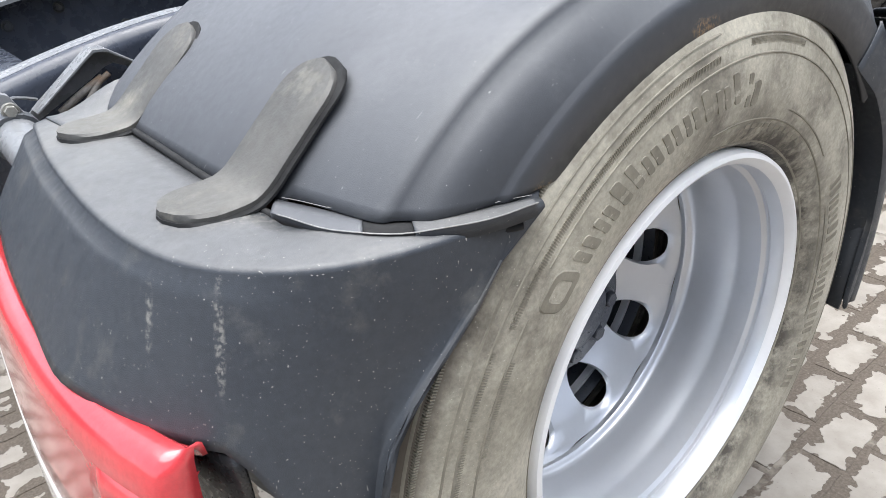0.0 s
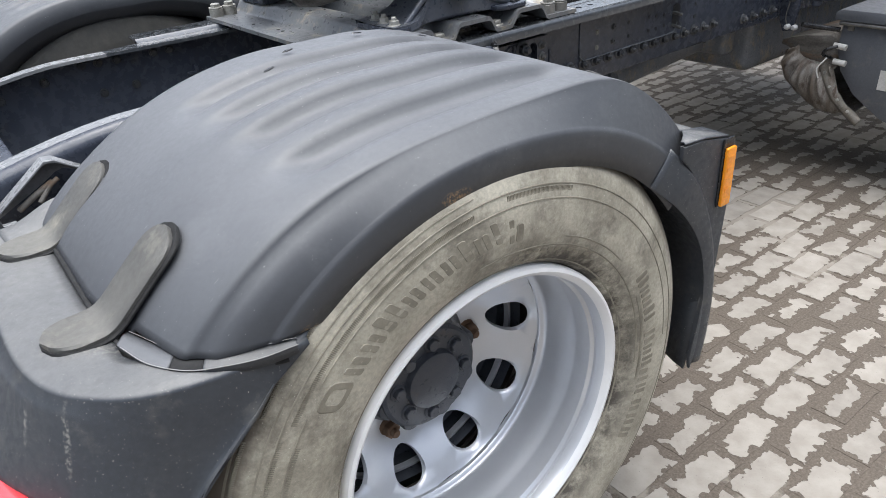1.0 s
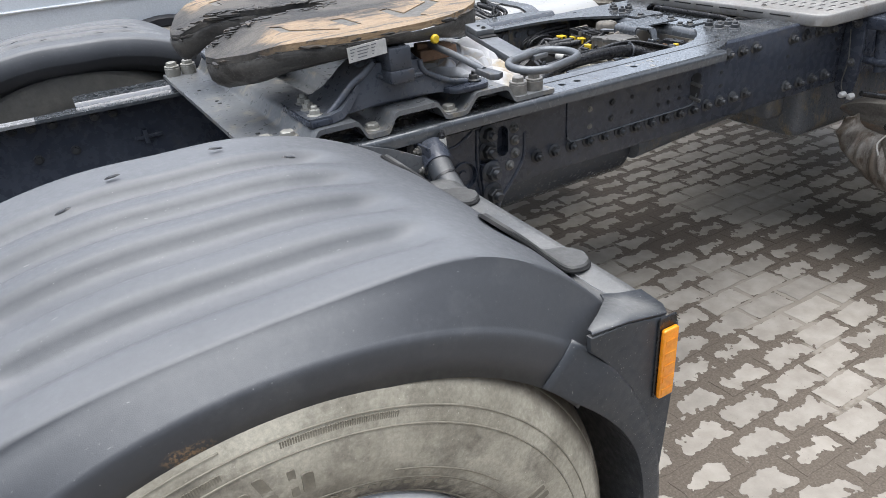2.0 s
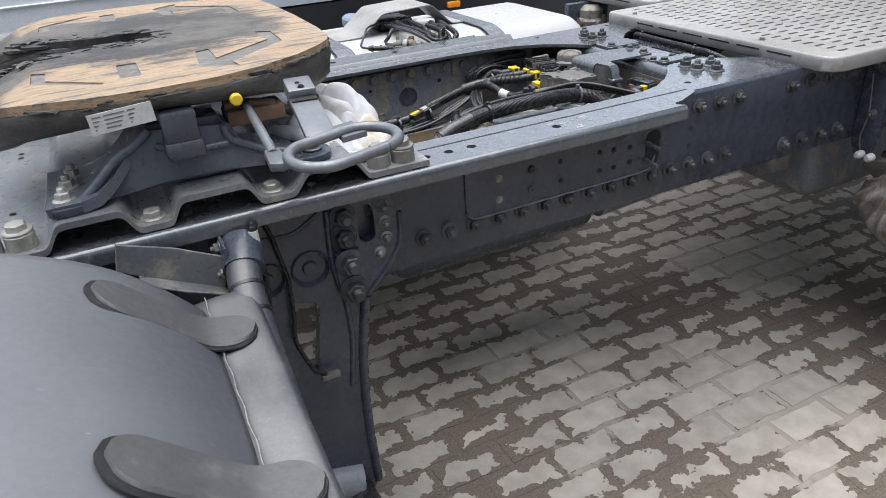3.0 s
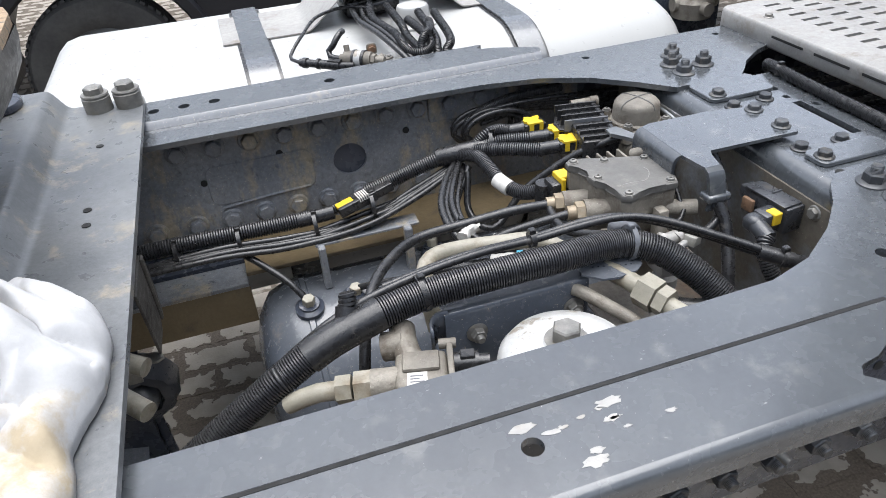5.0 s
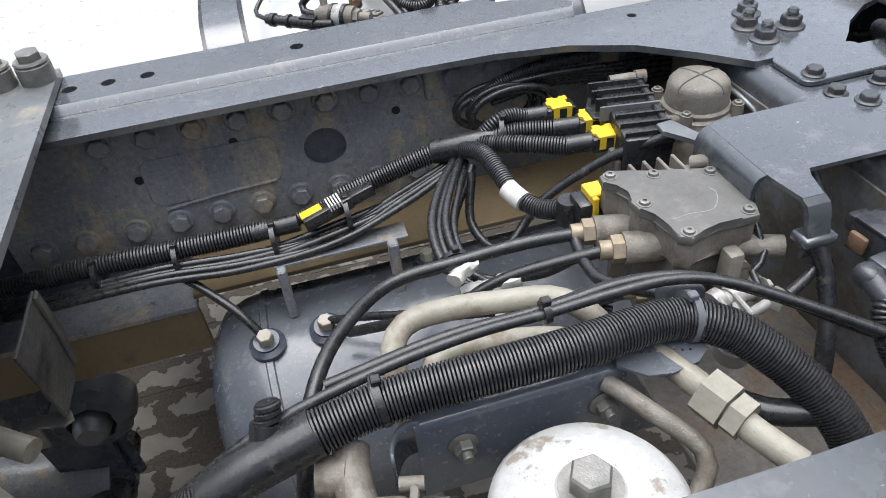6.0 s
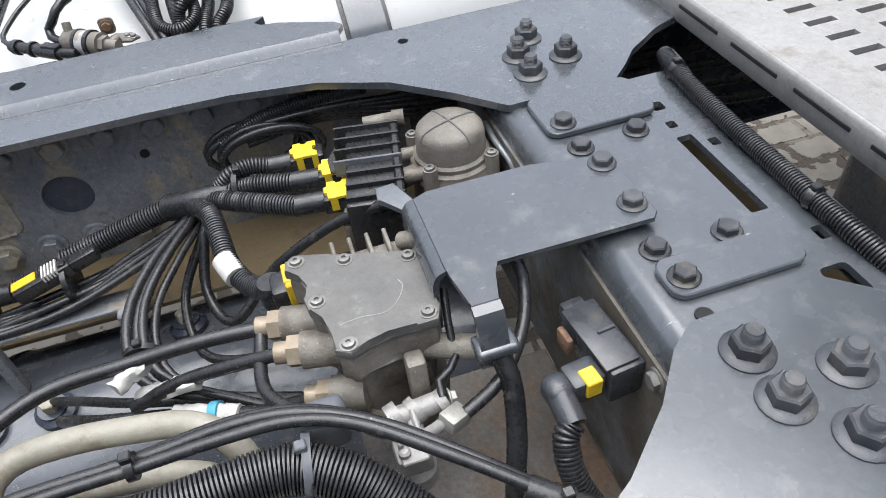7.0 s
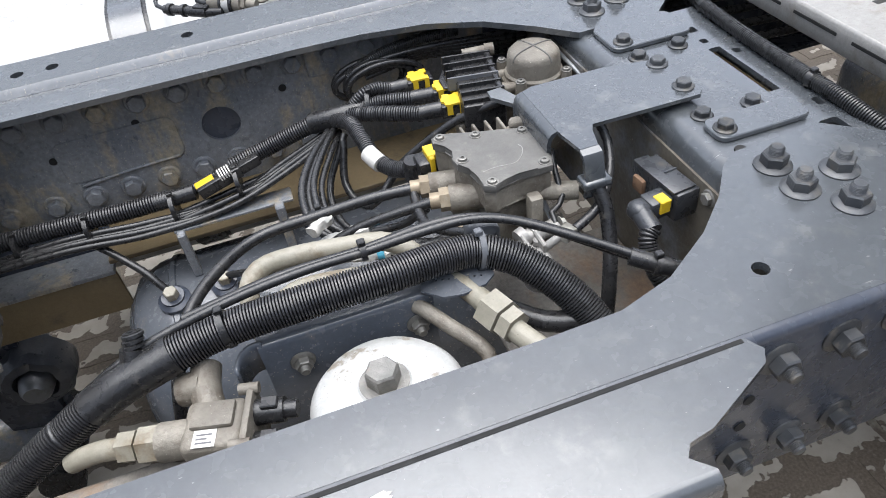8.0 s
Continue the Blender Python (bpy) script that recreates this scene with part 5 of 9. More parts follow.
    lathe(bm, [(0.139, 0.955), (0.138, 0.975), (0.126, 0.990), (0.116, 1.020), (0.113, 1.040), (0.106, 1.046), (0.090, 1.047), (0.064, 1.047), (0.060, 1.060), (0.050, 1.064), (0.0, 1.066)], ax, 48)
    hub = part("hub", bm, M["hub"], th, "dark grey hub with cover bolts")
    for k in range(8):
        turn = ax @ Matrix.Rotation(radians((-5 - 45 * k) if s < 0 else (185 + 45 * k)), 4, "Z")
        shared("hub_bolt", bolt_mesh("head", "hub"), turn @ Matrix.Translation((0.080, 0, 1.0465)) @ Matrix.Scale(0.0135, 4), hub)
        # scalloped lugs of the hub flange
        bm = bmesh.new()
        lathe(bm, [(0.024, 0.985), (0.024, 1.030), (0.021, 1.036), (0.0, 1.037)], turn @ Matrix.Rotation(radians(22), 4, "Z") @ Matrix.Translation((0.103, 0, 0)), 16)
        part("lug", bm, M["hub"], hub)
    for k in range(10):
        m = ax @ Matrix.Rotation(2 * math.pi * (k - 0.11) / 10, 4, "Z") @ Matrix.Translation((0.1655, 0, 0.957)) @ Matrix.Scale(0.0185, 4)
        shared("wheel_nut", bolt_mesh("nut", "rust" if k in (0, 7) else "hub"), m, th)
    # inner tyre of the pair
    bm = bmesh.new()
    lathe(bm, [(0.30, 0.90), (0.36, 0.925), (0.43, 0.925), (0.48, 0.905), (0.502, 0.88), (TR - 0.002, 0.80), (TR - 0.002, 0.70), (0.49, 0.635), (0.43, 0.615), (0.34, 0.62), (0.30, 0.65)], ax, 72)
    part("inner_tyre", bm, M["tread"], th)
    return th


wheel(-1, "truck rear wheel with dusty tyre and silver deep-dish rim")
wheel(1, "truck rear wheel under the opposite mudguard")


# ---- mudguards ----
GX, GZ = -0.133, 0.480
TH_X = [10, 38, 52, 69, 90, 108, 120, 131, 144]
R_TOP = [0.630, 0.652, 0.655, 0.634, 0.609, 0.632, 0.652, 0.668, 0.691]


def guard_top(a):
    return interp(a, TH_X, R_TOP)


def guard_shoulder(a):
    return interp(a, [38, 60, 68, 75, 85, 96, 108, 120, 130, 144], [0.638, 0.641, 0.633, 0.606, 0.587, 0.584, 0.600, 0.628, 0.641, 0.652])


def guard_bend(a):
    return interp(a, [20, 45, 66, 83, 91, 97, 112, 131, 136, 144], [0.552, 0.568, 0.558, 0.551, 0.553, 0.556, 0.568, 0.580, 0.580, 0.578])


def guard_lip(a):
    return interp(a, [20, 45, 90, 112, 124, 134, 144], [0.500, 0.500, 0.497, 0.508, 0.526, 0.543, 0.552])


def smooth_angle(f, a):
    return (f(a - 6) + 2 * f(a - 3) + 3 * f(a) + 2 * f(a + 3) + f(a + 6)) / 9


@functools.lru_cache(maxsize=None)
def guard_section(a):
    """Cross-section at angle a, inner edge to outer lip: (y, radius). Grooved crown, sloping shoulder, upright lip."""
    rt, rs, rb, rl = (smooth_angle(f, a) for f in (guard_top, guard_shoulder, guard_bend, guard_lip))
    pts = [(-0.655, rt - 0.112), (-0.632, rt - 0.085), (-0.612, rt - 0.060), (-0.610, rt - 0.056), (-0.616, rt - 0.030), (-0.622, rt - 0.010), (-0.630, rt - 0.003)]
    fade = smoothstep(64, 71, a) * (1 - smoothstep(113, 120, a))
    y = -0.65
    while y > -1.199:
        u = max(0.0, (-0.96 - y) / 0.245)
        groove = sum(math.exp(-(abs(y + c) / 0.030) ** 4) for c in (0.775, 0.888, 1.001, 1.114))
        pts.append((y, rt - (rt - rs) * u ** 1.12 - 0.020 * fade * groove))
        y -= 0.0075
    y0, r0 = -1.2035, rs - 0.0006
    # towards the rear corner the shoulder swells outward, so that the steep band narrows
    run = smoothstep(112, 138, a)
    for t in (0.0, 0.04, 0.12, 0.3, 0.5, 0.7, 0.88, 0.96, 1.0):
        swell = 4 * t * (1 - t) * run
        pts.append((y0 - 0.0435 * t - 0.005 * swell, r0 + (rb - r0) * t + 0.010 * swell))
    for _ in range(int(10 * smoothstep(104, 126, a)) + 1):
        pts[8:-5] = [pts[i] if i < len(pts) - 22 else (pts[i][0], (pts[i - 1][1] + 2 * pts[i][1] + pts[i + 1][1]) / 4) for i in range(8, len(pts) - 5)]
    pts += [(-1.2505, rb - 0.003), (-1.2525, rb - 0.008), (-1.2535, rb - 0.016), (-1.2530, (rb + rl) / 2 - 0.002), (-1.2510, rl - 0.005)]
    return pts


def polar(a, r, y, s):
    return (GX + r * math.cos(radians(a)), s * -y, GZ + r * math.sin(radians(a)))


def thick(ob, t, offset=-1):
    md = ob.modifiers.new("thickness", "SOLIDIFY")
    md.thickness, md.offset = t, offset
    return ob


def strap(bm, path, y, w, lift, s, th=0.007, cut=0.0):
    """A rubber strap: a rounded strip that follows (x, z) points at mid-line y."""
    pts, length = spline([(x, 0, z) for x, z in path], 34)
    rows_lo, rows_hi = [], []
    for i, q in enumerate(pts):
        t = (pts[min(i + 1, 33)] - pts[max(i - 1, 0)]).normalized()
        nrm = Vector((-t.z, 0, t.x))
        if nrm.z < 0:
            nrm = -nrm
        d = min(i, 33 - i) / 33 * length
        hw = w * math.sqrt(max(0.0, 1 - (1 - min(1, d / w)) ** 2)) if d < w else w
        hw = max(hw, 0.004) + cut
        for rows, h in ((rows_lo, lift - 0.004), (rows_hi, lift + th)):
            rows.append([q + nrm * (h - (0.003 if abs(k) == 1 and rows is rows_hi else 0)) + Vector((0, s * -(y + k * hw), 0)) for k in (-1, -0.9, -0.5, 0, 0.5, 0.9, 1)])
    for rows in (rows_hi, rows_lo):
        shell(bm, [[tuple(p) for p in r] for r in rows])
    bmesh.ops.remove_doubles(bm, verts=bm.verts, dist=0.0001)
    bm.edges.ensure_lookup_table()
    edges = [e for e in bm.edges if e.is_boundary]
    bmesh.ops.bridge_loops(bm, edges=edges)


def mudguard(side, label):
    s = side
    th = thing("mudguard", (GX, s * 0.95, 0.35), label, "mudguard", "rear mudguards")
    bm = bmesh.new()
    rows = []
    base = guard_section(90)
    ends = []
    for i, (y0, _) in enumerate(base):
        end = 144.0
        if y0 < -1.09:
            # the lower edge runs level above the shelf
            for _ in range(10):
                end = min(144.0, 180 - math.degrees(math.asin(0.407 / guard_section(end)[i][1])))
        ends.append(end)
    for k in range(97):
        row = []
        for i, end in enumerate(ends):
            a = 38 + (end - 38) * k / 96
            y, r = guard_section(a)[i]
            row.append(polar(a, r, y, s))
        rows.append(row)
    shell(bm, rows)
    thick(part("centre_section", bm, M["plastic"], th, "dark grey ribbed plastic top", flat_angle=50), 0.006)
    # fixing bolts on the top and small moulded slots
    for a, y in ((104, -0.80), (97, -0.72), (74, -0.80), (82, -0.70)):
        r = smooth_angle(guard_top, a) + 0.006
        m = Matrix.Translation(polar(a, r, y, s)) @ Matrix.Rotation(radians(90 - a), 4, "Y") @ Matrix.Diagonal((0.012, 0.005, 0.003, 1))
        bm = bmesh.new()
        lathe(bm, [(0, 0), (1, 0), (0.8, 0.6), (0, 0.9)], m, 14)
        part("fixing_bolt", bm, M["black"], th)

    # rear section: shelf with a rounded corner, side and rear walls
    ZS = 0.884
    plan = [(-0.500, -1.262), (-0.560, -1.258), (-0.640, -1.245), (-0.700, -1.222), (-0.745, -1.185), (-0.778, -1.138), (-0.797, -1.07), (-0.803, -0.98), (-0.800, -0.87), (-0.790, -0.74), (-0.770, -0.60)]
    curve, _ = spline([(x, y, 0) for x, y in plan], 48)
    bm = bmesh.new()
    rows = []
    for i, q in enumerate(curve):
        t = (curve[min(i + 1, 47)] - curve[max(i - 1, 0)]).normalized()
        nrm = Vector((t.y, -t.x, 0))
        if nrm.x * (q.x + 0.45) + nrm.y * (q.y + 0.9) < 0:
            nrm = -nrm
        f = i / 47
        zb = interp(f, [0, 0.19, 0.25, 0.29, 0.33, 0.46, 0.54, 0.62, 1.0], [0.42, 0.44, 0.52, 0.67, 0.735, 0.752, 0.758, 0.768, 0.78])
        row = []
        # shelf edge, rolled over, then the wall leaning outward on its way down
        seam_x = -0.690 + 0.16 * smoothstep(-1.13, -1.265, q.y)
        inner = Vector((max(seam_x, q.x + 0.02), max(min(q.y, -0.60), -1.238), 0))
        for k in range(5):
            p = inner.lerp(q - nrm * 0.008, k / 4)
            row.append((p.x, p.y, ZS - 0.004 + 0.004 * math.sin(math.pi * k / 4)))
        for ang in (20, 45, 70, 90):
            p = q - nrm * 0.008 + nrm * 0.008 * math.sin(radians(ang))
            row.append((p.x, p.y, ZS - 0.011 + 0.007 * math.cos(radians(ang))))
        lean = interp(f, [0, 0.20, 0.30, 0.38, 0.52, 1.0], [0.02, 0.08, 0.30, 0.42, 0.66, 0.72])
        for k in range(1, 15):
            z = ZS - 0.011 - (ZS - 0.011 - zb) * k / 14
            out = lean * (ZS - z) * (1.0 - 0.25 * (ZS - z))
            p = q + nrm * out
            # the front border follows the tyre
            if p.y < -1.15:
                rim_r = 0.548 + 0.052 * smoothstep(0.84, 0.70, z)
                lim = GX - math.sqrt(max(0.0, rim_r ** 2 - (z - GZ - 0.012) ** 2))
                p.x = min(p.x, lim) if p.x > lim else p.x
            row.append((p.x, p.y, z))
        rows.append([(x, s * -y, z) for x, y, z in row])
    shell(bm, rows)
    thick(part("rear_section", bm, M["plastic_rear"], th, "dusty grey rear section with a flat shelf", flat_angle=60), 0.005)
    # dark joint between the sections
    bm = bmesh.new()
    tube(bm, [(-0.688, s * 0.63, 0.880), (-0.690, s * 0.80, 0.884), (-0.690, s * 1.06, 0.880), (-0.668, s * 1.15, 0.874), (-0.630, s * 1.205, 0.870), (-0.57, s * 1.245, 0.866), (-0.53, s * 1.262, 0.866)], 0.0042, 8)
    part("joint", bm, M["gap"], th)
    # strip between the guard's lower edge and the shelf, broken open at one place
    up = [(-0.672, 1.085), (-0.655, 1.134), (-0.638, 1.178), (-0.620, 1.199), (-0.601, 1.2225), (-0.576, 1.2345), (-0.545, 1.247), (-0.514, 1.2585)]
    low = [(-0.690, 1.108), (-0.676, 1.166), (-0.657, 1.204), (-0.634, 1.229), (-0.606, 1.2465), (-0.580, 1.2575), (-0.552, 1.266), (-0.518, 1.270)]
    upper, _ = spline([(x, y, 0) for x, y in up], 60)
    lower, _ = spline([(x, y, 0) for x, y in low], 60)
    for name, k0, k1, z, mat in (("joint_strip", 0, 24, 0.8862, "plastic"), ("joint_gap", 23, 34, 0.8856, "gap"), ("joint_lip", 33, 60, 0.8870, "plastic_rear")):
        bm = bmesh.new()
        shell(bm, [[(upper[k].x, s * upper[k].y, z - 0.001), (upper[k].x * 0.5 + lower[k].x * 0.5, s * (upper[k].y + lower[k].y) / 2, z), (lower[k].x, s * lower[k].y, z - 0.001), (lower[k].x, s * lower[k].y, z - 0.014)] for k in range(k0, k1)])
        thick(part(name, bm, M[mat], th, {"joint_gap": "open dark gap in the joint", "joint_lip": "grey plastic lip of the joint"}.get(name, "")), 0.002)
    for pts, z0, z1, r in ((lower, 0.8855, 0.8862, 0.0007), (upper, 0.8882, 0.8885, 0.0004)):
        bm = bmesh.new()
        tube(bm, [(q.x, s * q.y, z0 + (z1 - z0) * k / 59 + 0.0004 * math.sin(k * 1.7)) for k, q in enumerate(pts)][2::3], r, 5)
        part("worn_edge", bm, M["alu"], th, "pale worn edge of the joint")

    # sloping inner corner that joins the shelf to the crown
    bm = bmesh.new()
    rows = []
    for k in range(9):
        f = k / 8
        x = -0.752 + 0.110 * f
        zt = 0.885 + 0.032 * smoothstep(0.1, 1.0, f)
        rows.append([(x, s * (0.600 + 0.012 * f), zt - 0.05), (x, s * (0.602 + 0.012 * f), zt - 0.004), (x, s * (0.606 + 0.012 * f), zt), (x + 0.002, s * 0.635, zt - 0.007 * f), (x + 0.004, s * 0.668, 0.8855), (x + 0.004, s * 0.69, 0.881)])
    shell(bm, rows)
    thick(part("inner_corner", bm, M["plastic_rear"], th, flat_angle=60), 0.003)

    # straps at the rear and the front joint
    for y in (-0.720, -1.044):
        path = [(-0.572, 0.983), (-0.605, 0.956), (-0.645, 0.920), (-0.682, 0.889), (-0.715, 0.883), (-0.765, 0.884)]
        bm = bmesh.new()
        strap(bm, path, y, 0.043, 0.004, s, 0.005)
        part("strap", bm, M["strap_dusty"], th, "dusty grey rubber latch strap")
        bm = bmesh.new()
        strap(bm, [(-0.566, 0.9875)] + path[1:-1] + [(-0.7665, 0.884)], y - 0.001, 0.043, 0.001, s, 0.0015, 0.003)
        part("strap_recess", bm, M["gap"], th)
    for y in (-0.722, -1.052):
        path = [(0.246, 1.010), (0.285, 0.974), (0.325, 0.934), (0.362, 0.900), (0.392, 0.888), (0.436, 0.884)]
        bm = bmesh.new()
        strap(bm, path, y, 0.040, 0.005, s, 0.005)
        part("strap", bm, M["rubber_strap"], th, "grey rubber latch strap")
        bm = bmesh.new()
        strap(bm, [(0.241, 1.0145)] + path[1:-1] + [(0.4385, 0.884)], y - 0.001, 0.040, 0.004, s, 0.0015, 0.0024)
        part("strap_recess", bm, M["gap"], th)

    # front section: shelf, wall and side cheek
    bm = bmesh.new()
    rows = []
    for k in range(25):
        y = -0.60 - 0.655 * k / 24
        c = smoothstep(-1.16, -1.255, y)
        xe = 0.462 - 0.024 * c - 0.016 * (k / 24)
        rows.append([(0.366 - 0.02 * c, -s * y, 0.880 + 0.004 * c), (0.40, -s * y, 0.884), (xe - 0.03, -s * y, 0.884), (xe - 0.010, -s * y, 0.879), (xe, -s * y, 0.866), (xe + 0.004, -s * y, 0.80),
                     (xe - 0.006, -s * y, 0.60), (xe - 0.026, -s * y, 0.46), (xe - 0.048, -s * y, 0.345)])
    shell(bm, rows)
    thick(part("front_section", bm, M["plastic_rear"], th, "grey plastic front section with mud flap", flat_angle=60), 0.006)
    bm = bmesh.new()
    cheek = [(0.262, 0.914), (0.330, 0.908), (0.405, 0.892), (0.434, 0.872), (0.434, 0.745), (0.424, 0.60), (0.404, 0.46), (0.392, 0.39), (0.380, 0.345), (0.372, 0.38), (0.385, 0.46), (0.402, 0.56), (0.398, 0.64), (0.380, 0.72), (0.350, 0.79), (0.305, 0.846), (0.264, 0.888)]
    prism(bm, cheek, "y", s * 1.256, s * 1.266, 0.003)
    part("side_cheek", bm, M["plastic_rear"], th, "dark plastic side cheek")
    bm = bmesh.new()
    seam = [(0.383 - 0.020 * smoothstep(-1.16, -1.255, y) + 0.0012 * math.sin(y * 90), -s * y, 0.8870 + 0.004 * smoothstep(-1.16, -1.255, y)) for y in [-0.60 - 0.64 * k / 40 for k in range(41)]]
    tube(bm, seam, 0.0009, 6)
    part("worn_edge", bm, M["flange_tail"], th, "pale worn edge of the joint")
    bm = bmesh.new()
    rows = []
    for k in range(31):
        a = 49 - 62 * k / 30
        f = k / 30
        rl, rb = 0.499 + 0.034 * smoothstep(0.0, 0.55, f), 0.567 - 0.012 * f
        step = 0.0130 * (1 - smoothstep(0.0, 0.16, f))
        rows.append([polar(a, r, y + step, s) for y, r in ((-1.2665, rb + 0.006), (-1.2680, rb), (-1.2690, (rb + rl) / 2), (-1.2675, rl + 0.002), (-1.2655, rl - 0.003), (-1.245, rl), (-1.10, rl + 0.004))])
    shell(bm, rows)
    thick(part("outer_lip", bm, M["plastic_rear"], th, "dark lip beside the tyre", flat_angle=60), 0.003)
    # corner between the guard's end, the shelf and the cheek
    bm = bmesh.new()
    shell(bm, [[(0.372, s * 1.165, 0.8875), (0.356, s * 1.19, 0.897), (0.334, s * 1.21, 0.910), (0.300, s * 1.236, 0.918), (0.264, s * 1.2565, 0.919)],
               [(0.395, s * 1.18, 0.8880), (0.388, s * 1.212, 0.8905), (0.374, s * 1.230, 0.896), (0.340, s * 1.250, 0.908), (0.266, s * 1.2615, 0.919)],
               [(0.432, s * 1.19, 0.8860), (0.426, s * 1.24, 0.8870), (0.405, s * 1.2660, 0.8945), (0.330, s * 1.2665, 0.9105), (0.264, s * 1.2665, 0.9165)]])
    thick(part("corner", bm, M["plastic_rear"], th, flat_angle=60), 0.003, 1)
    # marker lamp
    bm = bmesh.new()
    prism(bm, rounded(0.388, 0.424, 0.748, 0.894, 0.006), "y", s * 1.2665, s * 1.2705, 0.0015, 1)
    lamp = part("marker_lamp", bm, M["black"], th, "black marker lamp housing")
    bm = bmesh.new()
    prism(bm, rounded(0.391, 0.421, 0.752, 0.876, 0.004), "y", s * 1.2708, s * 1.2790, 0.003, 2)
    for k in range(5):
        cuboid(bm, 0.395, 0.417, min(s * 1.2785, s * 1.2800), max(s * 1.2785, s * 1.2800), 0.761 + k * 0.022, 0.770 + k * 0.022)
    part("lens", bm, M["amber"], lamp, "amber side marker lens")
    return th


mudguard(-1, "dark grey plastic truck mudguard over the rear wheel")
mudguard(1, "dark grey plastic mudguard over the opposite rear wheel")


# ---- tail lamp and its carrier ----
tail = thing("tail_lamp", (-0.89, -1.0, 0.60), "red and clear truck tail lamp below the mudguard", "tail lamp")
line = [(-0.868, -0.60), (-0.880, -0.80), (-0.882, -0.95), (-0.872, -1.07), (-0.852, -1.16), (-0.828, -1.215), (-0.80, -1.245)]
curve, _ = spline([(x, y, 0) for x, y in line], 40)


def lamp_band(name, z_out, mat, label, f0=0, f1=40, end=0.0):
    bm = bmesh.new()
    rows = []
    for i in range(f0, f1):
        q = curve[i]
        t = (curve[min(i + 1, 39)] - curve[max(i - 1, 0)]).normalized()
        nrm = Vector((t.y, -t.x, 0))
        if nrm.x > 0.3 or nrm.y > 0.3:
            nrm = -nrm
        rows.append([tuple(q + nrm * o + Vector((0, 0, z))) for o, z in z_out])
    if end:
        # rounded end
        for k in (30, 60, 90):
            c, d = math.cos(radians(k)), math.sin(radians(k))
            rows.append([tuple(q + t * end * d + nrm * ((o + 0.03) * (0.35 + 0.65 * c) - 0.03) + Vector((0, 0, z))) for o, z in z_out])
    shell(bm, rows)
    return thick(part(name, bm, mat, tail, label, flat_angle=60), 0.003)


lamp_band("red_lens", [(-0.022, 0.738), (-0.016, 0.750), (-0.004, 0.754), (0.008, 0.750), (0.016, 0.739), (0.021, 0.715), (0.026, 0.675), (0.031, 0.63), (0.035, 0.592)], M["red"], "glossy red lamp lens", f1=35, end=0.016)
lamp_band("clear_lens", [(0.0355, 0.591), (0.038, 0.57), (0.040, 0.545), (0.02, 0.535)], M["clear_lens"], "clear reversing lamp lens", f1=34)
lamp_band("housing", [(-0.034, 0.728), (-0.036, 0.70), (-0.040, 0.52)], M["black"], "black lamp housing", f1=38)
corner = lamp_band("corner_lens", [(0.004, 0.722), (0.020, 0.718), (0.027, 0.70), (0.031, 0.66), (0.036, 0.60)], M["red"], "red corner reflector", f0=29, f1=35, end=0.012)
for k in range(7):
    bm = bmesh.new()
    q, t = curve[33], (curve[35] - curve[31]).normalized()
    nrm = Vector((t.y, -t.x, 0)) if t.y < 0 else Vector((-t.y, t.x, 0))
    cuboid(bm, -0.0008, 0.0008, -0.002, 0.002, -0.045, 0.0, 0, 1, Matrix.Translation(q + nrm * 0.030 + t * (k - 3) * 0.006 + Vector((0, 0, 0.69))))
    part("lens_rib", bm, M["red"], corner)


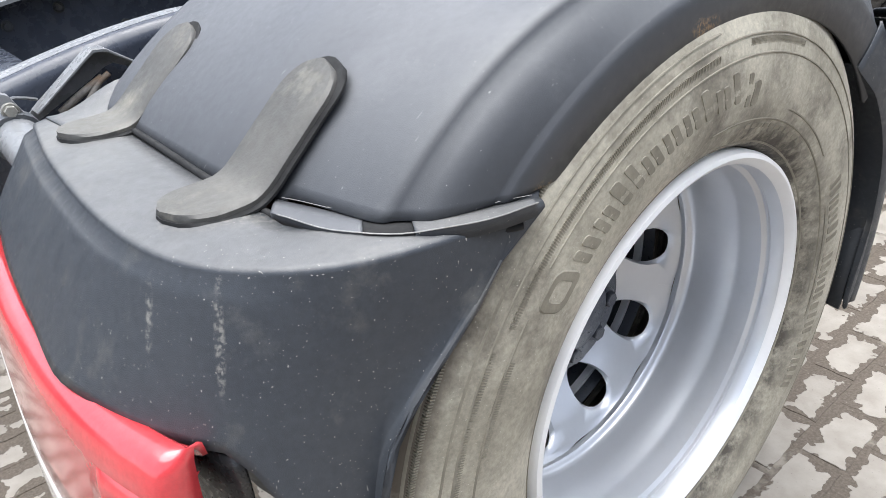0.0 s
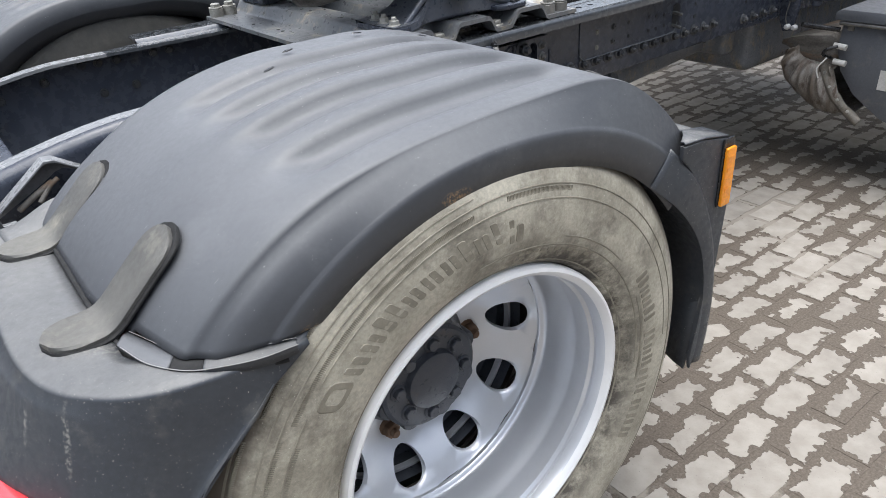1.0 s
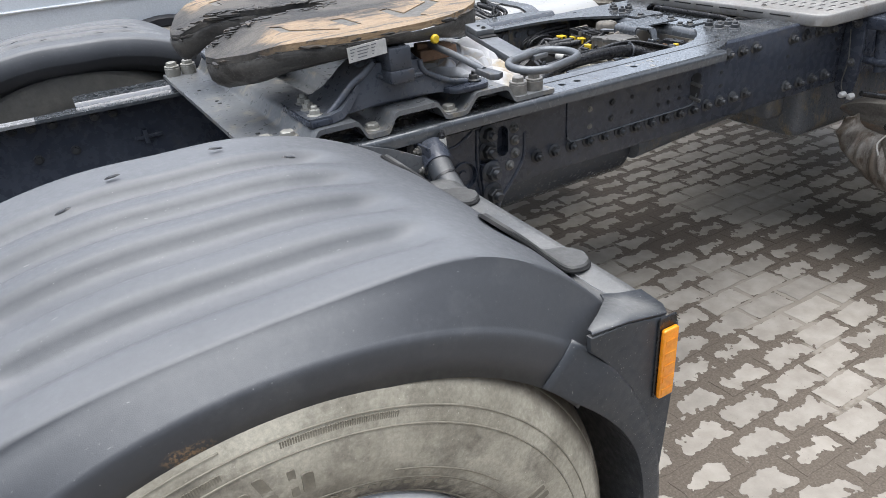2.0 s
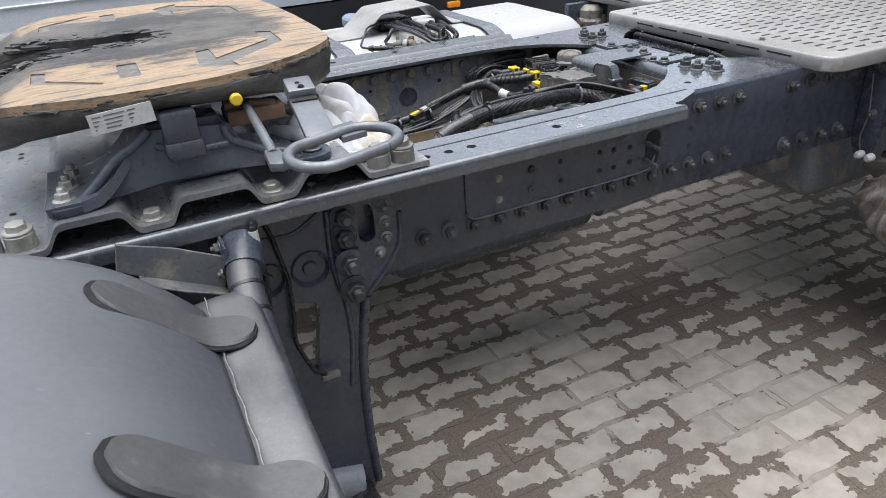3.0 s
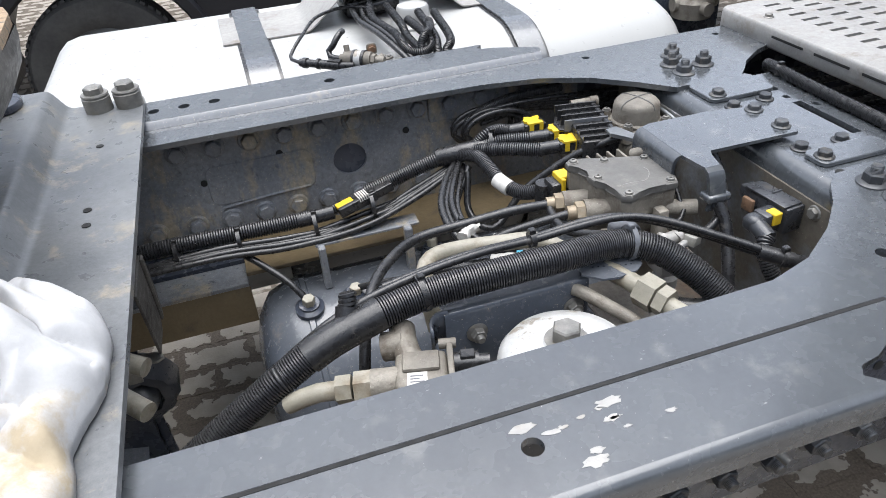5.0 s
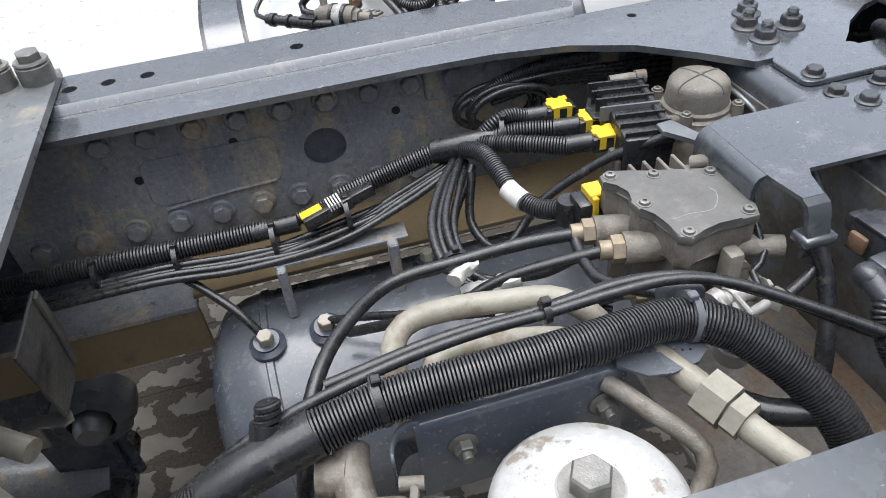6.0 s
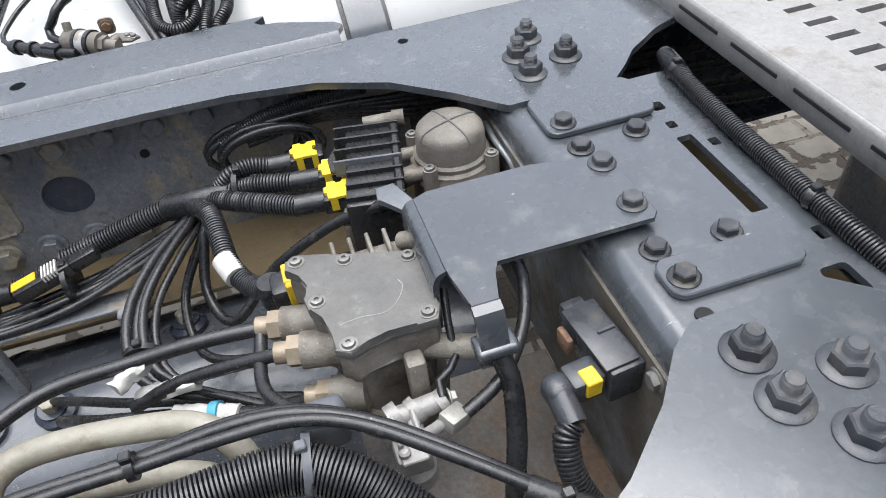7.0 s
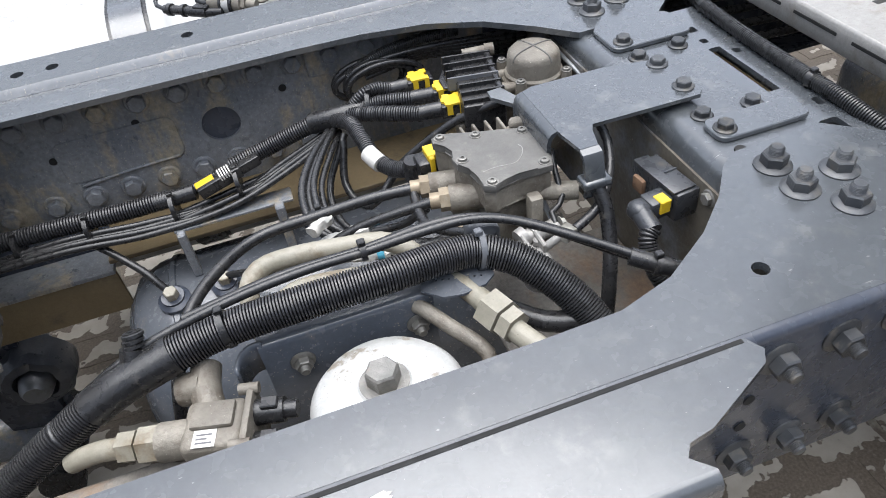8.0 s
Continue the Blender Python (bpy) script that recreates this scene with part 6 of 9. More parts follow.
# ---- axle hanger bracket, guard stays, air lines beside the rail ----
def spring_hanger(s, label):
    """Cast hanger below the rail with rings, nuts and a rubber bush; s is the side, -1 near."""
    hanger = thing("spring_hanger", (0.62, s * 0.43, 0.15), label, "spring hanger", "spring hangers")
    out = "-y" if s < 0 else "y"
    bm = bmesh.new()
    shape = [(0.44, 0.905), (0.60, 0.905), (0.78, 0.905), (0.790, 0.84), (0.786, 0.795), (0.770, 0.763), (0.735, 0.722), (0.703, 0.688), (0.684, 0.62), (0.668, 0.50), (0.660, 0.30), (0.662, 0.17),
             (0.640, 0.135), (0.60, 0.12), (0.565, 0.14), (0.555, 0.20), (0.545, 0.36), (0.52, 0.50), (0.475, 0.62), (0.44, 0.72)]
    pierced(bm, shape, [[(0.545, 0.725), (0.594, 0.708), (0.598, 0.690), (0.574, 0.545), (0.562, 0.540), (0.548, 0.585), (0.536, 0.68)], rounded(0.699, 0.734, 0.812, 0.893, 0.016)[::-1], circle(0.508, 0.787, 0.034, 24)[::-1], circle(0.593, 0.788, 0.037, 24)[::-1]], "y", min(s * 0.398, s * 0.425), max(s * 0.398, s * 0.425))
    part("casting", bm, M["frame"], hanger)
    for pts, r in (([(0.696, 0.69), (0.680, 0.60), (0.668, 0.48), (0.664, 0.35), (0.668, 0.18)], 0.011), ([(0.640, 0.90), (0.637, 0.83), (0.640, 0.76), (0.652, 0.70), (0.655, 0.60), (0.64, 0.48)], 0.007),
                   ([(0.700, 0.692), (0.735, 0.726), (0.768, 0.768), (0.784, 0.80), (0.787, 0.86)], 0.006), ([(0.46, 0.88), (0.56, 0.87), (0.60, 0.885), (0.625, 0.90)], 0.005)):
        bm = bmesh.new()
        tube(bm, [(x, s * 0.4235, z) for x, z in pts], r, 8)
        part("rib", bm, M["frame"], hanger)
    for x, z, r in ((0.508, 0.787, 0.034), (0.593, 0.788, 0.037)):
        bm = bmesh.new()
        m = Matrix.Translation((x, s * 0.425, z)) @ AXIS[out]
        lathe(bm, [(r * 1.06, 0), (r * 1.04, 0.005), (r * 0.98, 0.006), (r * 0.93, 0.001), (r * 0.88, -0.006), (r * 0.40, -0.006), (r * 0.34, -0.001), (0, 0.0)], m, 28)
        part("cast_ring", bm, M["frame"], hanger)
    # raised boss below the two lower nuts
    bm = bmesh.new()
    prism(bm, [(0.641, 0.81), (0.692, 0.81), (0.700, 0.77), (0.694, 0.72), (0.686, 0.700), (0.669, 0.692), (0.652, 0.700), (0.644, 0.73), (0.640, 0.77)], "y", s * 0.425, s * 0.441, 0.005)
    part("boss", bm, M["frame"], hanger)
    for x, z, y, r in ((0.670, 0.883, 0.426, 0.0185), (0.667, 0.838, 0.426, 0.0195), (0.667, 0.787, 0.441, 0.0205), (0.669, 0.725, 0.441, 0.0215)):
        bolt(hanger, (x, s * y, z), out, r, "nut", "bolt", "nut")
    for x, z in ((0.754, 0.880), (0.755, 0.846), (0.755, 0.811), (0.737, 0.781)):
        bolt(hanger, (x, s * 0.425, z), out, 0.0095, "stud", "bolt_grey", "stud")
    if s > 0:
        # link eye with a ragged rubber bush
        bm = bmesh.new()
        lathe(bm, [(0.036, -0.03), (0.060, -0.03), (0.068, -0.02), (0.068, 0.03), (0.058, 0.045), (0.040, 0.048), (0.036, 0.03)], Matrix.Translation((0.672, 0.40, 0.415)) @ AXIS["-y"], 28)
        for v in bm.verts:
            v.co += noise.noise_vector(v.co * 55) * 0.006
        part("link_bush", bm, M["hub"], hanger, "perished black rubber bush")
        bm = bmesh.new()
        lathe(bm, [(0, 0.075), (0.020, 0.074), (0.028, 0.064), (0.031, 0.05), (0.036, 0.0)], Matrix.Translation((0.672, 0.40, 0.415)) @ AXIS["-y"], 24)
        part("link_pin", bm, M["steel"], hanger, "grey steel pin end")
    bm = bmesh.new()
    tube(bm, [(0.61, s * 0.52, 0.165), (0.61, s * 0.30, 0.165)], 0.045, 20, straight=True)
    part("bush", bm, M["black"], hanger, "black rubber bush")
    bolt(hanger, (0.61, s * 0.52, 0.165), out, 0.022, "nut", "bolt_grey", "nut")


spring_hanger(-1, "dark cast steel spring hanger bolted to the near rail")
spring_hanger(1, "dark cast steel spring hanger bolted to the far rail")

stay = thing("mudguard_stay", (0.446, -0.56, 0.80), "black mudguard stay with a clamped grey tube", "mudguard stay")
bm = bmesh.new()
tube(bm, [(0.458, -0.540, 0.894), (0.450, -0.590, 0.866), (0.447, -0.68, 0.812), (0.448, -0.80, 0.74)], 0.0285, 20)
part("tube", bm, M["plastic_rear"], stay, "grey painted round tube")
bm = bmesh.new()
tube(bm, [(0.468, -0.492, 0.912), (0.465, -0.512, 0.903), (0.460, -0.535, 0.892), (0.458, -0.545, 0.887)], 0.035, 20)
part("socket", bm, M["frame"], stay, "dark painted tube socket")
bm = bmesh.new()
prism(bm, [(0.28, 0.975), (0.362, 0.944), (0.430, 0.910), (0.436, 0.880), (0.418, 0.838), (0.343, 0.884), (0.27, 0.93)], "y", -0.519, -0.514, 0.0015, 1)
prism(bm, [(0.30, -0.520), (0.425, -0.520), (0.428, -0.545), (0.36, -0.556), (0.30, -0.552)], "z", 0.880, 0.884, 0.001, 1)
for v in bm.verts:
    if v.co.y < -0.5195:
        v.co.z -= (v.co.x - 0.36) * 0.5
part("arm", bm, M["mount_plate"], stay, "folded sheet arm with scuffed paint")
bm = bmesh.new()
prism(bm, [(0.30, 0.880), (0.336, 0.865), (0.398, 0.823), (0.369, 0.815), (0.30, 0.845)], "y", -0.53, -0.524, 0.0015, 1)
part("lower_arm", bm, M["black"], stay, "black lower sheet arm")
bm = bmesh.new()
prism(bm, rounded(0.432, 0.4385, 0.858, 0.936, 0.003), "y", -0.545, -0.475, 0.0015, 1)
part("clamp_plate", bm, M["frame"], stay, "upright clamp plate")
for y, z in ((-0.502, 0.918), (-0.525, 0.880)):
    bolt(stay, (0.4385, y, z), "x", 0.0088, "head", "bolt_grey")
    bolt(stay, (0.432, y, z), "-x", 0.0088, "nut", "bolt_grey", "nut")
d = Vector((-0.003, -0.09, -0.054)).normalized()
for q in ((0.4515, -0.582, 0.870), (0.4485, -0.625, 0.845)):
    bm = bmesh.new()
    tube(bm, [Vector(q) - d * 0.003, Vector(q) + d * 0.003], 0.0305, 18, straight=True)
    part("cable_tie", bm, M["black"], stay)

rear_stay = thing("mudguard_stay", (-0.72, -0.45, 0.80), "pale worn sheet-metal arm and pipe clamp behind the mudguard", "mudguard stay")
bm = bmesh.new()
# folded arm: upright face with a narrow top lip
face = [(-0.755, 0.835), (-0.725, 0.860), (-0.632, 0.929), (-0.612, 0.927), (-0.556, 0.888), (-0.556, 0.878), (-0.598, 0.899), (-0.614, 0.895), (-0.640, 0.878), (-0.742, 0.826)]
prism(bm, face, "y", -0.412, -0.408, 0.0015, 1)
lip = [(-0.735, 0.853), (-0.632, 0.930), (-0.612, 0.928), (-0.556, 0.889), (-0.556, 0.885), (-0.612, 0.924), (-0.632, 0.926), (-0.733, 0.849)]
prism(bm, lip, "y", -0.446, -0.409, 0.0012, 1)
part("arm", bm, M["flange_tail"], rear_stay, "pale folded sheet-metal arm")
bm = bmesh.new()
tube(bm, [(-0.70, -0.430, 0.842), (-0.66, -0.432, 0.866), (-0.625, -0.434, 0.884)], 0.006, 8)
tube(bm, [(-0.66, -0.440, 0.850), (-0.63, -0.436, 0.880), (-0.615, -0.436, 0.888)], 0.005, 8)
part("cable", bm, M["mud"], rear_stay, "muddy cable under the arm")
bm = bmesh.new()
tube(bm, [(-0.775, -0.42, 0.84), (-0.772, -0.50, 0.825), (-0.77, -0.62, 0.80)], 0.032, 16)
part("tube", bm, M["flange_tail"], rear_stay, "grey round tube end")
bm = bmesh.new()
tube(bm, [(-0.774, -0.455, 0.834), (-0.773, -0.475, 0.830)], 0.038, 16, straight=True)
part("clamp", bm, M["steel"], rear_stay)
bm = bmesh.new()
prism(bm, [(-0.792, 0.892), (-0.780, 0.900), (-0.768, 0.894), (-0.742, 0.838), (-0.752, 0.832)], "y", -0.475, -0.455, 0.003)
cuboid(bm, -0.752, -0.712, -0.472, -0.458, 0.831, 0.836, 0.001, 1)
tube(bm, [(-0.778, -0.466, 0.885), (-0.755, -0.456, 0.884), (-0.728, -0.44, 0.872)], 0.003, 6)
part("bracket", bm, M["flange_tail"], rear_stay, "pale bent clamp bracket")
bolt(rear_stay, (-0.772, -0.475, 0.872), "-y", 0.009, "head", "bolt_pale")
bolt(rear_stay, (-0.757, -0.475, 0.848), "-y", 0.007, "head", "bolt_grey")

lines = thing("air_hose", (0.47, -0.42, 0.70), "black corrugated air hose with white sleeve", "hose")
bm = bmesh.new()
tube(bm, [(0.500, -0.44, 0.925), (0.498, -0.485, 0.940), (0.492, -0.505, 0.944), (0.489, -0.512, 0.935), (0.489, -0.515, 0.889), (0.491, -0.522, 0.85), (0.486, -0.535, 0.808), (0.474, -0.55, 0.74)], 0.0066, 10, 0.0010, 0.0045)
part("corrugated_hose", bm, M["black"], lines)
bm = bmesh.new()
tube(bm, [(0.489, -0.512, 0.938), (0.4888, -0.514, 0.915), (0.489, -0.515, 0.887)], 0.0088, 14)
part("sleeve", bm, M["tag"], lines, "white plastic sleeve")
bm = bmesh.new()
tube(bm, [(0.52, -0.44, 0.91), (0.529, -0.44, 0.880), (0.541, -0.44, 0.81), (0.544, -0.44, 0.775), (0.541, -0.44, 0.70), (0.537, -0.44, 0.642), (0.56, -0.445, 0.57), (0.584, -0.45, 0.55)], 0.0042, 10, 0.0007, 0.004)
part("cable", bm, M["black"], lines)
bm = bmesh.new()
cuboid(bm, 0.572, 0.612, -0.455, -0.44, 0.535, 0.548, 0.003)
part("clip", bm, M["bolt_grey"], lines)


# ---- white towel on the mounting plate ----
def towel():
    """A heap of folds inside a ragged outline: each fold is a rounded ridge along a line, and where two meet there is a sharp valley."""
    th = thing("towel", (0.715, -0.235, 0.978), "crumpled white towel with brown stains lying on the plate", "towel")
    rim = [(0.586, -0.296), (0.598, -0.322), (0.638, -0.370), (0.666, -0.388), (0.704, -0.408), (0.726, -0.428), (0.752, -0.424), (0.778, -0.416), (0.806, -0.376), (0.802, -0.323), (0.822, -0.260), (0.821, -0.180),
           (0.800, -0.134), (0.770, -0.088), (0.722, -0.060), (0.690, -0.070), (0.655, -0.060), (0.628, -0.085), (0.612, -0.130), (0.617, -0.184), (0.640, -0.240), (0.622, -0.276)]
    folds = ((0.705, -0.135, 0.790, -0.200, 0.030, 0.086), (0.756, -0.225, 0.788, -0.275, 0.034, 0.086), (0.695, -0.232, 0.746, -0.276, 0.030, 0.080),
             (0.782, -0.325, 0.812, -0.262, 0.028, 0.052), (0.634, -0.110, 0.646, -0.222, 0.026, 0.042), (0.700, -0.285, 0.706, -0.352, 0.020, 0.062),
             (0.706, -0.350, 0.748, -0.386, 0.022, 0.050), (0.600, -0.306, 0.690, -0.366, 0.022, 0.020), (0.690, -0.350, 0.772, -0.406, 0.022, 0.026),
             (0.650, -0.385, 0.740, -0.418, 0.014, 0.015), (0.754, -0.325, 0.796, -0.392, 0.026, 0.038), (0.640, -0.296, 0.676, -0.246, 0.016, 0.036),
             (0.732, -0.318, 0.768, -0.302, 0.022, 0.058), (0.668, -0.095, 0.680, -0.190, 0.022, 0.050), (0.742, -0.110, 0.806, -0.160, 0.020, 0.050))
    closed, _ = spline([(x, y, 0) for x, y in rim + rim[:1]], 301)
    centre = Vector((0.715, -0.250, 0))

    def ridge(x, y, fold):
        x0, y0, x1, y1, w, a = fold
        dx, dy = x1 - x0, y1 - y0
        t = max(0.0, min(1.0, ((x - x0) * dx + (y - y0) * dy) / (dx * dx + dy * dy)))
        d = math.hypot(x - x0 - dx * t, y - y0 - dy * t) / w
        return a * (0.90 + 0.10 * math.sin(3 * t + 40 * w)) / (1 + (0.95 * d) ** 2.5) if d < 6 else 0.0

    bm = bmesh.new()
    rows = []
    for i in range(301):
        row = []
        for j in range(131):
            rho = 1 - (1 - j / 130) ** 1.25
            p = centre.lerp(closed[i % 300], rho * (1 + 0.02 * noise.noise((i * 0.21 if i < 300 else 0, 1.3, 2.2))))
            x, y = p.x, p.y
            wx = x + 0.012 * noise.noise((x * 17, y * 17, 2.2)) + 0.004 * noise.noise((x * 50, y * 50, 6.2))
            wy = y + 0.012 * noise.noise((x * 17, y * 17, 8.4)) + 0.004 * noise.noise((x * 50, y * 50, 9.9))
            best = sorted((ridge(wx, wy, f) for f in folds), reverse=True)[:2]
            crease = 0.008 * abs(noise.noise((wx * 26 + wy * 12, wy * 9 - wx * 8, 4.1))) + 0.003 * abs(noise.noise((wx * 18 - wy * 26, wy * 24, 14.1))) + 0.001 * abs(noise.noise((wx * 95, wy * 80, 7.0)))
            wall = max(0.0, 1 - (j / 130) ** 14) ** 0.5
            dome = 0.034 * math.exp(-((x - 0.730) / 0.062) ** 2 - ((y + 0.225) / 0.085) ** 2)
            h = (0.006 + dome + 0.78 * best[0] - 0.26 * best[1] + crease) * wall
            # the folds lean over a little
            x += 0.30 * h * noise.noise((x * 20, y * 12, 21.0))
            y += 0.30 * h * noise.noise((x * 20, y * 12, 27.0)) - 0.10 * h
            # the flap lies over the bracket's foot
            row.append((x, y, 0.984 + h + 0.038 * smoothstep(0.715, 0.625, x) * smoothstep(-0.18, -0.28, y)))
        rows.append(row)
    shell(bm, rows)
    bmesh.ops.remove_doubles(bm, verts=bm.verts, dist=0.00005)
    thick(part("cloth", bm, M["cloth"], th, flat_angle=180), 0.003, 0)


towel()


# ---- white tank on the far side ----
tank = thing("white_tank", (1.29, 0.86, 0.42), "white painted truck tank held by grey straps", "tank")
Y0, Y1, Z0, Z1, TRAD = 0.515, 1.215, 0.42, 0.945, 0.17


def tank_ring(grow):
    return [(y, z) for y, z in rounded(Y0 - grow, Y1 + grow, Z0 - grow, Z1 + grow, TRAD + grow, 10)]


bm = bmesh.new()
rows = []
for x, g in ((0.600, -0.10), (0.604, -0.055), (0.615, -0.025), (0.635, -0.008), (0.665, 0.0), (1.30, 0.0), (1.935, 0.0), (1.965, -0.008), (1.985, -0.025), (1.996, -0.055), (2.0, -0.10)):
    ring = [(x, y, z) for y, z in tank_ring(g)]
    rows.append(ring + [ring[0]])
shell(bm, rows)
bmesh.ops.remove_doubles(bm, verts=bm.verts, dist=0.00005)
bmesh.ops.holes_fill(bm, edges=[e for e in bm.edges if e.is_boundary], sides=0)
part("shell", bm, M["white"], tank, flat_angle=60)
for x in (1.050, 1.610):
    bm = bmesh.new()
    a, b = tank_ring(0.0035), tank_ring(0.0075)
    rows = [[(x0, y, z) for y, z in r] for x0, r in ((x - 0.029, a), (x - 0.029, b), (x + 0.029, b), (x + 0.029, a))]
    rows = [r + [r[0]] for r in rows]
    shell(bm, rows)
    part("strap", bm, M["flange"], tank, "grey steel tank strap", flat_angle=40)
    bm = bmesh.new()
    rub = tank_ring(0.002)
    rows = [[(x0, y, z) for y, z in rub] for x0 in (x - 0.036, x + 0.036)]
    rows = [r + [r[0]] for r in rows]
    shell(bm, rows)
    part("strap_pad", bm, M["black"], tank, "black rubber strip under the strap")
# sheet hood over the fittings
bm = bmesh.new()
hood = fillet([(0.985, 0.950), (1.175, 0.950), (1.262, 1.020), (1.455, 1.028), (1.535, 0.952), (1.640, 0.950)], 0.012)
low = [(x, z - 0.003) for x, z in hood]
prism(bm, hood + low[::-1], "y", 0.800, 1.01)
part("hood", bm, M["alu"], tank, "grey-beige folded sheet hood")
bm = bmesh.new()
lathe(bm, [(0.052, 0), (0.052, 0.006), (0.044, 0.010), (0.036, 0.012), (0.036, 0.040), (0.033, 0.045), (0, 0.046)], Matrix.Translation((1.400, 0.745, 0.944)), 28)
part("cap", bm, M["white"], tank, "white sender unit cap")
for k in range(5):
    a = 2 * math.pi * k / 5
    bolt(tank, (1.400 + 0.045 * math.cos(a), 0.745 + 0.045 * math.sin(a), 0.950), "z", 0.004, "head", "bolt_grey")
RG = Matrix.Translation((1.234, 0.526, 0.963)) @ Matrix.Rotation(radians(-36), 4, "Z")
bm = bmesh.new()
for x0, x1, r, n in ((-0.036, -0.017, 0.0160, 18), (-0.014, 0.002, 0.0150, 18), (0.006, 0.020, 0.0155, 18), (0.018, 0.028, 0.0120, 6), (0.026, 0.046, 0.0075, 12), (-0.046, -0.034, 0.0085, 12)):
    tube(bm, [RG @ Vector((x0, 0, 0)), RG @ Vector((x1, 0, 0))], r, n, straight=True)
tube(bm, [RG @ Vector((-0.030, 0.0, 0.010)), RG @ Vector((-0.034, 0.006, 0.024))], 0.0058, 8, straight=True)
tube(bm, [RG @ Vector((0.030, 0.006, 0.0)), RG @ Vector((0.036, 0.016, 0.004))], 0.0055, 8, straight=True)
reg = part("regulator", bm, M["cast"], tank, "small dusty alloy regulator")
for x0, x1, r, mat in ((-0.018, -0.013, 0.0180, "black"), (0.001, 0.007, 0.0180, "black"), (-0.013, 0.001, 0.0168, "cap")):
    bm = bmesh.new()
    tube(bm, [RG @ Vector((x0, 0, 0)), RG @ Vector((x1, 0, 0))], r, 20, straight=True)
    part("band", bm, M[mat], reg)
bm = bmesh.new()
prism(bm, [(1.252, 0.545), (1.262, 0.556), (1.286, 0.548), (1.296, 0.530), (1.284, 0.522), (1.262, 0.530)], "z", 0.9535, 0.9575, 0.001, 1)
prism(bm, rounded(1.248, 1.268, 0.962, 0.984, 0.006), "y", 0.545, 0.549)
part("bracket", bm, M["cast"], reg)
bolt(reg, (1.258, 0.5445, 0.974), "-y", 0.0065, "head", "rust")
for q in ((1.280, 0.537, 0.9575), (1.288, 0.531, 0.9575)):
    bolt(reg, q, "z", 0.004, "head", "bolt_grey")
# plug connection lying on the tank
bm = bmesh.new()
for p, q, r in (((1.122, 0.588, 0.956), (1.160, 0.557, 0.956), 0.0078), ((1.160, 0.557, 0.956), (1.190, 0.532, 0.956), 0.0090), ((1.128, 0.583, 0.956), (1.134, 0.578, 0.956), 0.0105), ((1.152, 0.564, 0.956), (1.156, 0.561, 0.956), 0.0108), ((1.186, 0.535, 0.956), (1.215, 0.517, 0.957), 0.0070)):
    tube(bm, [p, q], r, 8, straight=True)
cuboid(bm, -0.014, 0.014, -0.006, 0.006, 0.0, 0.011, 0.001, 1, Matrix.Translation((1.182, 0.540, 0.956)) @ Matrix.Rotation(radians(-38), 4, "Z"))
part("connector", bm, M["black"], tank, "black plug connection")
bm = bmesh.new()
lathe(bm, [(0.0, 0), (0.038, 0), (0.038, 0.025), (0.030, 0.032), (0, 0.034)], Matrix.Translation((1.235, 1.07, 0.95)) @ Matrix.Rotation(0.2, 4, "X"), 18)
part("filler_cap", bm, M["blue_cap"], tank, "blue-grey filler cap")
for pts, r in (([(1.122, 0.588, 0.956), (1.107, 0.616, 0.958), (1.118, 0.639, 0.968), (1.141, 0.673, 0.980), (1.19, 0.76, 0.99), (1.27, 0.82, 0.985), (1.33, 0.80, 0.975)], 0.0045),
               ([(1.215, 0.60, 1.000), (1.202, 0.583, 0.998), (1.190, 0.576, 0.984), (1.177, 0.580, 0.968), (1.184, 0.566, 0.962), (1.200, 0.551, 0.962)], 0.0076),
               ([(1.28, 0.83, 0.975), (1.27, 0.70, 0.985), (1.290, 0.602, 0.980), (1.318, 0.509, 0.955), (1.325, 0.490, 0.930)], 0.0074),
               ([(1.30, 0.83, 0.975), (1.285, 0.70, 0.985), (1.303, 0.602, 0.980), (1.328, 0.512, 0.955), (1.335, 0.490, 0.930)], 0.0060),
               ([(1.32, 0.82, 0.98), (1.300, 0.70, 0.985), (1.318, 0.600, 0.980), (1.321, 0.558, 0.975), (1.326, 0.529, 0.964), (1.350, 0.512, 0.961), (1.373, 0.527, 0.967), (1.373, 0.560, 0.980), (1.36, 0.64, 0.99)], 0.0105),
               ([(1.35, 0.78, 0.985), (1.344, 0.640, 0.985), (1.344, 0.598, 0.972), (1.348, 0.548, 0.965), (1.353, 0.519, 0.958), (1.360, 0.490, 0.930)], 0.0100),
               ([(1.41, 0.68, 0.97), (1.400, 0.620, 0.985), (1.380, 0.555, 0.990), (1.362, 0.533, 0.985), (1.353, 0.522, 0.968), (1.352, 0.490, 0.930)], 0.0100),
               ([(1.40, 0.70, 0.985), (1.395, 0.570, 0.970), (1.383, 0.515, 0.955), (1.380, 0.490, 0.930)], 0.0105),
               ([(1.43, 0.68, 0.985), (1.420, 0.546, 0.970), (1.400, 0.513, 0.955), (1.395, 0.490, 0.930)], 0.0105)):
    bm = bmesh.new()
    tube(bm, pts, r * 0.78, 10, 0.0010, 0.0052) if r > 0.0078 else tube(bm, pts, r * 0.8, 8)
    part("cable", bm, M["black"], tank)
bm = bmesh.new()
cuboid(bm, 1.27, 1.40, 0.85, 0.98, 0.947, 0.985, 0.01)
tube(bm, [(1.30, 0.84, 0.97), (1.38, 0.83, 0.98)], 0.014, 10, straight=True)
part("sender", bm, M["black"], tank, "black sender housing under the hood")
